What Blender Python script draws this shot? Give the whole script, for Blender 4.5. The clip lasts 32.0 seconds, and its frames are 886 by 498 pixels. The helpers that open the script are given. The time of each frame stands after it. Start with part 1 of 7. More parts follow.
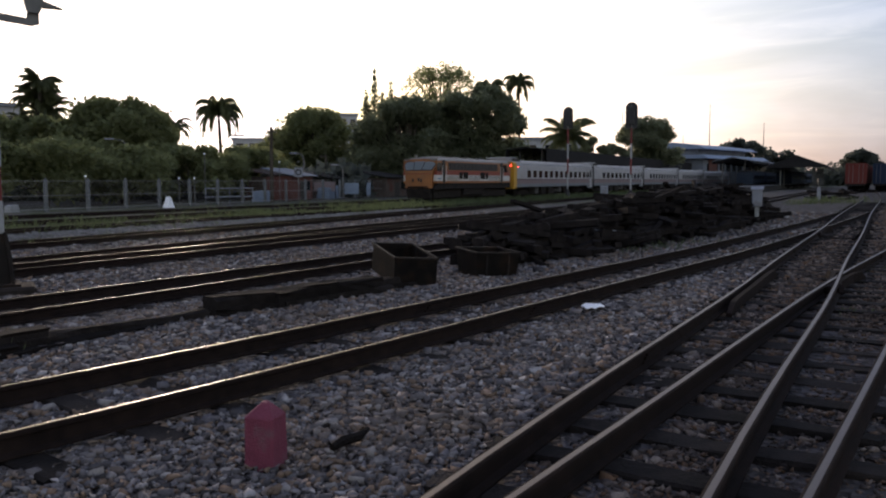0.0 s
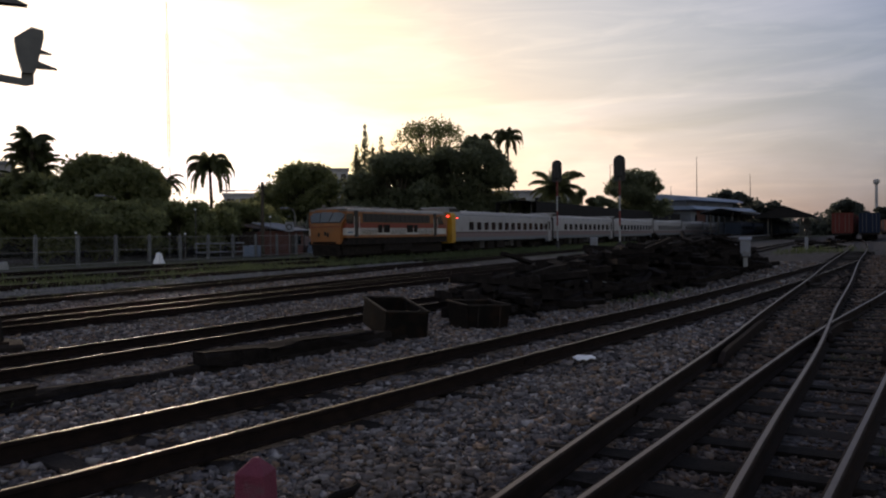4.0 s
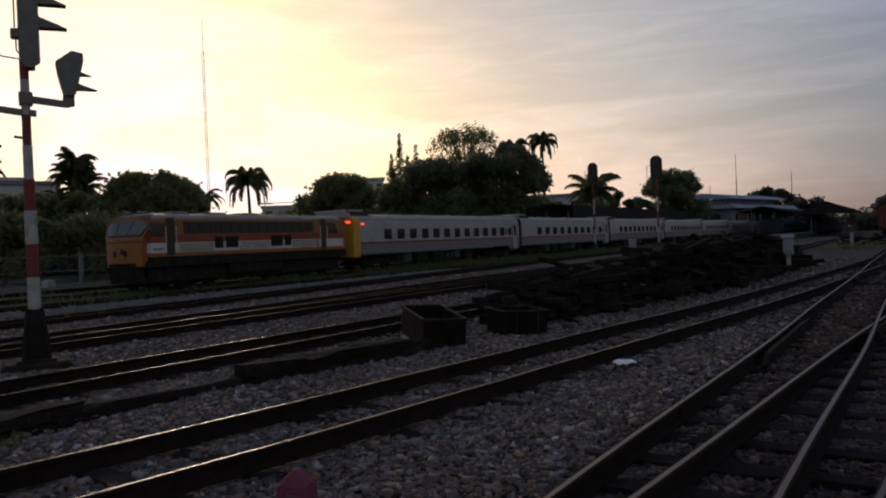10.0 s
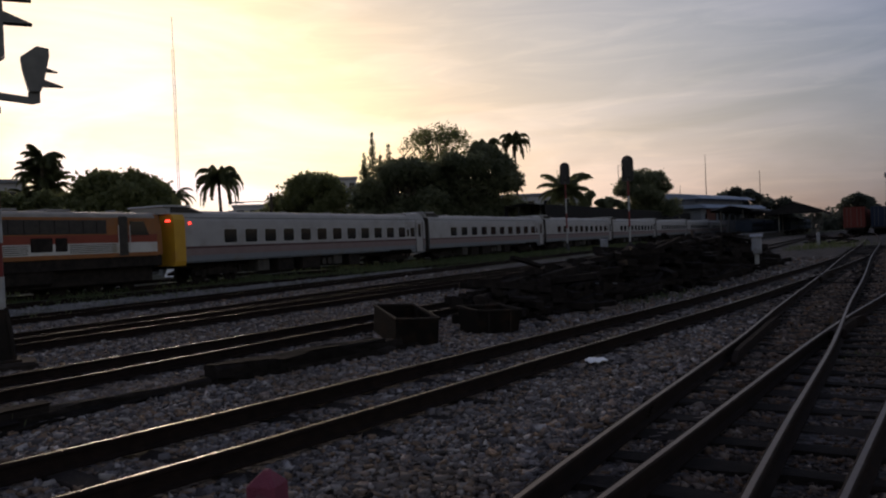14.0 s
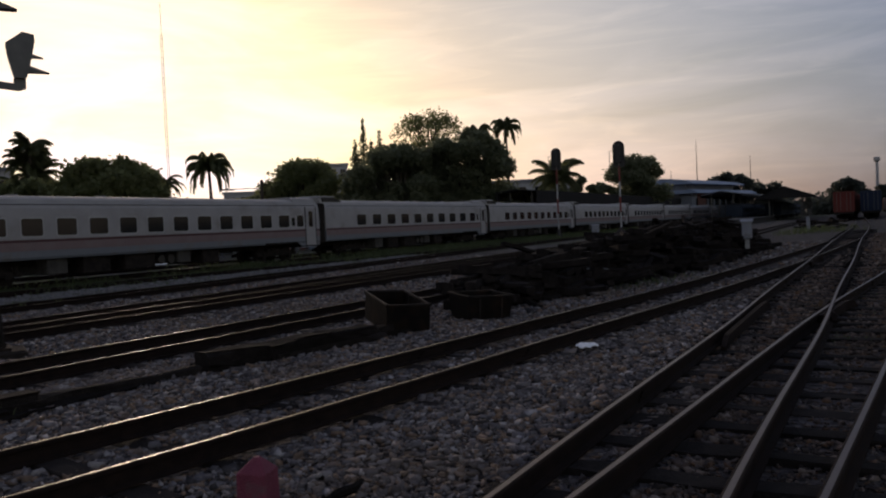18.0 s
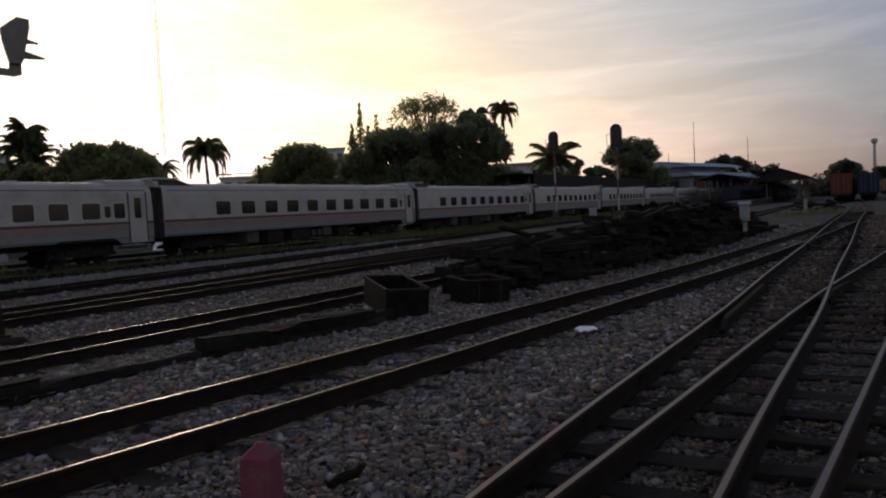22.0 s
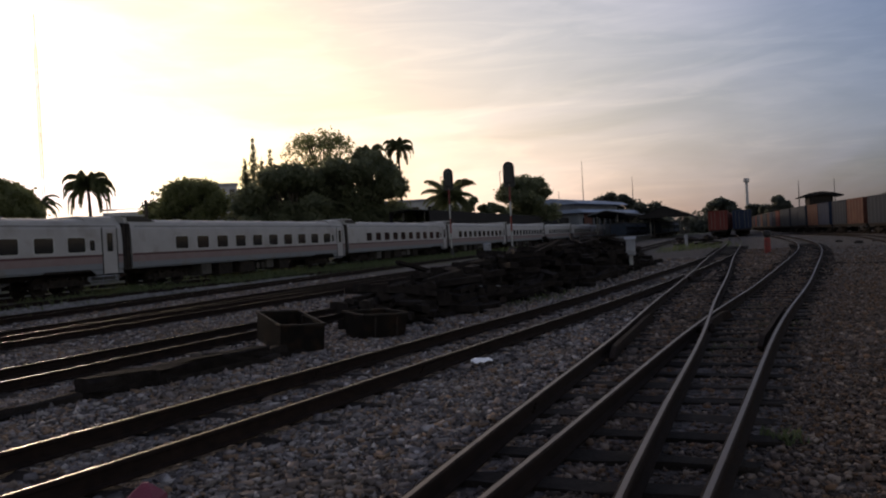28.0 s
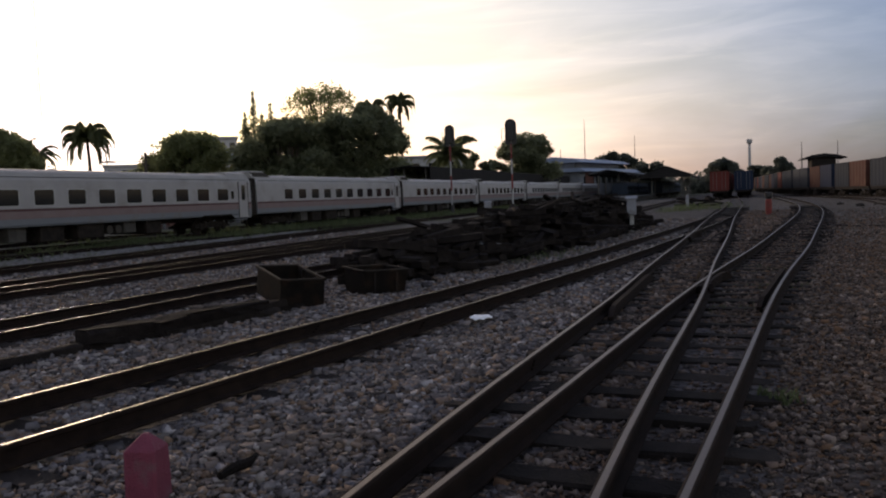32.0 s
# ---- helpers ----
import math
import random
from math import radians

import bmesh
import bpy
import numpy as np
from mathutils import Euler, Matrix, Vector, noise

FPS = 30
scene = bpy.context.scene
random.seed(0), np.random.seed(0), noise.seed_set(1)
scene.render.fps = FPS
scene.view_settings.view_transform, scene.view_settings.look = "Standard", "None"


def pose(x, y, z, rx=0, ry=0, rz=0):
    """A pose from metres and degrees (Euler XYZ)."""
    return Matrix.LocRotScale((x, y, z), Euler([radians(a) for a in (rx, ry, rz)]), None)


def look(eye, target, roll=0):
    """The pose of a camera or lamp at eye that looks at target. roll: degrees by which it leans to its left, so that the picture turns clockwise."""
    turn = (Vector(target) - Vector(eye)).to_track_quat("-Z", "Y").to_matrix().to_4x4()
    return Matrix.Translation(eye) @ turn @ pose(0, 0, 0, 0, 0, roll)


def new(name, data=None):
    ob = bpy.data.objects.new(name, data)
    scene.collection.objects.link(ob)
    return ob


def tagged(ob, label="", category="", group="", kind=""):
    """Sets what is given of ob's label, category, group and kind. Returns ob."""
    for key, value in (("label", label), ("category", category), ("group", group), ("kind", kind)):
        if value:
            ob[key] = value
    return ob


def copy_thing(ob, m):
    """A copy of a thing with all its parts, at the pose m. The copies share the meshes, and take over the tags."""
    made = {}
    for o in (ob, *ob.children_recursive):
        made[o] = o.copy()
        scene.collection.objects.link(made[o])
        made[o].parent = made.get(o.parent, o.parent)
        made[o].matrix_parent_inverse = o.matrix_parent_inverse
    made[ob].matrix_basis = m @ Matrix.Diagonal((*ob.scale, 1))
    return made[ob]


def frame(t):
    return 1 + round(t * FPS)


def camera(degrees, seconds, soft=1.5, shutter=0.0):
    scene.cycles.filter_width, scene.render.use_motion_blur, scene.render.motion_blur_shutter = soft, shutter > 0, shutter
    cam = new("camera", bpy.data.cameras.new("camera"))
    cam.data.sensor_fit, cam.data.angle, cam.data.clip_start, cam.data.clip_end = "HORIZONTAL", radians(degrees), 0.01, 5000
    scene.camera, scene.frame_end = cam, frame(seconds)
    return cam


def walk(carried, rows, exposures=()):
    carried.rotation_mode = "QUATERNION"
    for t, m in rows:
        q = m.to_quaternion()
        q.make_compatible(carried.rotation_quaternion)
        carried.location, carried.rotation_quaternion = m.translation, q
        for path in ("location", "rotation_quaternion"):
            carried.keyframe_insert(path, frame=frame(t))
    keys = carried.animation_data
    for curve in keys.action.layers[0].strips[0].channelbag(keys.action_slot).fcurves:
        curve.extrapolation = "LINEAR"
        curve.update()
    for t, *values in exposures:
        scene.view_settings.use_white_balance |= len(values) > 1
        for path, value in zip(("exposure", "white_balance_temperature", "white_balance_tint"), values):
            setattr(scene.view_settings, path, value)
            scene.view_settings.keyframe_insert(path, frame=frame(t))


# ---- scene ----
cam = camera(57.94, 32.0, 2.1)

# seconds; heading from the x axis, pitch and lean in degrees; the holder's small sway in metres
TURNS = (
    (0, 32.20, -4.81, -0.21, -0.011, 0.019, 0.022),
    (0.5, 32.16, -3.82, -0.41, -0.020, 0.017, 0.022),
    (1, 32.00, -3.16, -0.36, -0.026, 0.009, 0.023),
    (1.5, 32.18, -2.38, -0.65, -0.033, -0.001, 0.026),
    (2, 31.60, -1.93, -0.59, -0.027, 0.007, 0.021),
    (2.5, 31.49, -1.28, -0.58, -0.042, -0.006, 0.023),
    (4.5, 31.55, -1.03, -0.77, -0.046, -0.012, 0.025),
    (5, 32.37, -4.00, -1.73, -0.047, -0.021, 0.026),
    (5.5, 33.07, -4.27, -0.58, -0.053, -0.017, 0.041),
    (6, 35.40, -1.58, 0.24, -0.072, -0.016, 0.068),
    (6.5, 36.78, 1.02, 0.27, -0.091, -0.032, 0.077),
    (7, 36.50, 0.54, 0.24, -0.076, -0.023, 0.076),
    (7.5, 34.85, -1.02, -0.02, -0.043, 0.001, 0.064),
    (8, 34.50, -0.83, -0.44, -0.036, -0.006, 0.054),
    (8.5, 35.31, 0.60, -0.09, -0.030, 0.001, 0.039),
    (9, 35.25, 0.34, -1.50, -0.044, -0.022, 0.037),
    (9.5, 34.00, -0.19, -2.24, -0.034, -0.026, 0.033),
    (10, 34.18, -0.47, -2.36, -0.036, -0.028, 0.035),
    (10.5, 34.43, -0.60, -2.42, -0.036, -0.021, 0.036),
    (11, 33.90, -0.53, -2.37, -0.010, -0.020, 0.031),
    (11.5, 33.63, -0.72, -2.39, -0.009, -0.016, 0.033),
    (12, 33.50, -0.30, -2.41, -0.013, -0.014, 0.029),
    (12.5, 33.18, -0.49, -2.21, -0.026, -0.018, 0.027),
    (13, 32.67, -0.22, -2.49, -0.030, -0.028, 0.029),
    (13.5, 32.34, -0.45, -2.27, -0.017, -0.019, 0.026),
    (15.5, 32.35, -1.07, -3.11, -0.023, -0.029, 0.028),
    (16, 32.67, -1.29, -3.26, -0.017, -0.014, 0.026),
    (16.5, 32.77, -1.70, -3.03, 0.006, -0.004, 0.026),
    (17, 32.21, -1.41, -3.08, -0.003, -0.020, 0.025),
    (17.5, 32.09, -1.30, -3.30, -0.002, -0.018, 0.026),
    (18, 31.69, -1.59, -2.63, 0.006, -0.019, 0.022),
    (18.5, 30.72, -1.57, -2.75, -0.008, -0.020, 0.025),
    (19, 30.47, -1.33, -1.85, -0.014, -0.009, 0.021),
    (19.5, 30.02, -2.03, -1.25, 0.001, 0.006, 0.018),
    (20, 30.94, -2.38, -1.28, -0.009, 0.003, 0.013),
    (20.5, 32.22, -3.21, -1.62, -0.014, 0.008, 0.022),
    (21, 32.39, -2.95, -2.47, -0.007, -0.002, 0.025),
    (21.5, 32.39, -3.33, -2.41, 0.003, 0.012, 0.024),
    (22, 31.57, -2.75, -2.91, -0.004, -0.005, 0.031),
    (22.5, 31.14, -2.47, -3.24, 0.013, 0.002, 0.022),
    (23, 29.70, -2.19, -3.18, -0.010, -0.007, 0.032),
    (23.5, 29.64, -2.44, -2.31, -0.003, -0.002, 0.029),
    (24, 29.25, -1.16, -1.45, -0.022, -0.007, 0.020),
    (24.5, 26.16, -2.31, -3.49, -0.013, -0.016, 0.011),
    (25, 25.93, -2.02, -2.76, -0.005, 0.000, 0.012),
    (25.5, 25.56, -1.10, -2.62, -0.015, -0.004, 0.012),
    (27.5, 24.34, -0.83, -2.35, 0.005, 0.001, -0.009),
    (28, 24.02, -0.53, -3.08, -0.014, -0.013, -0.008),
    (28.5, 23.94, -2.11, -2.87, -0.019, -0.010, -0.007),
    (29, 23.93, -3.88, -1.63, -0.005, -0.003, -0.007),
    (29.5, 23.92, -3.90, -2.03, -0.008, -0.002, -0.001),
    (30, 24.42, -3.05, -2.11, -0.025, 0.004, 0.000),
    (30.5, 24.50, -2.66, -2.55, 0.006, 0.002, -0.007),
    (31, 24.35, -2.89, -2.81, -0.007, -0.004, -0.007),
    (31.5, 24.90, -3.30, -2.46, 0.005, -0.003, -0.009),
    (32, 24.16, -3.60, -2.27, 0.010, 0.008, -0.014),
)
EYE = Vector((0.0, 0.0, 1.46))


def eye_pose(heading, pitch, lean, sway=(0, 0, 0)):
    a, p = radians(heading), radians(pitch)
    way = Vector((math.cos(a) * math.cos(p), math.sin(a) * math.cos(p), math.sin(p)))
    eye = EYE + Vector(sway)
    return look(eye, eye + way, lean)


# the camera's own brightness and white balance over the shot
EXPOSURES = ((0, 1.24, 6620, 20), (1, 1.0, 6630, 20), (2, 0.72, 6680, 20), (2.5, 0.62, 6720, 21), (4.5, 0.38, 6950, 22), (5, 0.32, 6980, 22), (6, 0.4, 6900, 22), (7, 0.06, 6860, 23), (9, 0.0, 6800, 23), (16, 0.1, 6860, 23), (20, 0.2, 6930, 23), (22, 0.36, 7020, 23), (25, 0.48, 7050, 23), (28, 0.55, 7120, 23), (30, 0.67, 7150, 23), (32, 0.94, 7120, 22))
walk(cam, [(t, eye_pose(h, p, r, sway)) for t, h, p, r, *sway in TURNS], EXPOSURES)

# ---- light ----
# a low sun veiled by thin cloud behind the trees
SUN_HEADING, SUN_HEIGHT = 52.5, 7.0
world = bpy.data.worlds.new("dusk_sky")
scene.world = world
world.use_nodes = True
wn, wl = world.node_tree.nodes, world.node_tree.links
wn.clear()
sky = wn.new("ShaderNodeTexSky")
sky.sky_type, sky.sun_disc = "NISHITA", False
sky.sun_elevation = radians(SUN_HEIGHT)
sky.sun_rotation = radians(90 - SUN_HEADING)
sky.air_density, sky.dust_density, sky.ozone_density = 1.1, 1.3, 2.3
where = wn.new("ShaderNodeTexCoord")
stretch = wn.new("ShaderNodeMapping")
stretch.inputs["Scale"].default_value = (1.0, 1.0, 3.2)
stretch.inputs["Rotation"].default_value = (0.25, 0.15, 0.4)
wl.new(where.outputs["Generated"], stretch.inputs["Vector"])
cloud = wn.new("ShaderNodeTexNoise")
cloud.inputs["Scale"].default_value, cloud.inputs["Detail"].default_value, cloud.inputs["Distortion"].default_value = 2.6, 7.0, 0.8
wl.new(stretch.outputs[0], cloud.inputs["Vector"])
cover = wn.new("ShaderNodeMapRange")
cover.inputs["From Min"].default_value, cover.inputs["From Max"].default_value = 0.38, 0.72
cover.inputs["To Min"].default_value, cover.inputs["To Max"].default_value = 0.1, 0.85
wl.new(cloud.outputs["Fac"], cover.inputs["Value"])
# soft cap on the sky's brightness, strongest near the sun: L / (1 + L / most)
cap_ratio = wn.new("ShaderNodeVectorMath")
cap_ratio.operation = "DIVIDE"
cap_ratio.inputs[1].default_value = (30.0, 26.5, 15.5)
wl.new(sky.outputs[0], cap_ratio.inputs[0])
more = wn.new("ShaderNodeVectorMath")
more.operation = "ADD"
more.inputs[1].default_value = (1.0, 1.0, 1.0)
wl.new(cap_ratio.outputs[0], more.inputs[0])
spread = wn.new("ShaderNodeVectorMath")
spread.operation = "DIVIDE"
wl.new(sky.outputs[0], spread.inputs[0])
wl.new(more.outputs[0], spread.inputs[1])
pale = wn.new("ShaderNodeHueSaturation")
pale.inputs["Saturation"].default_value, pale.inputs["Value"].default_value = 0.46, 1.45
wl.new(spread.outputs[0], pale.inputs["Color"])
plain = wn.new("ShaderNodeHueSaturation")
plain.inputs["Saturation"].default_value, plain.inputs["Value"].default_value = 0.78, 0.95
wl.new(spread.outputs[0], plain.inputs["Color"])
veil = wn.new("ShaderNodeMix")
veil.data_type = "RGBA"
wl.new(cover.outputs["Result"], veil.inputs["Factor"])
wl.new(plain.outputs["Color"], veil.inputs["A"])
wl.new(pale.outputs["Color"], veil.inputs["B"])
# sky gain by angle: bright round the sun, clean blue away from it; haze dulls the rim of the sky
sun_way = Vector((math.cos(radians(SUN_HEADING)) * math.cos(radians(SUN_HEIGHT)), math.sin(radians(SUN_HEADING)) * math.cos(radians(SUN_HEIGHT)), math.sin(radians(SUN_HEIGHT))))


def sky_ramp(value, stops):
    r = wn.new("ShaderNodeValToRGB")
    r.color_ramp.interpolation = "B_SPLINE"
    e = r.color_ramp.elements
    halves = [(p, (c[0] / 2, c[1] / 2, c[2] / 2, 1)) for p, c in stops]
    (e[0].position, e[0].color), (e[1].position, e[1].color) = halves[0], halves[-1]
    for p, c in halves[1:-1]:
        e.new(p).color = c
    wl.new(value, r.inputs["Fac"])
    twice = wn.new("ShaderNodeVectorMath")
    twice.operation, twice.inputs["Scale"].default_value = "SCALE", 2.0
    wl.new(r.outputs["Color"], twice.inputs[0])
    return twice.outputs[0]


def sky_times(a, b):
    x = wn.new("ShaderNodeVectorMath")
    x.operation = "MULTIPLY"
    wl.new(a, x.inputs[0])
    wl.new(b, x.inputs[1])
    return x.outputs[0]


towards = wn.new("ShaderNodeVectorMath")
towards.operation = "DOT_PRODUCT"
towards.inputs[1].default_value = sun_way
wl.new(where.outputs["Generated"], towards.inputs[0])
# the sky behind the camera is brightened as fill for sides facing it
sun_angle_gain = sky_ramp(towards.outputs["Value"], ((0.0, (1.7, 1.58, 1.46)), (0.25, (1.05, 1.06, 1.1)), (0.45, (0.5, 0.63, 0.93)), (0.57, (0.6, 0.72, 1.0)), (0.72, (1.14, 1.1, 1.16)), (0.84, (1.52, 1.42, 1.38)), (0.93, (1.42, 1.33, 1.2)), (1.0, (1.2, 1.1, 0.8))))
height = wn.new("ShaderNodeSeparateXYZ")
wl.new(where.outputs["Generated"], height.inputs[0])
rim_gain = sky_ramp(height.outputs["Z"], ((0.0, (0.56, 0.57, 0.67)), (0.05, (0.63, 0.62, 0.68)), (0.11, (0.79, 0.755, 0.76)), (0.25, (1.0, 1.0, 1.0)), (0.45, (0.92, 0.94, 1.0)), (0.8, (0.86, 0.92, 1.05)), (1.0, (0.86, 0.92, 1.05))))
# fine drawn-out streaks
comb = wn.new("ShaderNodeMapping")
comb.inputs["Scale"].default_value = (1.0, 1.0, 7.0)
comb.inputs["Rotation"].default_value = (0.12, 0.22, 0.5)
wl.new(where.outputs["Generated"], comb.inputs["Vector"])
wisp = wn.new("ShaderNodeTexNoise")
wisp.inputs["Scale"].default_value, wisp.inputs["Detail"].default_value, wisp.inputs["Roughness"].default_value, wisp.inputs["Distortion"].default_value = 6.0, 9.0, 0.6, 1.2
wl.new(comb.outputs[0], wisp.inputs["Vector"])
wisp_gain = sky_ramp(wisp.outputs["Fac"], ((0.3, (0.95, 0.955, 0.97)), (0.5, (1.0, 1.0, 1.0)), (0.62, (1.08, 1.065, 1.05)), (0.8, (1.17, 1.13, 1.09))))
background = wn.new("ShaderNodeBackground")
background.inputs["Strength"].default_value = 0.12
# hard upper limit on the sky's brightness, before the streaks
level = wn.new("ShaderNodeVectorMath")
level.operation = "MINIMUM"
level.inputs[1].default_value = (10.2, 9.2, 8.7)
wl.new(sky_times(sky_times(veil.outputs["Result"], sun_angle_gain), rim_gain), level.inputs[0])
wl.new(sky_times(level.outputs[0], wisp_gain), background.inputs["Color"])
world_out = wn.new("ShaderNodeOutputWorld")
wl.new(background.outputs[0], world_out.inputs["Surface"])
lamp = bpy.data.lights.new("sun", "SUN")
lamp.energy, lamp.angle, lamp.color = 0.9, radians(11), (1.0, 0.86, 0.68)
sun = new("sun", lamp)
a, e = radians(SUN_HEADING), radians(SUN_HEIGHT)
sun.matrix_basis = look((0, 0, 60), Vector((0, 0, 60)) - Vector((math.cos(a) * math.cos(e), math.sin(a) * math.cos(e), math.sin(e))))

# ---- tools ----
def bm_box(bm, x0, y0, z0, x1, y1, z1, bevel=0.0):
    r = bmesh.ops.create_cube(bm, size=1.0)
    vs = r["verts"]
    bmesh.ops.scale(bm, vec=(x1 - x0, y1 - y0, z1 - z0), verts=vs)
    bmesh.ops.translate(bm, vec=((x0 + x1) / 2, (y0 + y1) / 2, (z0 + z1) / 2), verts=vs)
    if bevel:
        es = list({e for v in vs for e in v.link_edges})
        bmesh.ops.bevel(bm, geom=es, offset=bevel, segments=1, affect="EDGES")
    return vs


def mesh_of(bm, name, mat=None, smooth=False):
    me = bpy.data.meshes.new(name)
    bm.normal_update()
    bm.to_mesh(me)
    bm.free()
    if mat is not None:
        for m in (mat if isinstance(mat, (list, tuple)) else [mat]):
            me.materials.append(m)
    if smooth:
        me.shade_smooth()
    return me


def thing(name, bm, mat, label="", category="", group="", kind="", at=None, smooth=False):
    ob = new(name, mesh_of(bm, name, mat, smooth))
    if at is not None:
        ob.matrix_basis = at
    return tagged(ob, label, category, group, kind)


def empty(name, at, label, category, group="", kind=""):
    ob = new(name)
    ob.empty_display_size = 0.2
    ob.matrix_basis = at
    return tagged(ob, label, category, group, kind)


def part(name, bm, mat, parent, label="", at=None, smooth=False):
    ob = new(name, mesh_of(bm, name, mat, smooth))
    ob.parent = parent
    if at is not None:
        ob.matrix_basis = at
    if label:
        tagged(ob, label)
    return ob


def part_of(name, me, parent, at, label=""):
    ob = new(name, me)
    ob.parent = parent
    ob.matrix_basis = at
    if label:
        tagged(ob, label)
    return ob


def mat(name, color, rough=0.8, metal=0.0):
    m = bpy.data.materials.new(name)
    m.use_nodes = True
    b = m.node_tree.nodes["Principled BSDF"]
    b.inputs["Base Color"].default_value = (*color, 1)
    b.inputs["Roughness"].default_value = rough
    b.inputs["Metallic"].default_value = metal
    return m

# ---- materials ----
def rich(name, dark, light, scale=6.0, rough=0.85, metal=0.0, bump=0.3, fine=60.0, world_space=False, island=False, random_tone=0.0,
         stain=None, stain_scale=0.7, spec=0.35):
    """A surface with two colours mixed at two scales, stains and fine relief."""
    m = bpy.data.materials.new(name)
    m.use_nodes = True
    n, l = m.node_tree.nodes, m.node_tree.links
    b = n["Principled BSDF"]
    b.inputs["Metallic"].default_value = metal
    b.inputs["Specular IOR Level"].default_value = spec
    if world_space:
        co = n.new("ShaderNodeNewGeometry").outputs["Position"]
    else:
        co = n.new("ShaderNodeTexCoord").outputs["Object"]

    def noise_at(s, detail=5.0):
        t = n.new("ShaderNodeTexNoise")
        t.inputs["Scale"].default_value, t.inputs["Detail"].default_value = s, detail
        l.new(co, t.inputs["Vector"])
        return t.outputs["Fac"]

    def ramp(fac, lo, hi):
        r = n.new("ShaderNodeMapRange")
        r.inputs["From Min"].default_value, r.inputs["From Max"].default_value = lo, hi
        l.new(fac, r.inputs["Value"])
        return r.outputs["Result"]

    def mix(fac, a, c):
        x = n.new("ShaderNodeMix")
        x.data_type = "RGBA"
        l.new(fac, x.inputs["Factor"])
        for sock, v in ((x.inputs["A"], a), (x.inputs["B"], c)):
            if isinstance(v, tuple):
                sock.default_value = (*v, 1)
            else:
                l.new(v, sock)
        return x.outputs["Result"]

    coarse, grain = noise_at(scale), noise_at(fine, 3.0)
    col = mix(ramp(coarse, 0.3, 0.7), dark, light)
    mid = tuple((a + c) / 2 for a, c in zip(dark, light))
    col = mix(ramp(grain, 0.45, 0.75), col, mid)
    if stain:
        col = mix(ramp(noise_at(stain_scale, 7.0), 0.52, 0.68), col, stain)
    if island or random_tone:
        src = n.new("ShaderNodeNewGeometry").outputs["Random Per Island"] if island else n.new("ShaderNodeObjectInfo").outputs["Random"]
        hsv = n.new("ShaderNodeHueSaturation")
        v = n.new("ShaderNodeMapRange")
        amount = random_tone or 0.4
        v.inputs["To Min"].default_value, v.inputs["To Max"].default_value = 1 - amount, 1 + amount
        l.new(src, v.inputs["Value"])
        l.new(v.outputs["Result"], hsv.inputs["Value"])
        l.new(col, hsv.inputs["Color"])
        col = hsv.outputs["Color"]
    l.new(col, b.inputs["Base Color"])
    r = n.new("ShaderNodeMapRange")
    r.inputs["To Min"].default_value, r.inputs["To Max"].default_value = max(0.05, rough - 0.12), min(1.0, rough + 0.12)
    l.new(coarse, r.inputs["Value"])
    l.new(r.outputs["Result"], b.inputs["Roughness"])
    if bump:
        bp = n.new("ShaderNodeBump")
        bp.inputs["Strength"].default_value, bp.inputs["Distance"].default_value = bump, 0.02
        l.new(grain, bp.inputs["Height"])
        l.new(bp.outputs["Normal"], b.inputs["Normal"])
    return m


def glow(name, color, strength):
    m = bpy.data.materials.new(name)
    m.use_nodes = True
    b = m.node_tree.nodes["Principled BSDF"]
    b.inputs["Base Color"].default_value = (*color, 1)
    b.inputs["Emission Color"].default_value = (*color, 1)
    b.inputs["Emission Strength"].default_value = strength
    return m


def glass(name, color, rough=0.08):
    m = bpy.data.materials.new(name)
    m.use_nodes = True
    b = m.node_tree.nodes["Principled BSDF"]
    b.inputs["Base Color"].default_value = (*color, 1)
    b.inputs["Roughness"].default_value = rough
    b.inputs["Specular IOR Level"].default_value = 0.5
    b.inputs["Coat Weight"].default_value = 0.0
    return m


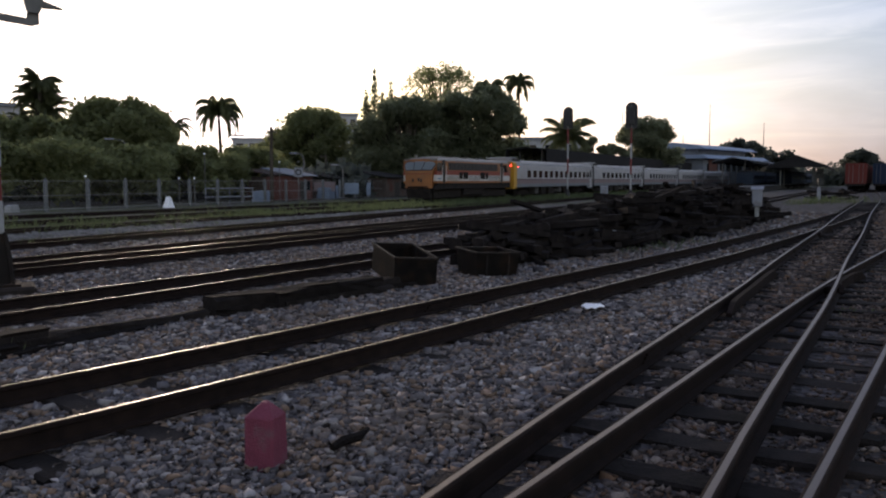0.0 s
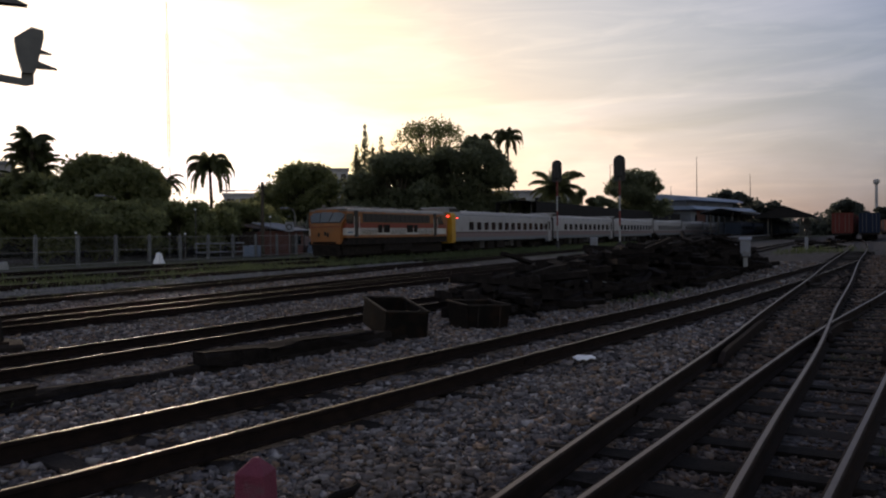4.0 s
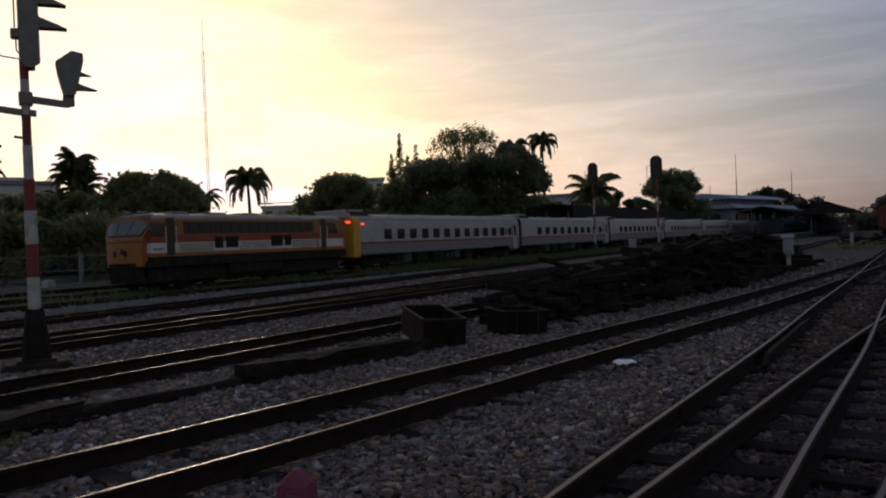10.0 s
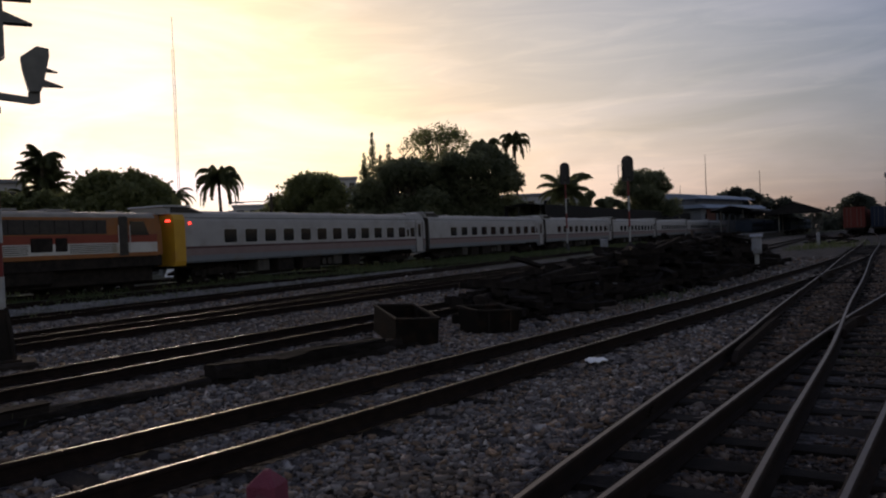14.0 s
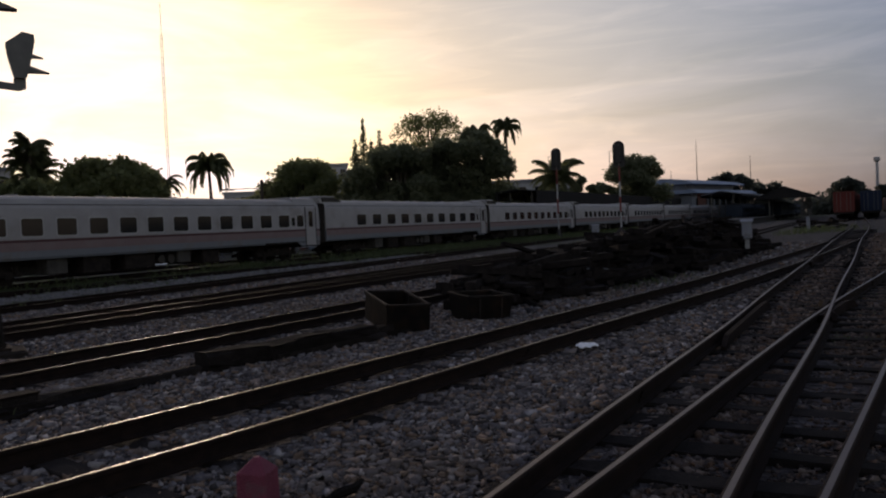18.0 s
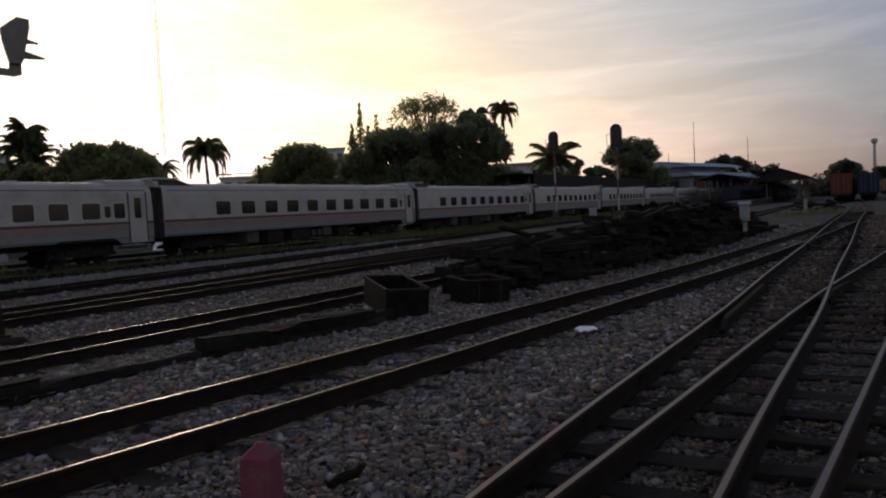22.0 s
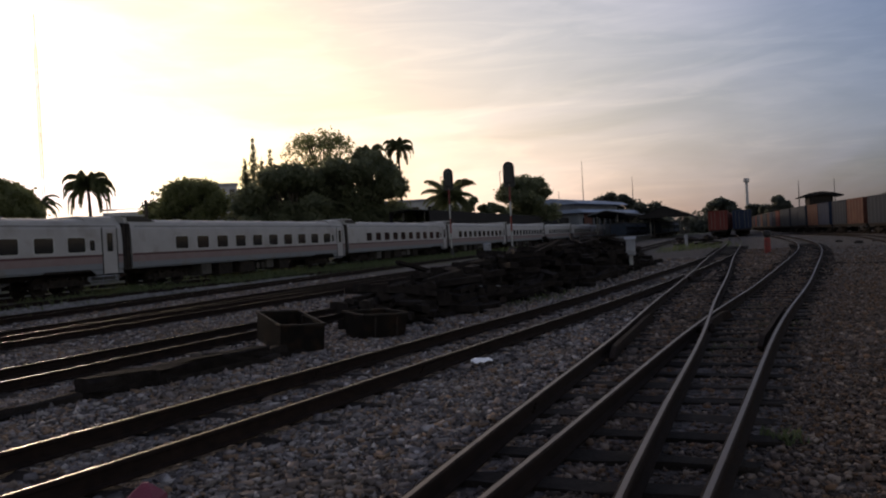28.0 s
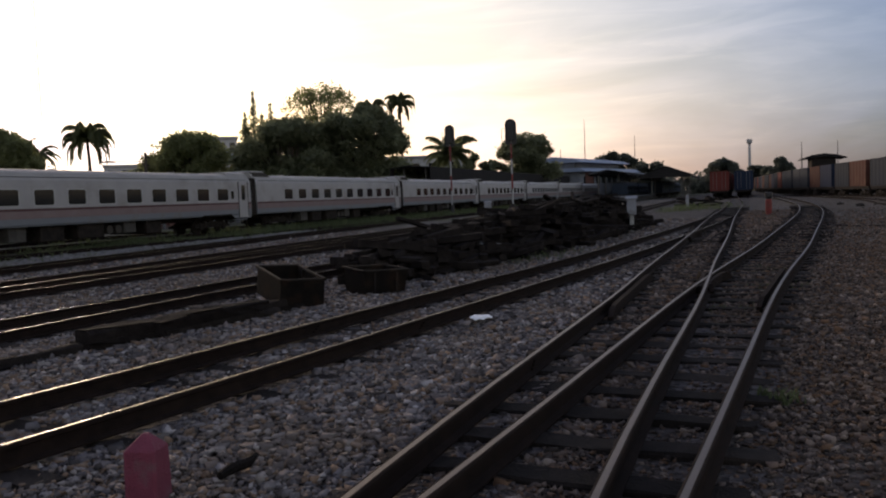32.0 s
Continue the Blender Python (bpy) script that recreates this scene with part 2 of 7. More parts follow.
def stone_material(name):
    """Crushed stone: mostly grey, some pieces brown, some pale."""
    m = bpy.data.materials.new(name)
    m.use_nodes = True
    n, l = m.node_tree.nodes, m.node_tree.links
    b = n["Principled BSDF"]
    b.inputs["Roughness"].default_value = 0.9
    b.inputs["Specular IOR Level"].default_value = 0.25
    geo = n.new("ShaderNodeNewGeometry")
    r = n.new("ShaderNodeValToRGB")
    r.color_ramp.interpolation = "LINEAR"
    stops = ((0.0, (0.036, 0.032, 0.033)), (0.2, (0.082, 0.074, 0.077)), (0.48, (0.146, 0.134, 0.139)), (0.6, (0.125, 0.088, 0.066)),
             (0.72, (0.2, 0.132, 0.09)), (0.82, (0.186, 0.17, 0.175)), (0.94, (0.25, 0.225, 0.212)), (1.0, (0.35, 0.33, 0.33)))
    e = r.color_ramp.elements
    e[0].position, e[0].color = stops[0][0], (*stops[0][1], 1)
    e[1].position, e[1].color = stops[-1][0], (*stops[-1][1], 1)
    for p, c in stops[1:-1]:
        k = e.new(p)
        k.color = (*c, 1)
    l.new(geo.outputs["Random Per Island"], r.inputs["Fac"])
    t = n.new("ShaderNodeTexNoise")
    t.inputs["Scale"].default_value, t.inputs["Detail"].default_value = 90.0, 4.0
    l.new(geo.outputs["Position"], t.inputs["Vector"])
    v = n.new("ShaderNodeMapRange")
    v.inputs["To Min"].default_value, v.inputs["To Max"].default_value = 0.6, 1.4
    l.new(t.outputs["Fac"], v.inputs["Value"])
    h = n.new("ShaderNodeHueSaturation")
    l.new(v.outputs["Result"], h.inputs["Value"])
    l.new(r.outputs["Color"], h.inputs["Color"])
    # rust-brown patches where brake dust and oil lie
    t2 = n.new("ShaderNodeTexNoise")
    t2.inputs["Scale"].default_value, t2.inputs["Detail"].default_value = 0.55, 3.0
    l.new(geo.outputs["Position"], t2.inputs["Vector"])
    v2 = n.new("ShaderNodeMapRange")
    v2.inputs["From Min"].default_value, v2.inputs["From Max"].default_value = 0.5, 0.72
    v2.inputs["To Max"].default_value = 0.55
    l.new(t2.outputs["Fac"], v2.inputs["Value"])
    mx = n.new("ShaderNodeMix")
    mx.data_type = "RGBA"
    l.new(v2.outputs["Result"], mx.inputs["Factor"])
    l.new(h.outputs["Color"], mx.inputs["A"])
    mx.inputs["B"].default_value = (0.14, 0.105, 0.08, 1)
    # oily, earthy stones in the turnout and on its near side; the tint also paints in lens vignetting
    xyz = n.new("ShaderNodeSeparateXYZ")
    l.new(geo.outputs["Position"], xyz.inputs[0])
    near_side = n.new("ShaderNodeMapRange")
    near_side.inputs["From Min"].default_value, near_side.inputs["From Max"].default_value = 1.9, 1.2
    near_side.inputs["To Max"].default_value = 0.9
    slant = n.new("ShaderNodeMath")
    slant.operation, slant.inputs[1].default_value = "MULTIPLY_ADD", -0.06
    l.new(xyz.outputs["X"], slant.inputs[0])
    l.new(xyz.outputs["Y"], slant.inputs[2])
    l.new(slant.outputs[0], near_side.inputs["Value"])
    tint = n.new("ShaderNodeMix")
    tint.data_type, tint.blend_type = "RGBA", "MULTIPLY"
    l.new(near_side.outputs["Result"], tint.inputs["Factor"])
    l.new(mx.outputs["Result"], tint.inputs["A"])
    tint.inputs["B"].default_value = (0.7, 0.58, 0.48, 1)
    l.new(tint.outputs["Result"], b.inputs["Base Color"])
    return m


def ground_material():
    """Ballast and dirt: cells of stone tone, soil patches and a grassy strip along the far tracks."""
    m = bpy.data.materials.new("yard_ground")
    m.use_nodes = True
    n, l = m.node_tree.nodes, m.node_tree.links
    b = n["Principled BSDF"]
    b.inputs["Roughness"].default_value = 0.95
    b.inputs["Specular IOR Level"].default_value = 0.2
    pos = n.new("ShaderNodeNewGeometry").outputs["Position"]
    cells = n.new("ShaderNodeTexVoronoi")
    cells.inputs["Scale"].default_value = 16.0
    l.new(pos, cells.inputs["Vector"])
    tone = n.new("ShaderNodeValToRGB")
    e = tone.color_ramp.elements
    e[0].color, e[1].color = (0.02, 0.018, 0.019, 1), (0.115, 0.102, 0.108, 1)
    sep = n.new("ShaderNodeSeparateColor")
    l.new(cells.outputs["Color"], sep.inputs["Color"])
    l.new(sep.outputs[0], tone.inputs["Fac"])

    def noise_at(s, detail):
        t = n.new("ShaderNodeTexNoise")
        t.inputs["Scale"].default_value, t.inputs["Detail"].default_value = s, detail
        l.new(pos, t.inputs["Vector"])
        return t.outputs["Fac"]

    def mapped(v, a, c, d=0.0, f=1.0):
        r = n.new("ShaderNodeMapRange")
        for k, x in zip(("From Min", "From Max", "To Min", "To Max"), (a, c, d, f)):
            r.inputs[k].default_value = x
        l.new(v, r.inputs["Value"])
        return r.outputs["Result"]

    def mixed(fac, a, c):
        x = n.new("ShaderNodeMix")
        x.data_type = "RGBA"
        l.new(fac, x.inputs["Factor"])
        l.new(a, x.inputs["A"])
        x.inputs["B"].default_value = (*c, 1)
        return x.outputs["Result"]

    def times(a, c):
        x = n.new("ShaderNodeMath")
        x.operation = "MULTIPLY"
        l.new(a, x.inputs[0])
        l.new(c, x.inputs[1])
        return x.outputs[0]

    col = mixed(mapped(noise_at(0.35, 6.0), 0.5, 0.7, 0, 0.7), tone.outputs["Color"], (0.07, 0.056, 0.045))
    xyz = n.new("ShaderNodeSeparateXYZ")
    l.new(pos, xyz.inputs[0])
    dusty = times(mapped(xyz.outputs["Y"], 8.5, 11.0), mapped(noise_at(0.9, 6.0), 0.35, 0.6, 0.25, 0.75))
    col = mixed(dusty, col, (0.155, 0.144, 0.14))
    bare = times(mapped(xyz.outputs["Y"], 1.0, -1.5), mapped(noise_at(0.7, 6.0), 0.3, 0.55, 0.45, 0.95))
    col = mixed(bare, col, (0.075, 0.062, 0.05))
    far = times(mapped(xyz.outputs["X"], 18.0, 32.0), mapped(noise_at(0.25, 6.0), 0.3, 0.6, 0.4, 0.9))
    col = mixed(far, col, (0.066, 0.056, 0.05))
    col = mixed(times(mapped(xyz.outputs["X"], 12.0, 26.0), mapped(noise_at(1.3, 8.0), 0.5, 0.66, 0, 0.85)), col, (0.028, 0.024, 0.021))
    col = mixed(times(mapped(xyz.outputs["X"], 12.0, 26.0), mapped(noise_at(4.5, 8.0), 0.52, 0.7, 0, 0.8)), col, (0.13, 0.115, 0.105))
    strip = times(mapped(xyz.outputs["Y"], 22.0, 25.0), mapped(xyz.outputs["Y"], 60.0, 45.0))
    col = mixed(times(strip, mapped(noise_at(0.5, 5.0), 0.4, 0.6)), col, (0.05, 0.062, 0.022))
    l.new(col, b.inputs["Base Color"])
    bp = n.new("ShaderNodeBump")
    bp.inputs["Strength"].default_value, bp.inputs["Distance"].default_value = 0.9, 0.05
    l.new(cells.outputs["Distance"], bp.inputs["Height"])
    l.new(bp.outputs["Normal"], b.inputs["Normal"])
    return m


def leaf_material(name, dark, light):
    m = rich(name, dark, light, scale=0.4, rough=0.7, bump=0.0, fine=3.0, island=True, random_tone=0.45, world_space=True, spec=0.2)
    n, l = m.node_tree.nodes, m.node_tree.links
    b, out = n["Principled BSDF"], n["Material Output"]
    tr = n.new("ShaderNodeBsdfTranslucent")
    tr.inputs["Color"].default_value = (*[min(1.0, c * 2.5) for c in light], 1)
    mx = n.new("ShaderNodeMixShader")
    mx.inputs["Fac"].default_value = 0.55
    l.new(b.outputs[0], mx.inputs[1])
    l.new(tr.outputs[0], mx.inputs[2])
    l.new(mx.outputs[0], out.inputs["Surface"])
    return m


M_GROUND, M_STONE = ground_material(), stone_material("crushed_stone")
M_RUST = rich("rail_rust", (0.009, 0.0065, 0.006), (0.023, 0.015, 0.0125), 9, 0.9, 0.0, 0.4, 120, world_space=True, spec=0.08)
M_STEEL = rich("polished_rail_head", (0.068, 0.055, 0.051), (0.13, 0.108, 0.10), 5, 0.47, 1.0, 0.08, 200, world_space=True, spec=0.5)
M_STEEL_DULL = rich("dull_rail_head", (0.1, 0.08, 0.07), (0.17, 0.145, 0.125), 5, 0.36, 1.0, 0.1, 200, world_space=True, spec=0.5)
M_STEEL_EDGE = rich("bright_rail_line", (0.16, 0.135, 0.115), (0.25, 0.215, 0.185), 5, 0.34, 1.0, 0.06, 200, world_space=True, spec=0.5)
M_SLEEPER = rich("weathered_sleeper", (0.010, 0.0085, 0.008), (0.034, 0.027, 0.024), 7, 0.92, 0, 0.7, 45, random_tone=0.4, spec=0.1)
M_OLDWOOD = rich("tarred_timber", (0.010, 0.0085, 0.008), (0.028, 0.0235, 0.022), 6, 0.95, 0, 0.9, 40, random_tone=0.3, spec=0.04)
M_BASE = rich("sooty_concrete", (0.014, 0.011, 0.010), (0.038, 0.031, 0.028), 5, 0.95, 0, 0.5, 50, spec=0.08)
M_STATION = rich("station_wall", (0.13, 0.145, 0.17), (0.19, 0.205, 0.235), 0.4, 0.85, 0, 0.2, 8, stain=(0.1, 0.105, 0.115), stain_scale=0.3)
M_IRON = rich("dark_rusty_iron", (0.012, 0.0105, 0.010), (0.024, 0.02, 0.018), 5, 0.85, 0.0, 0.4, 60, stain=(0.035, 0.023, 0.017), stain_scale=3, spec=0.1)
M_PINK = rich("faded_red_paint", (0.13, 0.024, 0.045), (0.19, 0.042, 0.07), 10, 0.8, 0, 0.5, 80, stain=(0.14, 0.06, 0.075), stain_scale=9)
M_RED = rich("red_paint", (0.12, 0.015, 0.014), (0.18, 0.026, 0.022), 6, 0.6, 0, 0.2, 60, stain=(0.09, 0.03, 0.025), stain_scale=4)
M_WHITE = rich("white_paint", (0.25, 0.258, 0.262), (0.35, 0.355, 0.36), 6, 0.65, 0, 0.2, 60, stain=(0.21, 0.2, 0.185), stain_scale=4)
M_CABINET = rich("cabinet_grey_paint", (0.18, 0.19, 0.22), (0.25, 0.26, 0.29), 4, 0.7, 0, 0.2, 60, stain=(0.16, 0.155, 0.15), stain_scale=3)
M_BLACK = rich("black_paint", (0.012, 0.012, 0.013), (0.03, 0.03, 0.03), 8, 0.55, 0, 0.2, 60)
M_GREYMETAL = rich("signal_grey", (0.10, 0.10, 0.095), (0.16, 0.155, 0.145), 6, 0.6, 0.2, 0.2, 60)
M_CONCRETE = rich("dirty_concrete", (0.03, 0.028, 0.026), (0.075, 0.07, 0.065), 4, 0.92, 0, 0.5, 50, stain=(0.05, 0.046, 0.042), stain_scale=2)
M_POST = rich("fence_concrete", (0.09, 0.095, 0.097), (0.15, 0.155, 0.157), 3, 0.9, 0, 0.4, 50)
M_LITTER = rich("white_plastic", (0.75, 0.76, 0.8), (0.85, 0.86, 0.88), 20, 0.5, 0, 0.4, 60)
M_COACH = rich("coach_white", (0.25, 0.243, 0.248), (0.32, 0.312, 0.317), 1.2, 0.48, 0, 0.05, 30, stain=(0.21, 0.198, 0.192), stain_scale=0.9, spec=0.4)
M_COACH_LOW = rich("coach_grey_skirt", (0.125, 0.138, 0.158), (0.165, 0.178, 0.2), 1.5, 0.55, 0, 0.05, 30, stain=(0.14, 0.135, 0.135), stain_scale=1.5)
M_ROOF = rich("coach_roof_grey", (0.23, 0.222, 0.215), (0.32, 0.312, 0.30), 1.0, 0.6, 0, 0.1, 30, stain=(0.2, 0.185, 0.17), stain_scale=0.8)
M_STRIPE = rich("coach_dark_red_stripe", (0.05, 0.016, 0.018), (0.07, 0.022, 0.025), 3, 0.5, 0, 0.05, 30)
M_BAND = rich("coach_mauve_band", (0.155, 0.108, 0.11), (0.19, 0.136, 0.136), 2, 0.55, 0, 0.05, 30, stain=(0.18, 0.14, 0.14), stain_scale=1.5)
M_YELLOW = rich("end_yellow", (0.42, 0.225, 0.016), (0.52, 0.285, 0.03), 2, 0.5, 0, 0.1, 30, stain=(0.4, 0.2, 0.03), stain_scale=1.2)
M_ORANGE = rich("loco_orange", (0.2, 0.072, 0.019), (0.27, 0.102, 0.028), 1.5, 0.5, 0, 0.1, 30, stain=(0.2, 0.085, 0.035), stain_scale=1.6)
M_LOCORED = rich("loco_red_stripe", (0.17, 0.03, 0.016), (0.23, 0.045, 0.024), 2, 0.5, 0, 0.1, 30)
M_LOCOWHITE = rich("loco_white_stripe", (0.42, 0.41, 0.40), (0.52, 0.51, 0.49), 2, 0.5, 0, 0.1, 30, stain=(0.4, 0.36, 0.3), stain_scale=1.5)
M_WINDOWTRIM = rich("coach_window_trim", (0.33, 0.325, 0.325), (0.4, 0.395, 0.39), 3, 0.5, 0, 0.05, 30)
M_LOCOROOF = rich("loco_roof", (0.15, 0.135, 0.12), (0.26, 0.24, 0.215), 2, 0.6, 0, 0.15, 30)
M_UNDER = rich("underframe_grime", (0.010, 0.009, 0.0085), (0.032, 0.026, 0.023), 4, 0.9, 0, 0.4, 40, spec=0.1)
M_GRILLE = rich("grille_dark", (0.02, 0.018, 0.016), (0.05, 0.042, 0.036), 6, 0.7, 0, 0.3, 40)
M_PANE = glass("dark_window", (0.012, 0.014, 0.016), 0.1)
# pale base colour stands in for bright sky in the cab windows
M_PANE_LIT = glass("sky_pale_cab_glass", (0.24, 0.27, 0.29), 0.08)
M_TAIL = glow("red_tail_lamp", (1.0, 0.05, 0.03), 3.5)
M_BARK = rich("bark", (0.03, 0.024, 0.018), (0.075, 0.06, 0.045), 3, 0.95, 0, 0.5, 20)
M_LEAF = leaf_material("broad_leaves", (0.066, 0.075, 0.045), (0.115, 0.125, 0.075))
# distant haze is put into this duller leaf colour
M_LEAF_FAR = leaf_material("hazed_far_leaves", (0.036, 0.042, 0.036), (0.065, 0.072, 0.06))
M_LEAF2 = leaf_material("olive_leaves", (0.075, 0.084, 0.036), (0.125, 0.134, 0.062))
M_FROND = leaf_material("palm_fronds", (0.05, 0.058, 0.03), (0.1, 0.11, 0.055))
M_GRASS = leaf_material("grass_blades", (0.032, 0.042, 0.02), (0.058, 0.072, 0.034))
M_DARKROOF = rich("dark_sheet_roof", (0.012, 0.0115, 0.012), (0.028, 0.026, 0.026), 0.8, 0.85, 0, 0.2, 10, spec=0.1)
M_BLUEROOF = rich("pale_blue_roof", (0.15, 0.195, 0.27), (0.215, 0.26, 0.345), 0.3, 0.6, 0, 0.1, 6)
M_WALL = rich("pale_wall", (0.30, 0.30, 0.31), (0.42, 0.42, 0.43), 0.5, 0.8, 0, 0.2, 10, stain=(0.3, 0.29, 0.28), stain_scale=0.3)
M_BRICK = rich("brick_red_wall", (0.085, 0.034, 0.028), (0.125, 0.05, 0.038), 0.6, 0.8, 0, 0.2, 10)
M_CONT_RED = rich("container_red", (0.11, 0.026, 0.022), (0.16, 0.042, 0.034), 0.6, 0.85, 0, 0.2, 10, spec=0.12, stain=(0.1, 0.035, 0.03), stain_scale=0.6)
M_CONT_BLUE = rich("container_blue", (0.016, 0.024, 0.046), (0.028, 0.038, 0.068), 0.6, 0.85, 0, 0.2, 10, spec=0.12)
M_CONT_ORANGE = rich("container_orange", (0.066, 0.027, 0.02), (0.095, 0.038, 0.028), 0.6, 0.85, 0, 0.2, 10, spec=0.12, stain=(0.1, 0.05, 0.036), stain_scale=0.6)
M_CONT_GREY = rich("container_slate", (0.014, 0.02, 0.031), (0.026, 0.034, 0.048), 0.6, 0.85, 0, 0.2, 10, spec=0.12)
M_TIN = rich("rusty_tin_sheet", (0.05, 0.038, 0.032), (0.11, 0.085, 0.07), 1.5, 0.8, 0.2, 0.2, 20, stain=(0.09, 0.035, 0.025), stain_scale=1.0)
M_TARP = rich("blue_tarpaulin", (0.12, 0.16, 0.22), (0.19, 0.235, 0.3), 2, 0.6, 0, 0.2, 20)
M_LIME = rich("pale_limestone", (0.105, 0.103, 0.104), (0.225, 0.222, 0.222), 9, 0.95, 0, 0.9, 30, world_space=True, stain=(0.06, 0.058, 0.045), stain_scale=0.9, spec=0.1)
M_WIRE = rich("galvanised_wire", (0.2, 0.2, 0.2), (0.3, 0.3, 0.3), 4, 0.5, 0.6, 0.1, 40)

# ---- ground and tracks ----
def tube(bm, path, radius, sides=8):
    """A round bar along a path; radius may be a list."""
    rs = radius if isinstance(radius, (list, tuple)) else [radius] * len(path)
    prev, path = None, [Vector(p) for p in path]
    for i, p in enumerate(path):
        d = (path[min(i + 1, len(path) - 1)] - path[max(i - 1, 0)]).normalized()
        a = d.orthogonal().normalized() if prev is None else (axis - d * axis.dot(d)).normalized()
        axis, b = a, d.cross(a)
        ring = [bm.verts.new(p + (a * math.cos(t) + b * math.sin(t)) * rs[i]) for t in (j * math.tau / sides for j in range(sides))]
        if prev:
            for j in range(sides):
                bm.faces.new((prev[j], prev[(j + 1) % sides], ring[(j + 1) % sides], ring[j]))
        else:
            bm.faces.new(ring[::-1])
        prev = ring
    bm.faces.new(prev)


def prism(bm, outline, depth, axis="y", at=0.0):
    """An outline of (a, b) pairs pushed out along an axis by depth, centred at `at`."""
    def v(a, b, d):
        return {"y": (a, d, b), "x": (d, a, b), "z": (a, b, d)}[axis]
    f = [bm.verts.new(v(a, b, at - depth / 2)) for a, b in outline]
    g = [bm.verts.new(v(a, b, at + depth / 2)) for a, b in outline]
    bm.faces.new(f)
    bm.faces.new(g[::-1])
    for i in range(len(f)):
        j = (i + 1) % len(f)
        bm.faces.new((f[i], g[i], g[j], f[j]))
    bmesh.ops.recalc_face_normals(bm, faces=bm.faces)



def smooth(a, b, v):
    t = min(1.0, max(0.0, (v - a) / (b - a)))
    return t * t * (3 - 2 * t)


def ground_z(x, y):
    """The yard lies a hand lower past the first running track."""
    return -0.10 * smooth(6.9, 8.7, y)


class Line:
    """A track's middle: y over x, as a natural cubic spline."""

    def __init__(self, xs, ys):
        self.x, self.y = np.array(xs, float), np.array(ys, float)
        n, h = len(xs), np.diff(self.x)
        a, r = np.eye(n), np.zeros(n)
        for i in range(1, n - 1):
            a[i, i - 1:i + 2] = h[i - 1], 2 * (h[i - 1] + h[i]), h[i]
            r[i] = 6 * ((self.y[i + 1] - self.y[i]) / h[i] - (self.y[i] - self.y[i - 1]) / h[i - 1])
        self.m, self.h = np.linalg.solve(a, r), h

    def at(self, x):
        i = int(np.clip(np.searchsorted(self.x, x) - 1, 0, len(self.h) - 1))
        if x < self.x[0] or x > self.x[-1]:
            e = 0 if x < self.x[0] else -1
            k = min(max(x, self.x[0]), self.x[-1])
            return self.y[e] + self.slope(k) * (x - k)
        a, b, h, m = self.x[i + 1] - x, x - self.x[i], self.h[i], self.m
        return (m[i] * a ** 3 + m[i + 1] * b ** 3) / (6 * h) + (self.y[i] / h - m[i] * h / 6) * a + (self.y[i + 1] / h - m[i + 1] * h / 6) * b

    def slope(self, x):
        x = min(max(x, self.x[0] + 1e-3), self.x[-1] - 1e-3)
        return (self.at(x + 5e-4) - self.at(x - 5e-4)) / 1e-3

    def place(self, x, off=0.0):
        s = self.slope(x)
        c = math.sqrt(1 + s * s)
        return x - off * s / c, self.at(x) + off / c


LINE_A = Line((2, 4, 7, 10, 14, 18, 23, 30, 40, 55, 80, 120, 160), (1.27, 1.40, 1.53, 1.65, 1.89, 2.10, 2.35, 2.76, 3.32, 4.04, 5.55, 8.85, 13.0))
LINE_B = Line((2, 4, 7, 10, 14, 18, 23, 30, 40, 55, 80, 120), (1.04, 0.99, 0.92, 0.85, 0.67, 0.43, 0.21, -0.06, -0.39, -0.41, 0.94, 4.1))
LINE_C = Line((2, 4, 6, 9, 12, 16, 20, 25, 32, 40), (4.85, 4.64, 4.49, 4.30, 4.09, 3.83, 3.68, 3.53, 3.40, 3.37))
LINE_D = Line((0, 10, 20, 40, 60, 80, 118, 140), (9.25, 9.50, 9.62, 10.0, 11.2, 12.7, 15.2, 16.6))
LINE_E = Line((0, 20, 45, 80), (13.45, 14.35, 15.6, 17.4))
LINE_E2 = Line((-16, -6, 0, 5, 10, 17, 22, 27, 45, 80), (12.73, 13.2, 13.75, 14.35, 14.93, 15.72, 16.32, 16.8, 18.5, 21.4))
LINE_F = Line((0, 10, 20, 28, 37, 90), (18.5, 19.45, 20.6, 21.8, 23.1, 29.6))
LINE_G = Line((0, 20, 45, 90), (24.4, 25.6, 27.4, 31.0))
TRAIN_HEADING = 4.6


def train_y(x):
    return 31.3 + (x - 39.6) * math.tan(radians(TRAIN_HEADING))


LINE_T = Line((-60, 20, 60, 260), (train_y(-60), train_y(20), train_y(60), train_y(260)))
LINE_U = Line((0, 30, 60, 90), (34.2, 35.8, 38.0, 40.5))

RAIL_PROFILE = ((-0.055, 0.0), (-0.055, 0.012), (-0.012, 0.028), (-0.010, 0.10), (-0.033, 0.112), (-0.033, 0.132), (-0.026, 0.14),
                (0.026, 0.14), (0.033, 0.132), (0.033, 0.112), (0.010, 0.10), (0.012, 0.028), (0.055, 0.012), (0.055, 0.0))


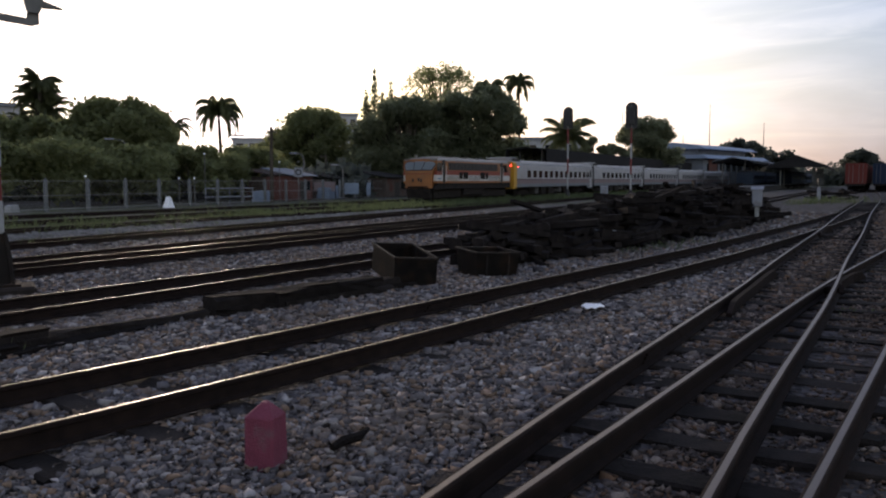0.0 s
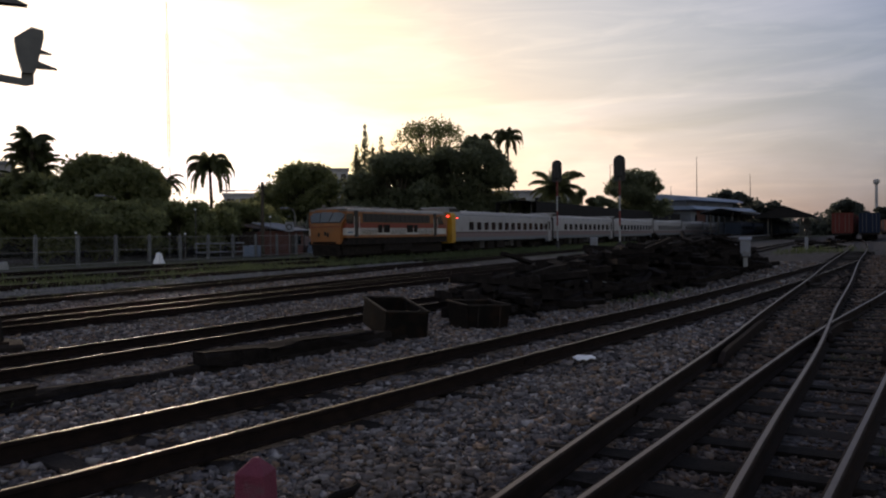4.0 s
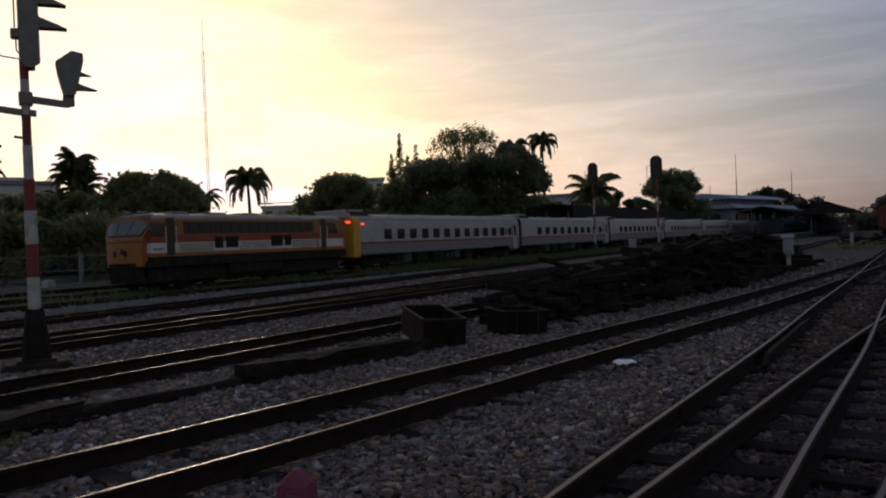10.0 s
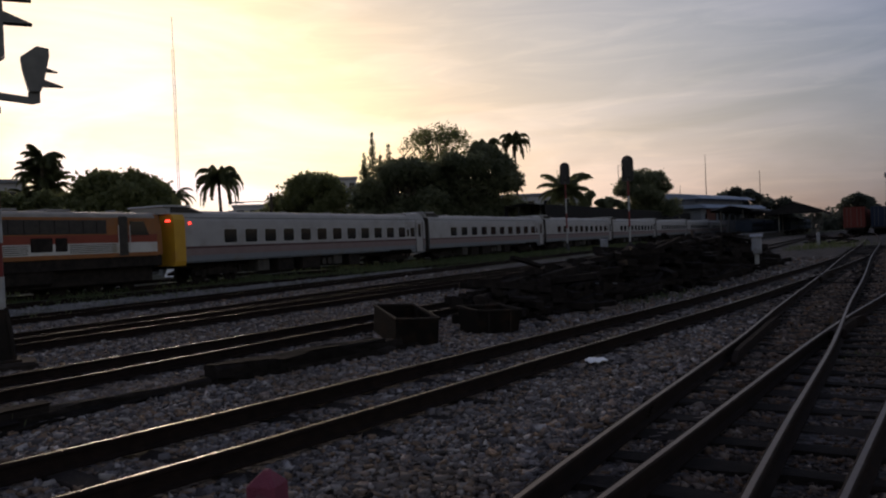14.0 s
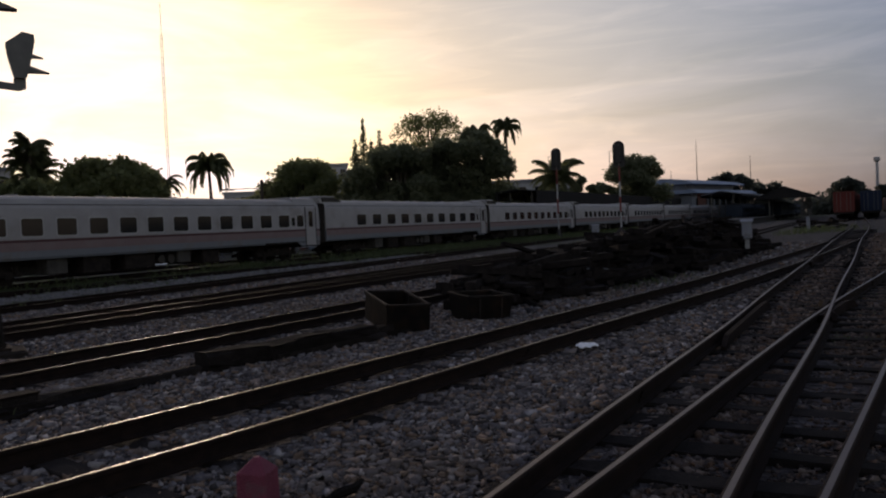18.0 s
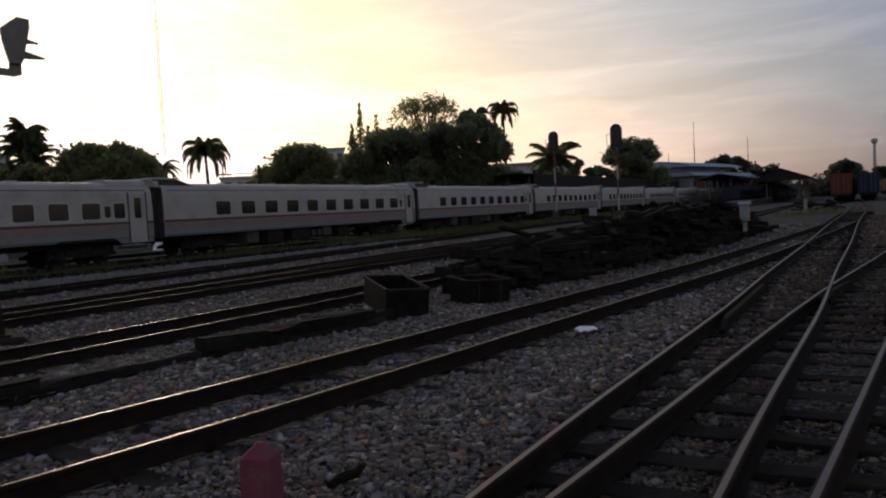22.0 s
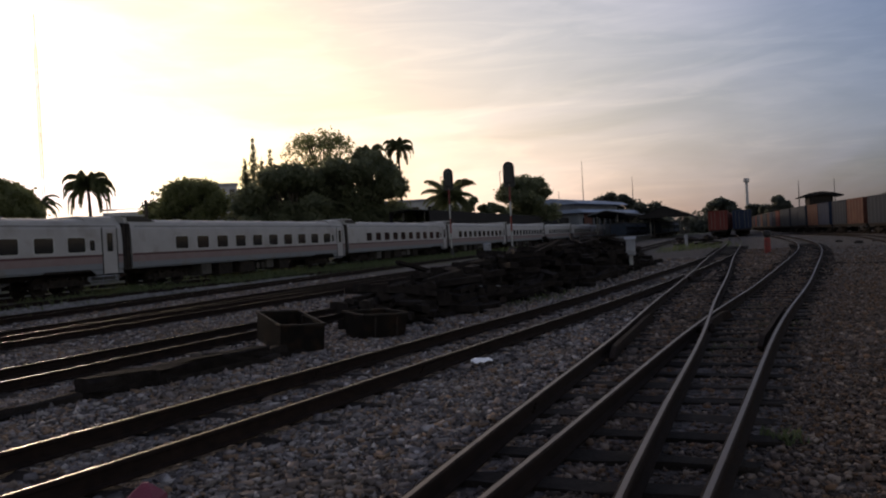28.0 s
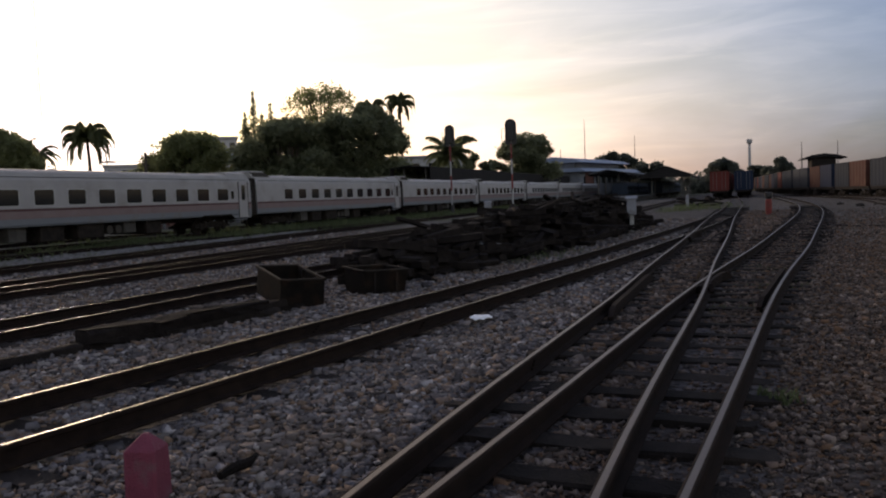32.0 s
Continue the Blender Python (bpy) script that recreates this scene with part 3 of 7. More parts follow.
def rail_mesh(line, off, x0, x1, z, steps, mats, worn):
    prof = RAIL_PROFILE[:7] + ((-worn, 0.1405), (worn, 0.1405)) + RAIL_PROFILE[7:]
    vs, fs, mi = [], [], []
    k = len(prof)
    for i in range(steps + 1):
        x = x0 + (x1 - x0) * (i / steps) ** 1.3
        s = line.slope(x)
        c = math.sqrt(1 + s * s)
        px, py = line.place(x, off)
        wob = 0.004 * noise.noise((px * 0.7, py, 3.0))
        for o, h in prof:
            vs.append((px - o * s / c, py + o / c, z + h + wob + (ground_z(px, py))))
    for i in range(steps):
        for j in range(k - 1):
            a = i * k + j
            fs.append((a, a + 1, a + k + 1, a + k))
            mi.append(1 if j == 7 else 0)
    fs += [tuple(range(k)), tuple(range(steps * k, steps * k + k))[::-1]]
    mi += [0, 0]
    me = bpy.data.meshes.new("rail")
    me.from_pydata(vs, [], fs)
    for m in mats:
        me.materials.append(m)
    me.polygons.foreach_set("material_index", mi)
    me.update()
    return me


def fishplate(bm, line, off, x, z):
    """A bolted bar on the rail's web, with a row of bolt heads standing out of it."""
    s = line.slope(x)
    px, py = line.place(x, off)
    top = ((-0.25, 0.05), (-0.2, 0.05), (-0.2, 0.078), (-0.16, 0.078), (-0.16, 0.1), (0.25, 0.1), (0.25, 0.03), (-0.25, 0.03))
    prism(bm, top, 0.052, "y")
    bmesh.ops.transform(bm, matrix=Matrix.Translation((px, py, z + ground_z(px, py))) @ Matrix.Rotation(math.atan(s), 4, "Z"), verts=bm.verts)


def sleeper_mesh(length, width, depth, seed, rough=0.012):
    rnd = random.Random(seed)
    bm = bmesh.new()
    nx = 5
    rows = []
    for i in range(nx):
        y = (i / (nx - 1) - 0.5) * length
        ring = []
        for x, z in ((-width / 2, -depth), (-width / 2, -0.012), (-width / 2 + 0.012, 0), (width / 2 - 0.012, 0), (width / 2, -0.012), (width / 2, -depth)):
            ring.append(bm.verts.new((x + rnd.uniform(-rough, rough), y + (rnd.uniform(-0.03, 0.03) if i in (0, nx - 1) else 0), z + rnd.uniform(-rough, rough))))
        rows.append(ring)
    for a, b in zip(rows, rows[1:]):
        for j in range(6):
            bm.faces.new((a[j], a[(j + 1) % 6], b[(j + 1) % 6], b[j]))
    bm.faces.new(rows[0][::-1])
    bm.faces.new(rows[-1])
    bmesh.ops.recalc_face_normals(bm, faces=bm.faces)
    return mesh_of(bm, "sleeper", M_SLEEPER)


SLEEPERS = [sleeper_mesh(1.95, 0.21, 0.13, s) for s in range(5)]
CUTS = []    # straight rail strips kept free of stones: line, offset, first and last x
TIES = []    # timbers under the track: x, y, heading, half length


def track(label, line, x0, x1, z=0.0, steps=90, head=None, joints=(), worn=0.006, group="tracks of the yard"):
    t = empty("railway_track", pose(0, 0, 0), label, "railway track", group)
    for off in (-0.53, 0.53):
        r = new("rail", rail_mesh(line, off, x0, x1, z, steps, (M_RUST, head or M_STEEL_DULL), worn))
        r.parent = t
        CUTS.append((line, off, x0, x1))
    for x, off in joints:
        bm = bmesh.new()
        fishplate(bm, line, off, x, z)
        part("fishplate", bm, M_RUST, t)
    return t


def ties(parent, line, x0, x1, step, z, rnd, keep=1.0):
    x = x0
    while x < x1:
        if rnd.random() < keep:
            s = math.degrees(math.atan(line.slope(x)))
            px, py = line.place(x, rnd.uniform(-0.04, 0.04))
            part_of("sleeper", rnd.choice(SLEEPERS), parent, pose(px, py, ground_z(px, py) + z + rnd.uniform(-0.012, 0.006), 0, rnd.uniform(-1, 1), s + rnd.uniform(-2, 2)))
            TIES.append((px, py, s, 0.97))
        x += step * rnd.uniform(0.93, 1.07)


rnd = random.Random(4)
track_a = track("rusty turnout track with worn polished rails and timber sleepers", LINE_A, -40.0, 150, 0.0, 190, M_STEEL, ((6.4, 0.53), (17.5, 0.53), (18.2, -0.53)), 0.0165)
track_b = track("diverging turnout track curving away over gravel", LINE_B, 0.6, 118, -0.002, 150, M_STEEL, ((16.8, -0.53), (17.0, 0.53)), 0.0165)
track_c = track("running track with bright worn rails in grey ballast", LINE_C, -40.0, 39.5, -0.001, 150, M_STEEL_EDGE, ((7.6, 0.53), (8.1, -0.53)), 0.0065)
track_d = track("rusty siding beside loose sleepers and a tipped iron bin", LINE_D, -40, 135, 0.0, 110)
track_e = track("rusty siding with worn rails behind the signal mast", LINE_E, -40, 80, 0.0, 60)
track_e2 = track("rusty siding branching off behind the signal mast", LINE_E2, -16, 80, 0.0, 60)
track_f = track("rusty siding half sunk in pale ballast", LINE_F, -40, 90, -0.02, 50)
track_g = track("overgrown siding in weeds beside the main line", LINE_G, -40, 90, -0.03, 50)
track_t = track("main line under the passing train", LINE_T, -60, 260, 0.0, 30)
track_u = track("far track along the fence, edged with weeds", LINE_U, -40, 90, 0.0, 40)

# the turnout's shared timbers, then single ones
x = 0.9
while x < 24:
    ya, yb = LINE_A.at(x) + 0.53, LINE_B.at(x) - 0.53
    if ya - yb < 3.3:
        length = ya - yb + 0.5
        s = math.degrees(math.atan((LINE_A.slope(x) + LINE_B.slope(x)) / 2)) + rnd.uniform(-1.5, 1.5)
        part_of("sleeper", sleeper_mesh(length, 0.21, 0.13, int(x * 100)), track_a, pose(x, (ya + yb) / 2 + rnd.uniform(-0.1, 0.1), rnd.uniform(-0.012, 0.004), 0, rnd.uniform(-0.6, 0.6), s))
        TIES.append((x, (ya + yb) / 2, s, length / 2))
    else:
        break
    x += 0.62 * rnd.uniform(0.94, 1.06)
ties(track_a, LINE_A, -22, 0.4, 0.64, 0.0, rnd)
ties(track_a, LINE_A, x, 60, 0.64, 0.0, rnd)
ties(track_b, LINE_B, x, 60, 0.64, 0.0, rnd)
ties(track_c, LINE_C, -20, 23, 0.66, -0.01, rnd, 0.9)
ties(track_d, LINE_D, -16, 22, 0.66, 0.0, rnd, 0.8)
ties(track_e, LINE_E, 0, 24, 0.66, 0.0, rnd, 0.8)
ties(track_e2, LINE_E2, 14, 30, 0.66, 0.0, rnd, 0.7)
ties(track_f, LINE_F, 4, 40, 0.7, -0.02, rnd, 0.8)


# crossing noses, wing rails and guard rails of the turnout
def bent_rail(parent, name, line, x0, x1, off, flare, z=-0.004):
    """A short rail beside a running rail, with both ends bent away."""
    vs, fs, n = [], [], 14
    prof = ((-0.03, 0.0), (-0.03, 0.13), (0.03, 0.13), (0.03, 0.0))
    for i in range(n + 1):
        u = i / n
        x = x0 + (x1 - x0) * u
        o = off + flare * max(0, abs(2 * u - 1) - 0.62) / 0.38
        px, py = line.place(x, o)
        s = line.slope(x)
        low = 1 - 0.7 * smooth(0.86, 1.0, abs(2 * u - 1))
        for a, h in prof:
            vs.append((px - a * s, py + a, z + h * low))
    for i in range(n):
        for j in range(3):
            a = i * 4 + j
            fs.append((a, a + 1, a + 5, a + 4))
    fs += [(3, 2, 1, 0), tuple(n * 4 + j for j in range(4))]
    me = bpy.data.meshes.new(name)
    me.from_pydata(vs, [], fs)
    me.materials.append(M_RUST)
    ob = new(name, me)
    ob.parent = parent
    return ob


bent_rail(track_a, "guard_rail", LINE_A, 9.0, 13.2, 0.53 - 0.115, -0.03)
bent_rail(track_b, "guard_rail", LINE_B, 10.0, 14.2, -0.53 + 0.115, 0.03)
bent_rail(track_a, "wing_rail", LINE_A, 11.4, 13.4, -0.53 + 0.10, 0.10)
bent_rail(track_b, "wing_rail", LINE_B, 11.4, 13.4, 0.53 - 0.10, -0.10)
bent_rail(track_a, "guard_rail", LINE_A, 22.2, 25.4, -0.53 + 0.115, 0.07)
bent_rail(track_c, "wing_rail", LINE_C, 23.2, 25.4, -0.53 - 0.1, -0.1)
for bx in (11.75, 23.5):
    line = LINE_B if bx < 20 else LINE_A
    px, py = line.place(bx, 0.53)
    bm = bmesh.new()
    bm_box(bm, -0.45, -0.09, 0.0, 0.5, 0.09, 0.12, 0.02)
    part("crossing_block", bm, M_RUST, track_b if bx < 20 else track_a, "worn cast crossing block", pose(px, py, 0, 0, 0, math.degrees(math.atan(line.slope(bx)))))

# the ground: one sheet, finer near the tracks, flat to the horizon
gx = np.unique(np.concatenate([np.linspace(-8, 30, 153), np.linspace(30, 110, 81), np.array([-3000, -1200, -400, -150, -60, -25, 150, 220, 400, 900, 1800, 3500])]))
gy = np.unique(np.concatenate([np.linspace(-10, 24, 137), np.linspace(24, 70, 47), np.array([-3000, -1200, -400, -150, -60, -25, 90, 130, 200, 400, 900, 1800, 3500])]))
gv, gf = [], []
for px in gx:
    for py in gy:
        near = 1.0 if -8 < px < 60 and -10 < py < 60 else 0.0
        bumps = near * (0.022 * noise.noise((px * 0.8, py * 0.8, 0)) + 0.012 * noise.noise((px * 3, py * 3, 5)))
        gv.append((px, py, ground_z(px, py) - 0.035 + bumps))
for i in range(len(gx) - 1):
    for j in range(len(gy) - 1):
        a = i * len(gy) + j
        gf.append((a, a + len(gy), a + len(gy) + 1, a + 1))
gm = bpy.data.meshes.new("ground")
gm.from_pydata(gv, [], gf)
gm.materials.append(M_GROUND)
gm.shade_smooth()
tagged(new("ground", gm), "grey ballast and dirt of a railway yard with weeds", "ground", kind="structure")


# crushed stone, as one heap of single stones
def tri_mesh(name, verts, tris, material):
    me = bpy.data.meshes.new(name)
    me.vertices.add(len(verts))
    me.vertices.foreach_set("co", np.ascontiguousarray(verts, dtype=np.float32).ravel())
    me.loops.add(len(tris) * 3)
    me.loops.foreach_set("vertex_index", np.ascontiguousarray(tris, dtype=np.int32).ravel())
    me.polygons.add(len(tris))
    me.polygons.foreach_set("loop_start", np.arange(0, len(tris) * 3, 3, dtype=np.int32))
    me.update(calc_edges=True)
    me.validate()
    me.materials.append(material)
    return me


def stone_shapes(rng, count, fine):
    """Broken, flattish stones; the far ones have fewer faces."""
    base = np.array([(x, y, z) for x in (-1, 1) for y in (-1, 1) for z in (-1, 1)], float) * 0.78
    quads = ((0, 1, 3, 2), (4, 6, 7, 5), (0, 4, 5, 1), (2, 3, 7, 6), (0, 2, 6, 4), (1, 5, 7, 3))
    if fine:
        base = np.concatenate([base, [base[list(q)].mean(0) * 1.05 for q in quads]])
        tris = np.array([(q[k], q[(k + 1) % 4], 8 + i) for i, q in enumerate(quads) for k in range(4)])
    else:
        tris = np.array([t for q in quads for t in ((q[0], q[1], q[2]), (q[0], q[2], q[3]))])
    shapes = []
    for _ in range(count):
        s = base * rng.uniform(0.55, 1.3, (len(base), 1)) + rng.normal(0, 0.22, base.shape)
        shapes.append(s * np.array([1.15, rng.uniform(0.45, 0.95), rng.uniform(0.3, 0.75)]))
    return np.array(shapes), tris


def lay_stones(name, label, rng, shapes, tris, px, py, size, low, material):
    """One mesh of single stones, each turned its own way."""
    n = len(px)
    t = np.clip((py - 6.9) / 1.8, 0, 1)
    pz = -0.10 * t * t * (3 - 2 * t) - 0.02 + low + rng.uniform(-0.02, 0.018, n)
    pick = rng.integers(0, len(shapes), n)
    v = shapes[pick] * size[:, None, None]
    yaw, tilt = rng.uniform(0, 6.283, n), rng.uniform(-1.1, 1.1, n)
    c, s = np.cos(tilt)[:, None], np.sin(tilt)[:, None]
    y, z = v[:, :, 1] * c - v[:, :, 2] * s, v[:, :, 1] * s + v[:, :, 2] * c
    c, s = np.cos(yaw)[:, None], np.sin(yaw)[:, None]
    x, y = v[:, :, 0] * c - y * s, v[:, :, 0] * s + y * c
    v = np.stack([x + px[:, None], y + py[:, None], z + pz[:, None]], 2)
    k = v.shape[1]
    f = (tris[None] + (np.arange(n) * k)[:, None, None]).reshape(-1, 3)
    return tagged(new(name, tri_mesh(name, v.reshape(-1, 3), f, material)), label, "ballast", kind="stuff")


def scatter_stones(name, label, rings, seed, fine, spread=(-16, 74)):
    rng = np.random.default_rng(seed)
    shapes, tris = stone_shapes(rng, 60, fine)
    px, py, size = [], [], []
    for r0, r1, per, s in rings:
        n = int(per * 0.5 * (r1 * r1 - r0 * r0) * radians(spread[1] - spread[0]))
        r, a = np.sqrt(rng.uniform(r0 * r0, r1 * r1, n)), np.radians(rng.uniform(*spread, n))
        px.append(r * np.cos(a)), py.append(r * np.sin(a)), size.append(np.clip(rng.lognormal(math.log(s), 0.38, n), s * 0.45, s * 2.1))
    px, py, size = np.concatenate(px), np.concatenate(py), np.concatenate(size)
    keep = np.ones(len(px), bool)
    low = np.zeros(len(px))
    for line, off, x0, x1 in CUTS:
        xs = np.linspace(max(x0, -14), min(x1, 60), 220)
        q = np.array([line.place(v, off) for v in xs])
        d = py - np.interp(px, q[:, 0], q[:, 1])
        keep &= ~((np.abs(d) < 0.05 + size * 0.6) & (px > q[0, 0]) & (px < q[-1, 0]))
        low -= 0.03 * np.exp(-(d / 0.22) ** 2) * ((px > q[0, 0]) & (px < q[-1, 0]))
    for tx, ty, s, half in TIES:
        c, w = math.cos(radians(s)), math.sin(radians(s))
        along, across = (px - tx) * c + (py - ty) * w, -(px - tx) * w + (py - ty) * c
        keep &= ~((np.abs(along) < 0.11) & (np.abs(across) < half) & (rng.random(len(px)) > 0.1))
    keep &= py < 26
    keep &= ~((py < -0.8) & (px > 5) & (rng.random(len(px)) < 0.15 + 0.012 * px))
    size = np.where(py < 1.2, size * 0.72, size)
    px, py, size, low = px[keep], py[keep], size[keep], low[keep]
    return lay_stones(name, label, rng, shapes, tris, px, py, size, low, M_STONE)


scatter_stones("ballast", "loose grey and brown crushed stone between the rails", ((1.2, 4.8, 1750, 0.0185),), 11, True)
scatter_stones("ballast", "grey and brown crushed stone beside the first tracks", ((4.8, 8.5, 1200, 0.021), (8.5, 13, 680, 0.0245)), 12, False)
scatter_stones("ballast", "grey crushed stone along the farther tracks", ((13, 22, 260, 0.028), (22, 42, 40, 0.036)), 13, False)
scatter_stones("ballast", "grey crushed stone on the near side of the turnout", ((0.0, 5, 420, 0.024), (5, 12, 90, 0.032)), 14, False, (74, 344))

scatter_stones("ballast", "small brown gravel on the dirt beside the turnout", ((13, 22, 230, 0.022), (22, 34, 90, 0.03), (34, 52, 30, 0.04)), 15, False, (-20, 4))

# pale limestone spread between the two farther sidings
def gravel_strip(x0, x1, count, seed):
    rng = np.random.default_rng(seed)
    shapes, tris = stone_shapes(rng, 40, False)
    px = rng.uniform(x0, x1, count)
    lo = np.array([LINE_F.at(v) for v in px]) + 0.9
    hi = np.array([LINE_G.at(v) for v in px]) - 0.8
    u = np.clip(rng.normal(0.55, 0.24, count), 0, 1)
    return lay_stones("gravel", "pale crushed limestone spread between two sidings", rng, shapes, tris, px, lo + (hi - lo) * u, np.clip(rng.lognormal(math.log(0.045), 0.4, count), 0.02, 0.1), np.full(count, 0.02), M_LIME)


gravel_strip(4, 38, 15000, 16)

# ---- near things ----
# pink marker post: square, chamfered corners, pyramid top
bm = bmesh.new()
def ring_at(h, w, ch):
    c = w / 2
    return [bm.verts.new((x, y, h)) for x, y in ((c - ch, -c), (c, -c + ch), (c, c - ch), (c - ch, c), (-c + ch, c), (-c, c - ch), (-c, -c + ch), (-c + ch, -c))]
rings = [ring_at(-0.08, 0.175, 0.012), ring_at(0.285, 0.165, 0.012), ring_at(0.293, 0.158, 0.014), ring_at(0.362, 0.03, 0.008)]
for a, b in zip(rings, rings[1:]):
    for i in range(8):
        bm.faces.new((a[i], a[(i + 1) % 8], b[(i + 1) % 8], b[i]))
bm.faces.new(rings[-1])
bm.faces.new(rings[0][::-1])
for v in bm.verts:
    v.co += Vector((noise.noise(v.co * 9), noise.noise(v.co * 9 + Vector((5, 0, 0))), 0)) * 0.006
thing("marker_post", bm, M_PINK, "squat pink painted concrete marker post standing in ballast", "marker post", at=pose(3.005, 3.035, -0.035, 0, 0, 15))

# crumpled white litter and a charred stick
bm = bmesh.new()
bmesh.ops.create_grid(bm, x_segments=26, y_segments=20, size=0.5)
for v in bm.verts:
    x, y = v.co.x, v.co.y
    k = math.sqrt(1 - 1.9 * y * y), math.sqrt(1 - 1.9 * x * x)
    x, y = x * k[0] * (1 + 0.12 * math.sin(5 * y)), y * k[1]
    v.co = Vector((x * 0.30, y * 0.26, 0.055 + 0.02 * noise.noise((x * 5, y * 5, 1)) + 0.008 * noise.noise((x * 13, y * 11, 4)) - 0.3 * (x * x + y * y) ** 2))
bmesh.ops.solidify(bm, geom=bm.faces[:], thickness=0.008)
thing("plastic_bag", bm, M_LITTER, "crumpled white plastic bag lying flat on ballast", "litter", at=pose(8.72, 3.46, 0.0, 0, 0, 25), smooth=True)
bm = bmesh.new()
tube(bm, [(-0.16, 0, 0.025), (-0.05, 0.02, 0.035), (0.06, 0.015, 0.03), (0.15, 0.04, 0.045)], [0.022, 0.03, 0.028, 0.016], 7)
thing("charred_stick", bm, M_OLDWOOD, "short blackened piece of wood lying on stones", "stick", at=pose(3.45, 2.80, 0.005, 0, 0, -8))
bm = bmesh.new()
bm_box(bm, -0.2, -0.06, 0, 0.2, 0.06, 0.03, 0.008)
thing("scrap_board", bm, M_OLDWOOD, "short dark scrap of board on the ballast", "board", at=pose(13.9, -2.2, 0.0, 0, 0, 20))
bm = bmesh.new()
bm_box(bm, -0.25, -0.1, 0, 0.25, 0.1, 0.07, 0.02)
thing("scrap_board", bm, M_OLDWOOD, "short dark scrap of board on the ballast", "board", at=pose(20.5, -4.2, -0.01, 0, 0, 20))


# iron bins
def iron_bin(at, w, d, h, slope, label):
    t = empty("iron_bin", at, label, "bin", "iron bins beside the sleeper heap")
    th = 0.012
    def wall(name, pts):
        bm = bmesh.new()
        a = [bm.verts.new(p) for p in pts]
        f = bm.faces.new(a)
        bmesh.ops.solidify(bm, geom=[f], thickness=th)
        part(name, bm, M_IRON, t)
    x, y, bx, by = w / 2, d / 2, w / 2 - slope, d / 2 - slope
    wall("side_panel", ((-x, -y, h), (x, -y, h), (bx, -by, 0), (-bx, -by, 0)))
    wall("side_panel", ((x, y, h), (-x, y, h), (-bx, by, 0), (bx, by, 0)))
    wall("end_panel", ((x, -y, h), (x, y, h), (bx, by, 0), (bx, -by, 0)))
    wall("end_panel", ((-x, y, h), (-x, -y, h), (-bx, -by, 0), (-bx, by, 0)))
    wall("floor_panel", ((-bx, -by, 0.005), (bx, -by, 0.005), (bx, by, 0.005), (-bx, by, 0.005)))
    for i, (x0, y0, x1, y1) in enumerate(((-x, -y, x, -y), (-x, y, x, y), (-x, -y, -x, y), (x, -y, x, y))):
        bm = bmesh.new()
        bm_box(bm, min(x0, x1) - 0.02, min(y0, y1) - 0.02, h - 0.03, max(x0, x1) + 0.02, max(y0, y1) + 0.02, h + 0.006, 0.004)
        part("rim", bm, M_IRON, t)
    for cx in (-x * 0.5, x * 0.5):
        bm = bmesh.new()
        bm_box(bm, cx - 0.018, -y + 0.0, 0.02, cx + 0.018, -y + 0.045, h - 0.03)
        part("stiffener", bm, M_IRON, t)
    bm = bmesh.new()
    tube(bm, [(x + 0.02, -0.1, h - 0.08), (x + 0.09, -0.08, h - 0.12), (x + 0.08, -0.06, h - 0.34)], 0.014, 6)
    tube(bm, [(x + 0.02, 0.06, h - 0.08), (x + 0.07, 0.04, h - 0.14), (x + 0.05, 0.02, h - 0.3)], 0.012, 6)
    part("handle", bm, M_IRON, t)
    return t


iron_bin(pose(9.84, 6.95, 0.04, 0, 0, 51) @ pose(0, 0, 0, 3, -5.5, 0), 1.28, 0.64, 0.42, 0.0, "dark rusty open iron bin tipped beside a siding")
iron_bin(pose(11.23, 6.27, -0.05, 2, 2, -35), 0.76, 0.8, 0.44, 0.045, "dark rusty iron bin half buried by old sleepers")


# loose old sleepers: a line of flat ones, a stacked row and the long heap
OLD = []
for s in range(6):
    me = sleeper_mesh(1.9, 0.22, 0.15, 50 + s, 0.032)
    me.materials.clear()
    me.materials.append(M_OLDWOOD)
    OLD.append(me)


def old_sleeper(x, y, z, heading, lean=0.0, roll=0.0, label="tarred black timber sleeper thrown on a heap", group="old sleepers in the heap"):
    ob = new("old_sleeper", rnd.choice(OLD))
    ob.matrix_basis = pose(x, y, z, 0, 0, heading - 90) @ pose(0, 0, 0, lean, roll, 0)
    return tagged(ob, label, "sleeper", group)


LOW = "dark old sleeper lying flat on the ballast"
for i, (x, y, z, h) in enumerate(((2.0, 7.05, 0.05, 3), (2.9, 6.86, 0.06, 4), (3.1, 7.12, 0.09, 2), (3.3, 6.98, 0.15, 7), (4.4, 7.08, 0.045, 4), (4.5, 6.93, 0.02, 6), (5.1, 7.07, 0.06, -2), (3.6, 7.3, 0.03, 6))):
    old_sleeper(x, y, z, h, rnd.uniform(-1, 1), rnd.uniform(-4, 4), label=LOW, group="old sleepers in a row")
for i, (x, y, z, h) in enumerate(((7.0, 6.78, 0.05, -8), (7.05, 6.98, 0.06, -5), (7.1, 6.88, 0.15, -9), (7.95, 6.62, 0.06, -7), (7.95, 6.85, 0.05, -3), (7.9, 6.72, 0.14, -6), (7.3, 7.15, 0.05, -4))):
    old_sleeper(x, y, z, h, rnd.uniform(-1, 1), rnd.uniform(-5, 5), label="dark old sleeper stacked in a low row", group="old sleepers in a row")


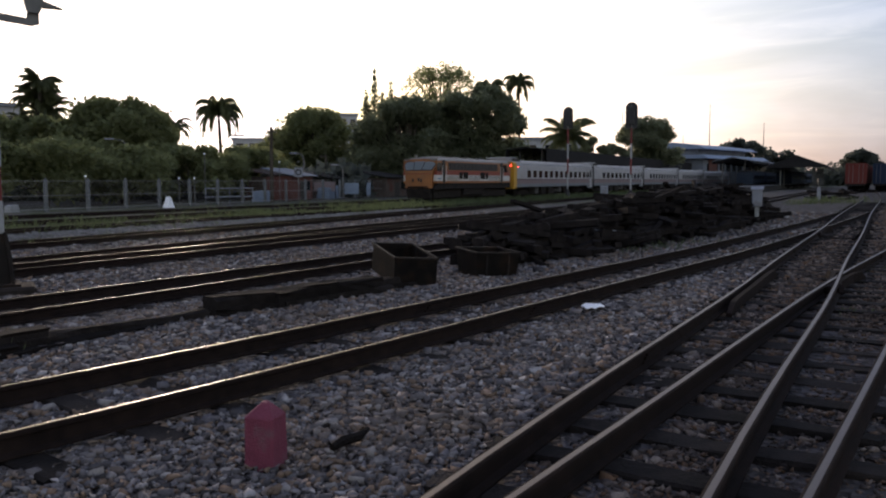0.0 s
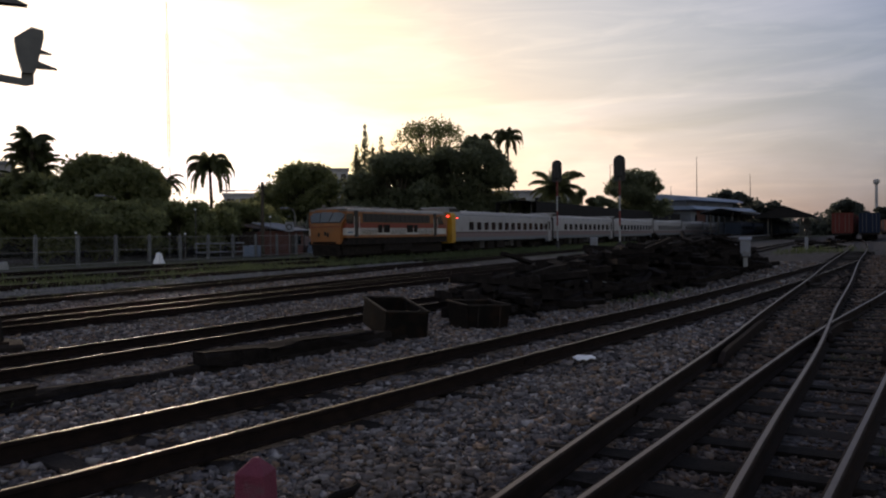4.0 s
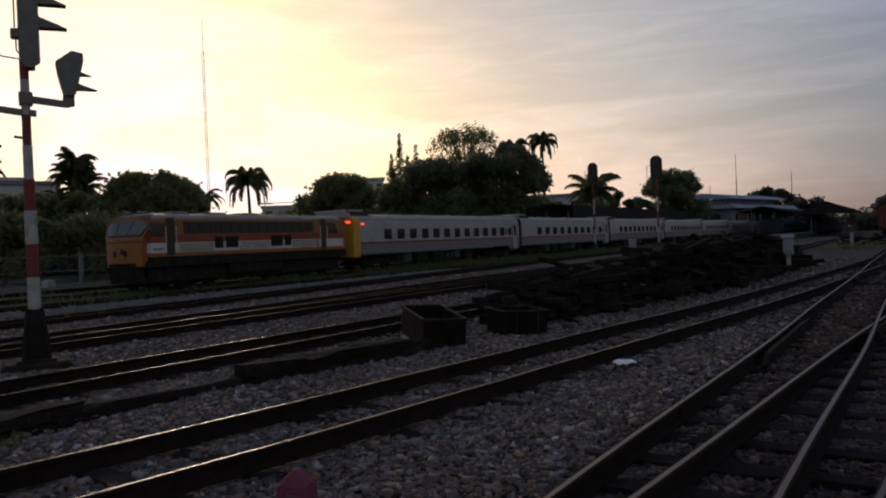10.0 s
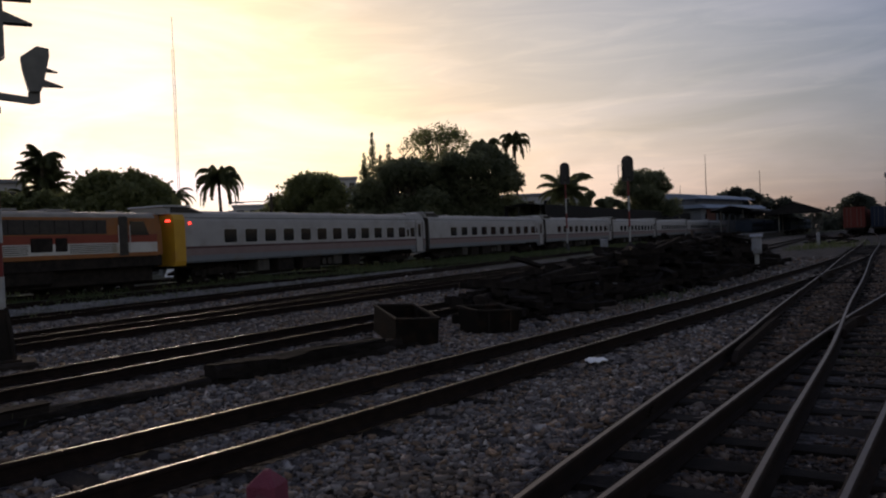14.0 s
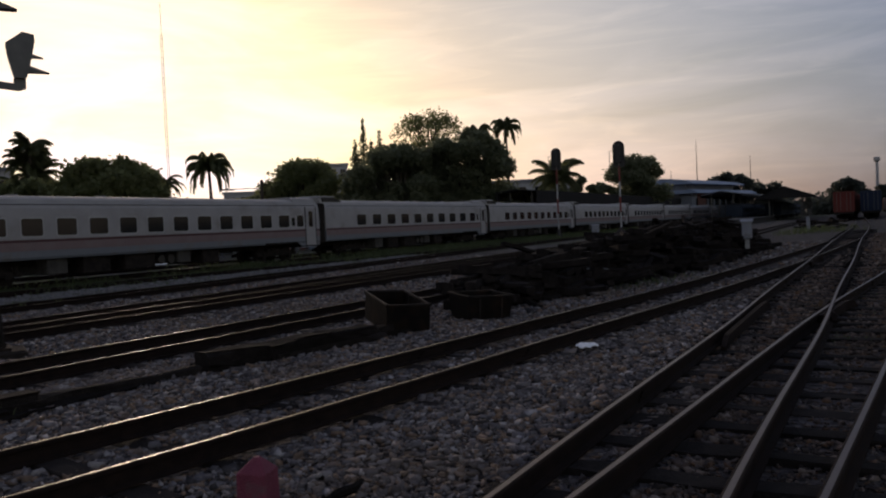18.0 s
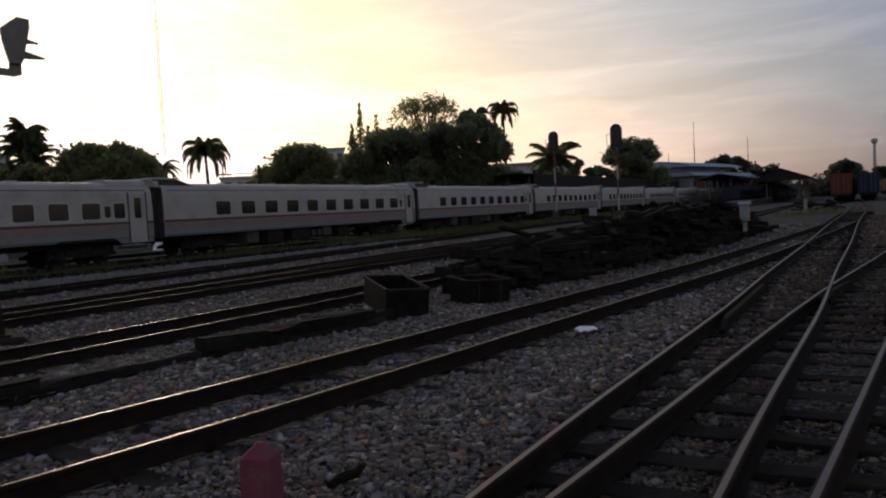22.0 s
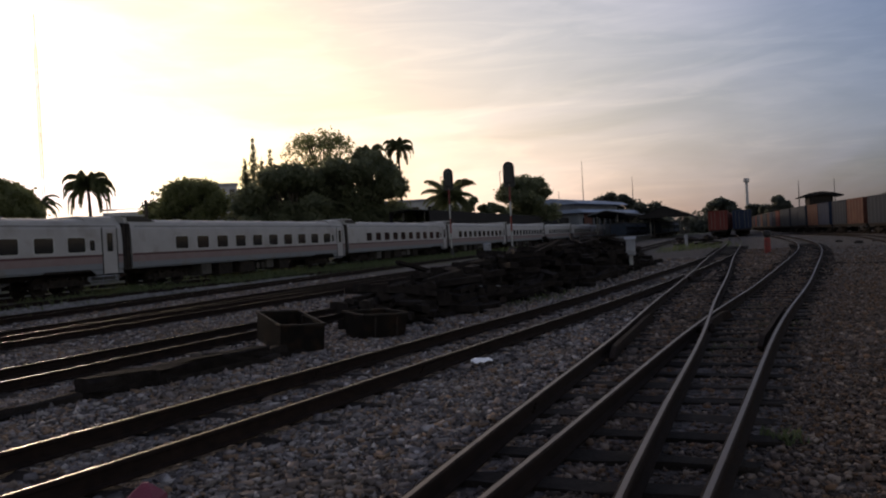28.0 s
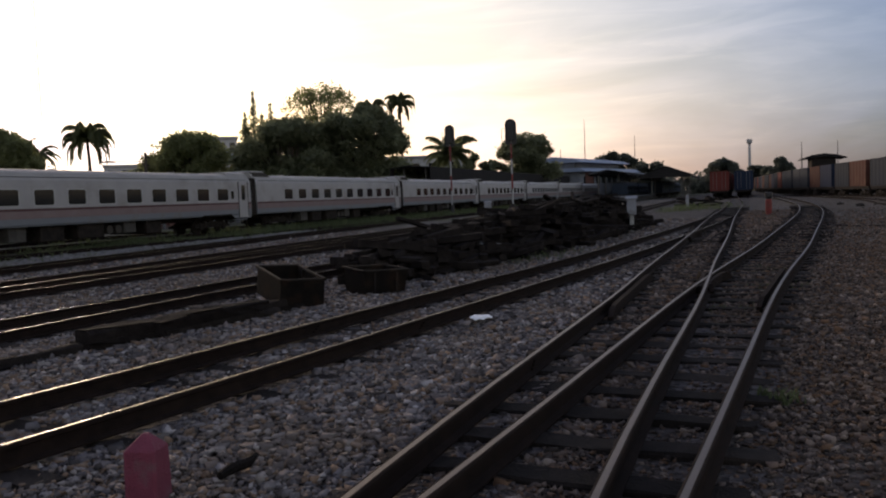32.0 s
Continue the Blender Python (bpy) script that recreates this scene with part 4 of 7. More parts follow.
for x, y, z, h in ((7.05, 6.84, 0.19, -7), (7.85, 6.7, 0.18, -4), (8.75, 6.62, 0.05, -6), (8.7, 6.75, 0.12, -8)):
    old_sleeper(x, y, z, h, rnd.uniform(-2, 2), rnd.uniform(-9, 9), label="splintered black sleeper on top of a low row", group="old sleepers in a row")


def heap_height(x):
    return float(np.interp(x, (10.6, 12.2, 12.8, 15.0, 18.0, 21.0, 25.0, 29.0, 32.0, 34.0, 36.5), (0.2, 0.25, 0.56, 0.72, 0.88, 1.08, 1.2, 1.32, 1.2, 0.8, 0.25)))


n_heap = 0
while n_heap < 300:
    x = 12.9 + (rnd.random() ** 1.1) * 22.3
    front = float(np.interp(x, (11, 12.5, 15.8, 18.3, 23.4, 29.5, 36), (6.65, 6.6, 5.95, 5.8, 5.5, 5.65, 5.7)))
    depth = float(np.interp(x, (13, 15, 17, 25, 36), (0.5, 1.2, 2.1, 2.6, 1.6)))
    v = rnd.random()
    top = heap_height(x) * (1 - abs(2 * v - 1) ** 2.2 * 0.75)
    z = top * (rnd.random() ** 0.35)
    y = front + 0.55 + v * depth
    old_sleeper(x, y, max(0.13, z), rnd.gauss(6, 11) if x < 13.6 or rnd.random() < 0.82 else rnd.uniform(0, 180), rnd.gauss(0, 3.2), rnd.gauss(0, 7))
    n_heap += 1
# the heart of the heap, earth and broken timber
bm = bmesh.new()
bmesh.ops.create_grid(bm, x_segments=60, y_segments=14, size=0.5)
for v in bm.verts:
    x = 13.0 + (v.co.x + 0.5) * 23.5
    front = float(np.interp(x, (11, 12.5, 15.8, 18.3, 23.4, 29.5, 36), (6.65, 6.6, 5.95, 5.8, 5.5, 5.65, 5.7)))
    u = v.co.y + 0.5
    edge = min(1, 6 * u, 6 * (1 - u), 1.2 * (x - 13.0) + 0.02, 1.2 * (36.5 - x) + 0.02)
    h = heap_height(x) * 0.5 * max(0.0, edge) ** 0.6
    v.co = Vector((x, front + 0.1 + u * float(np.interp(x, (13, 15, 17, 25), (1.1, 1.8, 2.6, 3.0))), -0.12 + h + (0.14 * noise.noise((x * 1.7, u * 6, 2)) + 0.07 * noise.noise((x * 5, u * 15, 7))) * min(1, edge * 2)))
thing("heap_of_scrap_timber", bm, M_OLDWOOD, "long low heap of black broken timber and dirt", "heap", kind="stuff")
# smaller broken pieces fill the heap's flanks
vs, fs = [], []
for k in range(520):
    x = 12.8 + rnd.random() * 22.8
    front = float(np.interp(x, (11, 12.5, 15.8, 18.3, 23.4, 29.5, 36), (6.65, 6.6, 5.95, 5.8, 5.5, 5.65, 5.7)))
    v = rnd.random() ** 1.6
    z = heap_height(x) * min(1.0, 0.12 + v * 2.6) * rnd.uniform(0.35, 1.0)
    l_, w_, h_ = rnd.uniform(0.3, 0.95), rnd.uniform(0.06, 0.12), rnd.uniform(0.04, 0.08)
    mx = pose(x, front + 0.15 + v * float(np.interp(x, (13, 15, 17, 25), (0.9, 1.5, 2.2, 2.4))), z, rnd.gauss(0, 7), rnd.gauss(0, 6), rnd.gauss(5, 22) if rnd.random() < 0.75 else rnd.uniform(0, 180))
    b0 = len(vs)
    vs += [tuple(mx @ Vector((sx * l_, sy * w_ * rnd.uniform(0.7, 1.1), sz * h_ * rnd.uniform(0.7, 1.1)))) for sx in (-1, 1) for sy in (-1, 1) for sz in (-1, 1)]
    fs += [tuple(b0 + q for q in f) for f in ((0, 1, 3, 2), (4, 6, 7, 5), (0, 4, 5, 1), (2, 3, 7, 6), (0, 2, 6, 4), (1, 5, 7, 3))]
me = bpy.data.meshes.new("timber_scrap")
me.from_pydata(vs, [], fs)
me.materials.append(M_OLDWOOD)
tagged(new("timber_scrap", me), "splintered black timber pieces strewn over the heap", "scrap timber", kind="stuff")
bm = bmesh.new()
bm_box(bm, -0.55, -0.16, -0.01, 0.55, 0.16, 0.01, 0.004)
thing("metal_sheet", bm, M_COACH_LOW, "narrow pale metal sheet lying on the heap", "sheet", at=pose(16.6, 6.35, 0.42, 8, 3, 6))


# ---- signals ----
def striped_mast(parent, bands, radius):
    for z0, z1, m, r in bands:
        bm = bmesh.new()
        tube(bm, [(0, 0, z0), (0, 0, z1)], r or radius, 14)
        part("mast_band", bm, m, parent)


def lamp_hood(bm, x0, z, length, root, half):
    """A long pointed hood over a lens: a roof with two cheeks, open below and in front."""
    tip = (x0 + length, z - root * 0.42)
    v = [bm.verts.new(p) for p in ((x0, -half, z - root / 2), (x0, -half, z + root / 2), (x0, half, z + root / 2), (x0, half, z - root / 2),
                                   (tip[0], -half * 0.9, tip[1]), (tip[0], half * 0.9, tip[1]))]
    faces = [bm.faces.new(q) for q in ((v[0], v[4], v[1]), (v[1], v[4], v[5], v[2]), (v[2], v[5], v[3]))]
    bmesh.ops.recalc_face_normals(bm, faces=faces)
    bmesh.ops.solidify(bm, geom=faces, thickness=0.01)


near_signal = empty("signal_mast", pose(6.32, 11.60, -0.10, 0, 0, -28.3), "tall red and white banded signal mast with hooded lamp heads", "railway signal")
bm = bmesh.new()
bm_box(bm, -0.46, -0.4, -0.05, 0.46, 0.4, 0.1, 0.04)
part("concrete_base", bm, M_BASE, near_signal)
bm = bmesh.new()
for sx, sy in ((-1, -1), (1, -1), (1, 1), (-1, 1)):
    tube(bm, [(sx * 0.17, sy * 0.17, 0.1), (sx * 0.15, sy * 0.15, 0.42), (sx * 0.09, sy * 0.09, 0.88)], 0.03, 6)
prism(bm, ((-0.14, 0.1), (0.14, 0.1), (0.1, 0.86), (-0.1, 0.86)), 0.2)
bm_box(bm, -0.26, -0.26, 0.1, 0.26, 0.26, 0.135, 0.005)
part("mast_foot", bm, M_IRON, near_signal, "black tapered iron mast foot")
striped_mast(near_signal, ((0.86, 1.33, M_WHITE, 0.088), (1.33, 1.82, M_RED, 0.078), (1.82, 2.31, M_WHITE, 0.088), (2.31, 2.77, M_RED, 0.078),
                           (2.77, 3.27, M_WHITE, 0.068), (3.27, 3.72, M_RED, 0.062), (3.72, 4.24, M_WHITE, 0.062), (4.24, 4.5, M_RED, 0.062), (4.5, 6.3, M_GREYMETAL, 0.06)), 0.06)
bm = bmesh.new()
prism(bm, ((-0.03, 3.72), (0.14, 3.70), (0.14, 3.79), (-0.05, 3.80), (-0.28, 3.83), (-0.60, 3.845), (-0.72, 3.82), (-0.72, 3.80), (-0.05, 3.71)), 0.09)
part("side_arm", bm, M_GREYMETAL, near_signal)
bm = bmesh.new()
bm_box(bm, -0.09, -0.09, 3.86, 0.10, 0.09, 4.05, 0.015)
prism(bm, ((0.08, 3.90), (0.56, 3.85), (0.66, 3.88), (0.66, 4.02), (0.50, 4.02), (0.50, 3.95), (0.08, 4.00)), 0.09)
part("bracket_arm", bm, M_GREYMETAL, near_signal)
bm = bmesh.new()
prism(bm, ((0.52, 4.02), (0.66, 4.02), (0.70, 4.10), (0.80, 4.55), (0.795, 4.66), (0.64, 4.69), (0.42, 4.52), (0.44, 4.35), (0.50, 4.09)), 0.22)
head = part("route_indicator", bm, M_GREYMETAL, near_signal, "grey wedge-shaped route indicator head")
for hood in ((0.72, 4.37, 0.19, 0.07, 0.04), (0.69, 4.17, 0.29, 0.11, 0.05)):
    bm = bmesh.new()
    lamp_hood(bm, *hood)
    part("lamp_hood", bm, M_GREYMETAL, head)
bm = bmesh.new()
prism(bm, ((-0.04, 4.52), (0.02, 4.40), (0.15, 4.40), (0.15, 4.47), (0.22, 4.52), (0.22, 6.2), (-0.04, 6.2)), 0.26)
head = part("signal_head", bm, M_GREYMETAL, near_signal, "tall grey signal head with long lamp hoods")
for z in (4.95, 5.30, 5.65, 6.0):
    bm = bmesh.new()
    lamp_hood(bm, 0.21, z + 0.14, 0.39, 0.17, 0.09)
    part("lamp_hood", bm, M_GREYMETAL, head)
    bm = bmesh.new()
    tube(bm, [(0.20, 0, z + 0.11), (0.235, 0, z + 0.11)], 0.075, 14)
    part("lens", bm, M_PANE, head)
bm = bmesh.new()
bm_box(bm, -0.16, -0.07, 4.83, -0.02, 0.07, 4.98, 0.02)
tube(bm, [(-0.10, 0, 6.2), (-0.10, 0, 5.0)], 0.012, 6)
tube(bm, [(-0.09, 0, 4.83), (-0.085, 0, 4.66), (-0.05, 0, 4.62)], 0.011, 6)
part("cable_box", bm, M_GREYMETAL, near_signal)
bm = bmesh.new()
tube(bm, [(-0.34, 0, 6.3), (-0.33, 0, 5.2), (-0.32, 0, 4.62), (-0.29, 0, 4.57), (-0.05, 0, 4.54)], 0.011, 7)
part("ladder_hoop", bm, M_GREYMETAL, near_signal)
bm = bmesh.new()
tube(bm, [(-0.05, 0, 3.38), (-0.17, 0, 3.40)], 0.02, 6)
part("climbing_peg", bm, M_GREYMETAL, near_signal)


def back_signal(x, y, top, bands, label):
    """A mast seen from behind: a dark rounded backboard over red and white bands."""
    t = empty("signal_mast", pose(x, y, -0.1, 0, 0, 15), label, "railway signal", "signals seen from behind")
    bm = bmesh.new()
    tube(bm, [(0, 0, 0.0), (0, 0, 0.9)], [0.28, 0.12], 10)
    part("mast_foot", bm, M_BLACK, t)
    n = len(bands)
    z0, z1 = 0.9, top - 2.0
    for i in range(n):
        bm = bmesh.new()
        tube(bm, [(0, 0, z0 + (z1 - z0) * i / n), (0, 0, z0 + (z1 - z0) * (i + 1) / n)], 0.075, 10)
        part("mast_band", bm, bands[i], t)
    bm = bmesh.new()
    tube(bm, [(0, 0, z1), (0, 0, top - 0.3)], 0.08, 8)
    part("mast_top", bm, M_GREYMETAL, t)
    bm = bmesh.new()
    w = 0.46
    arc = [(w * math.cos(a), top - w + w * math.sin(a)) for a in (math.pi * k / 10 for k in range(11))]
    prism(bm, [(-w, top - 1.9), (-w + 0.08, top - 2.05), (w - 0.08, top - 2.05), (w, top - 1.9)] + arc, 0.07, "x")
    board = part("backboard", bm, M_BLACK, t, "black round-topped signal backboard")
    bm = bmesh.new()
    bm_box(bm, -0.30, -0.22, top - 1.75, -0.03, 0.22, top - 0.35, 0.05)
    part("lamp_case", bm, M_BLACK, board)
    bm = bmesh.new()
    tube(bm, [(0, 0.5, top - 0.75), (0, 0.72, top - 0.75), (0, 0.72, top - 1.9), (0, 0.1, top - 1.95)], 0.03, 6)
    part("ladder_hoop", bm, M_GREYMETAL, t)
    return t


back_signal(69.4, 30.0, 8.42, (M_WHITE, M_RED, M_WHITE, M_RED), "distant signal mast with black round-topped backboard")
back_signal(61.4, 21.2, 7.72, (M_WHITE, M_RED, M_WHITE, M_RED), "distant signal mast with black backboard and red white bands")


# relay cabinets, posts and point gear
def cabinet(x, y, leg, w, h, heading, label):
    t = empty("relay_cabinet", pose(x, y, 0, 0, 0, heading), label, "cabinet")
    bm = bmesh.new()
    bm_box(bm, -w / 2, -w / 2, leg, w / 2, w / 2, leg + h, 0.02)
    body = part("body", bm, M_CABINET, t)
    bm = bmesh.new()
    prism(bm, ((-w / 2 - 0.05, leg + h), (w / 2 + 0.05, leg + h), (w / 2 + 0.05, leg + h + 0.03), (0, leg + h + 0.12), (-w / 2 - 0.05, leg + h + 0.03)), w + 0.1)
    part("lid", bm, M_CABINET, t)
    bm = bmesh.new()
    bm_box(bm, -w / 2 - 0.015, -w / 2 + 0.03, leg + 0.04, -w / 2, w / 2 - 0.03, leg + h - 0.04, 0.006)
    part("door", bm, M_CABINET, t)
    bm = bmesh.new()
    bm_box(bm, -0.07, -0.07, -0.1, 0.07, 0.07, leg, 0.01)
    part("leg", bm, M_WHITE, t, "white post with a stained foot")
    return t


cabinet(29.3, 5.6, 0.58, 0.32, 0.58, 8, "white relay cabinet on a post beside the heap")
cabinet(66.2, 25.2, 0.12, 0.55, 0.85, 10, "white relay cabinet on the ground by the signals")

marker = empty("hydrant_marker", pose(44.2, 1.5, -0.05), "red cylindrical marker with a black cap between tracks", "marker")
bm = bmesh.new()
tube(bm, [(0, 0, 0), (0, 0, 0.75), (0, 0, 0.82)], [0.16, 0.16, 0.13], 14)
part("barrel", bm, M_RED, marker)
bm = bmesh.new()
tube(bm, [(0, 0, 0.8), (0, 0, 0.95), (0, 0, 1.15), (0, 0, 1.18)], [0.10, 0.2, 0.2, 0.12], 14)
part("cap", bm, M_BLACK, marker)

bm = bmesh.new()
bm_box(bm, -0.1, -0.1, -0.15, 0.1, 0.1, 0.42, 0.02)
thing("marker_post", bm, M_PINK, "short pink concrete post among rails beyond the heap", "marker post", at=pose(30.3, 13.1, -0.1, 0, 0, 10))

gear = empty("point_lever", pose(67.5, 8.4, -0.05, 0, 0, 10), "white point lever with dark counterweight and rods", "point lever")
bm = bmesh.new()
bm_box(bm, -0.12, -0.12, 0.0, 0.12, 0.12, 1.0, 0.03)
part("stand", bm, M_CABINET, gear)
bm = bmesh.new()
tube(bm, [(0, 0, 1.1), (0, 0, 1.5)], 0.05, 8)
tube(bm, [(0, 0, 1.45), (0, 0, 1.62)], [0.16, 0.12], 8)
part("lever", bm, M_BLACK, gear)
for i in range(16):
    a = radians(5)
    u, v = rnd.uniform(1.0, 6.5), rnd.uniform(-2.4, 0.2)
    old_sleeper(67.0 + u, 8.6 + v + 0.09 * u, rnd.uniform(0.12, 0.75), rnd.uniform(0, 180), rnd.uniform(-9, 9), rnd.uniform(-12, 12), "dark old sleeper in a small heap by the points", "old sleepers by the points")

# ---- the train ----
def train_pose(s):
    a = radians(TRAIN_HEADING)
    return pose(39.6 + s * math.cos(a), 31.3 + s * math.sin(a), 0.0, 0, 0, TRAIN_HEADING)


def wheelset(bogie, x, r=0.43):
    bm = bmesh.new()
    for sy in (-1, 1):
        tube(bm, [(x, sy * 0.47, r + 0.04), (x, sy * 0.60, r + 0.04)], r, 20)
        tube(bm, [(x, sy * 0.60, r + 0.04), (x, sy * 0.72, r + 0.04)], 0.12, 8)
    tube(bm, [(x, -0.5, r + 0.04), (x, 0.5, r + 0.04)], 0.08, 8)
    return part("wheelset", bm, M_UNDER, bogie)


def bogie(parent, x, axles):
    bm = bmesh.new()
    half = max(axles) + 0.55
    for sy in (-1, 1):
        prism(bm, ((-half, 0.42), (half, 0.42), (half, 0.56), (half * 0.5, 0.72), (-half * 0.5, 0.72), (-half, 0.56)), 0.1, "y", sy * 0.82)
        for a in axles:
            bm_box(bm, a - 0.14, sy * 0.82 - 0.09, 0.32, a + 0.14, sy * 0.82 + 0.09, 0.60, 0.02)
            tube(bm, [(a + 0.3, sy * 0.86, 0.5), (a + 0.3, sy * 0.86, 0.8)], 0.09, 8)
    bm_box(bm, -0.3, -0.85, 0.5, 0.3, 0.85, 0.78)
    b = part("bogie", bm, M_UNDER, parent, "", pose(x, 0, -0.06))
    for a in axles:
        wheelset(b, a)
    return b


def shell(bm, x0, x1, zs, ys, cap=True):
    """A hull along x whose section is a list of half widths by height, mirrored."""
    sec = [(-y, z) for y, z in zip(ys, zs)] + [(y, z) for y, z in zip(ys[::-1], zs[::-1])]
    a = [bm.verts.new((x0, y, z)) for y, z in sec]
    b = [bm.verts.new((x1, y, z)) for y, z in sec]
    n = len(sec)
    for i in range(n):
        j = (i + 1) % n
        bm.faces.new((a[i], a[j], b[j], b[i]))
    if cap:
        bm.faces.new(a[::-1])
        bm.faces.new(b)
    bmesh.ops.recalc_face_normals(bm, faces=bm.faces)


def pane_mesh(name, w, h, depth, mat_, r=0.09):
    bm = bmesh.new()
    o = []
    for cx, cz, a0 in ((w / 2 - r, h / 2 - r, 0), (-w / 2 + r, h / 2 - r, 90), (-w / 2 + r, -h / 2 + r, 180), (w / 2 - r, -h / 2 + r, 270)):
        for k in range(4):
            a = radians(a0 + 30 * k)
            o.append((cx + r * math.cos(a), cz + r * math.sin(a)))
    prism(bm, o, depth)
    return mesh_of(bm, name, mat_)


M_SEAL = rich("window_rubber", (0.02, 0.02, 0.02), (0.04, 0.04, 0.04), 8, 0.7)
SIDE = 1.395
PANES = {w: (pane_mesh("pane", w, 0.64, 0.012, M_PANE), pane_mesh("window_frame", w + 0.09, 0.73, 0.02, M_WINDOWTRIM, 0.11)) for w in (0.86, 1.0)}
SMALL = (pane_mesh("pane", 0.30, 0.46, 0.012, M_PANE, 0.06), pane_mesh("window_frame", 0.36, 0.52, 0.02, M_WINDOWTRIM, 0.08))
PORCH = (pane_mesh("pane", 0.56, 0.62, 0.012, M_PANE, 0.08), pane_mesh("window_frame", 0.64, 0.7, 0.02, M_WINDOWTRIM, 0.1))
DOOR_PANE = pane_mesh("pane", 0.36, 0.85, 0.012, M_PANE, 0.06)


def window(parent, x, z, meshes):
    for sy in (-1, 1):
        f = part_of("window", meshes[1], parent, pose(x, sy * SIDE, z))
        part_of("pane", meshes[0], f, pose(0, sy * 0.008, 0))


def coach(first, spacing, count, width, label):
    """One coach; its front buffer plane lies at x = 0 and it reaches 23.3 m back."""
    t = empty("coach", train_pose(0), label, "railway coach", "coaches of the passing train")
    x0, x1 = 0.32, 22.98
    bm = bmesh.new()
    shell(bm, x0, x1, (0.96, 1.05, 1.62), (1.34, 1.385, 1.40), True)
    part("lower_body", bm, M_COACH_LOW, t, "blue-grey lower body side")
    bm = bmesh.new()
    shell(bm, x0 + 0.002, x1 - 0.002, (1.60, 1.695), (1.404, 1.404))
    part("stripe", bm, M_STRIPE, t, "thin dark red stripe")
    bm = bmesh.new()
    shell(bm, x0 + 0.002, x1 - 0.002, (1.29, 1.597), (1.404, 1.404))
    part("stripe", bm, M_BAND, t, "faded mauve band below the stripe")
    bm = bmesh.new()
    shell(bm, x0, x1, (1.62, 2.3, 2.85, 3.05), (1.40, 1.39, 1.36, 1.30))
    part("upper_body", bm, M_COACH, t, "white upper body side")
    bm = bmesh.new()
    shell(bm, x0 + 0.01, x1 - 0.01, (3.05, 3.18, 3.28, 3.35, 3.38), (1.30, 1.22, 1.02, 0.65, 0.0))
    part("roof", bm, M_ROOF, t, "", None)
    # vestibule panel below the rear door reaches lower than the skirt; a dark plate stands in for the shaded notch over
    # the rear bogie
    for sy in (-1, 1):
        bm = bmesh.new()
        prism(bm, ((21.05, 0.97), (21.3, 0.8), (22.98, 0.8), (22.98, 0.97)), 0.05, "y", sy * 1.345)
        part("vestibule_skirt", bm, M_COACH_LOW, t)
        bm = bmesh.new()
        prism(bm, ((18.2, 0.955), (18.35, 1.05), (20.85, 1.05), (21.05, 0.955)), 0.03, "y", sy * 1.385)
        part("bogie_cutout", bm, M_UNDER, t, "dark plate standing in for a shaded notch over the bogie")
    for sy in (-1, 1):
        bm = bmesh.new()
        bm_box(bm, x0 + 0.3, sy * 1.325 - 0.012, 2.975, x1 - 0.3, sy * 1.325 + 0.012, 3.0)
        part("gutter", bm, M_SEAL, t, "dark gutter strip under the roof")
    bm = bmesh.new()
    shell(bm, 0.08, 2.5, (3.16, 3.38, 3.5, 3.52), (1.2, 1.14, 0.93, 0.0))
    for v in bm.verts:
        if v.co.x > 2 and v.co.z > 3.3:
            v.co.x -= 0.95
    pod = part("roof_unit", bm, M_ROOF, t, "raised air-conditioning pod")
    for sy in (-1, 1):
        bm = bmesh.new()
        prism(bm, ((0.3, 3.22), (2.25, 3.22), (1.5, 3.47), (0.3, 3.47)), 0.03, "y", sy * 1.19)
        part("intake_grille", bm, M_GRILLE, pod, "dark air intake along the pod's flank")
    bm = bmesh.new()
    prism(bm, ((0.0, 3.49), (1.5, 3.49), (1.62, 3.53), (1.55, 3.56), (0.04, 3.56)), 2.3)
    part("top_plate", bm, M_WINDOWTRIM, pod, "pale flat top plate")
    bm = bmesh.new()
    shell(bm, 20.9, 22.9, (3.2, 3.38, 3.46, 3.47), (1.2, 1.1, 0.8, 0.0))
    part("roof_unit", bm, M_ROOF, t)
    for k in (5.5, 9.5, 13.5, 17.5):
        bm = bmesh.new()
        tube(bm, [(k, 0, 3.36), (k, 0, 3.44)], 0.2, 10)
        part("roof_vent", bm, M_ROOF, t)
    for i in range(count):
        window(t, first + spacing * i + width / 2, 2.15, PANES[width])
    window(t, 21.08 if count == 10 else 20.62, 2.12, SMALL)
    if count > 10:
        window(t, 21.22, 2.15, PORCH)
    for sy in (-1, 1):
        bm = bmesh.new()
        bm_box(bm, 21.72, sy * 1.40 - 0.012, 0.82, 22.6, sy * 1.40 + 0.012, 2.86, 0.008)
        d = part("door", bm, M_COACH, t)
        part_of("pane", DOOR_PANE, d, pose(22.16, sy * 1.414, 2.25))
        for dx in (21.69, 22.63):
            bm = bmesh.new()
            bm_box(bm, dx - 0.03, sy * 1.404 - 0.01, 0.85, dx + 0.03, sy * 1.404 + 0.012, 2.9)
            part("door_seam", bm, M_SEAL, t)
        bm = bmesh.new()
        bm_box(bm, 21.3, sy * 1.28 - 0.13, 0.7, 22.5, sy * 1.28 + 0.13, 0.745, 0.01)
        part("step", bm, M_CABINET, t, "pale metal door step")
    for x in (0.16, 23.14):
        bm = bmesh.new()
        gw = 0.55 if count > 10 and x < 1 else 1.34
        bm_box(bm, x - 0.17, -gw, 0.9, x + 0.17, gw, 3.12, 0.04)
        part("gangway", bm, M_UNDER, t, "dark bellows gangway")
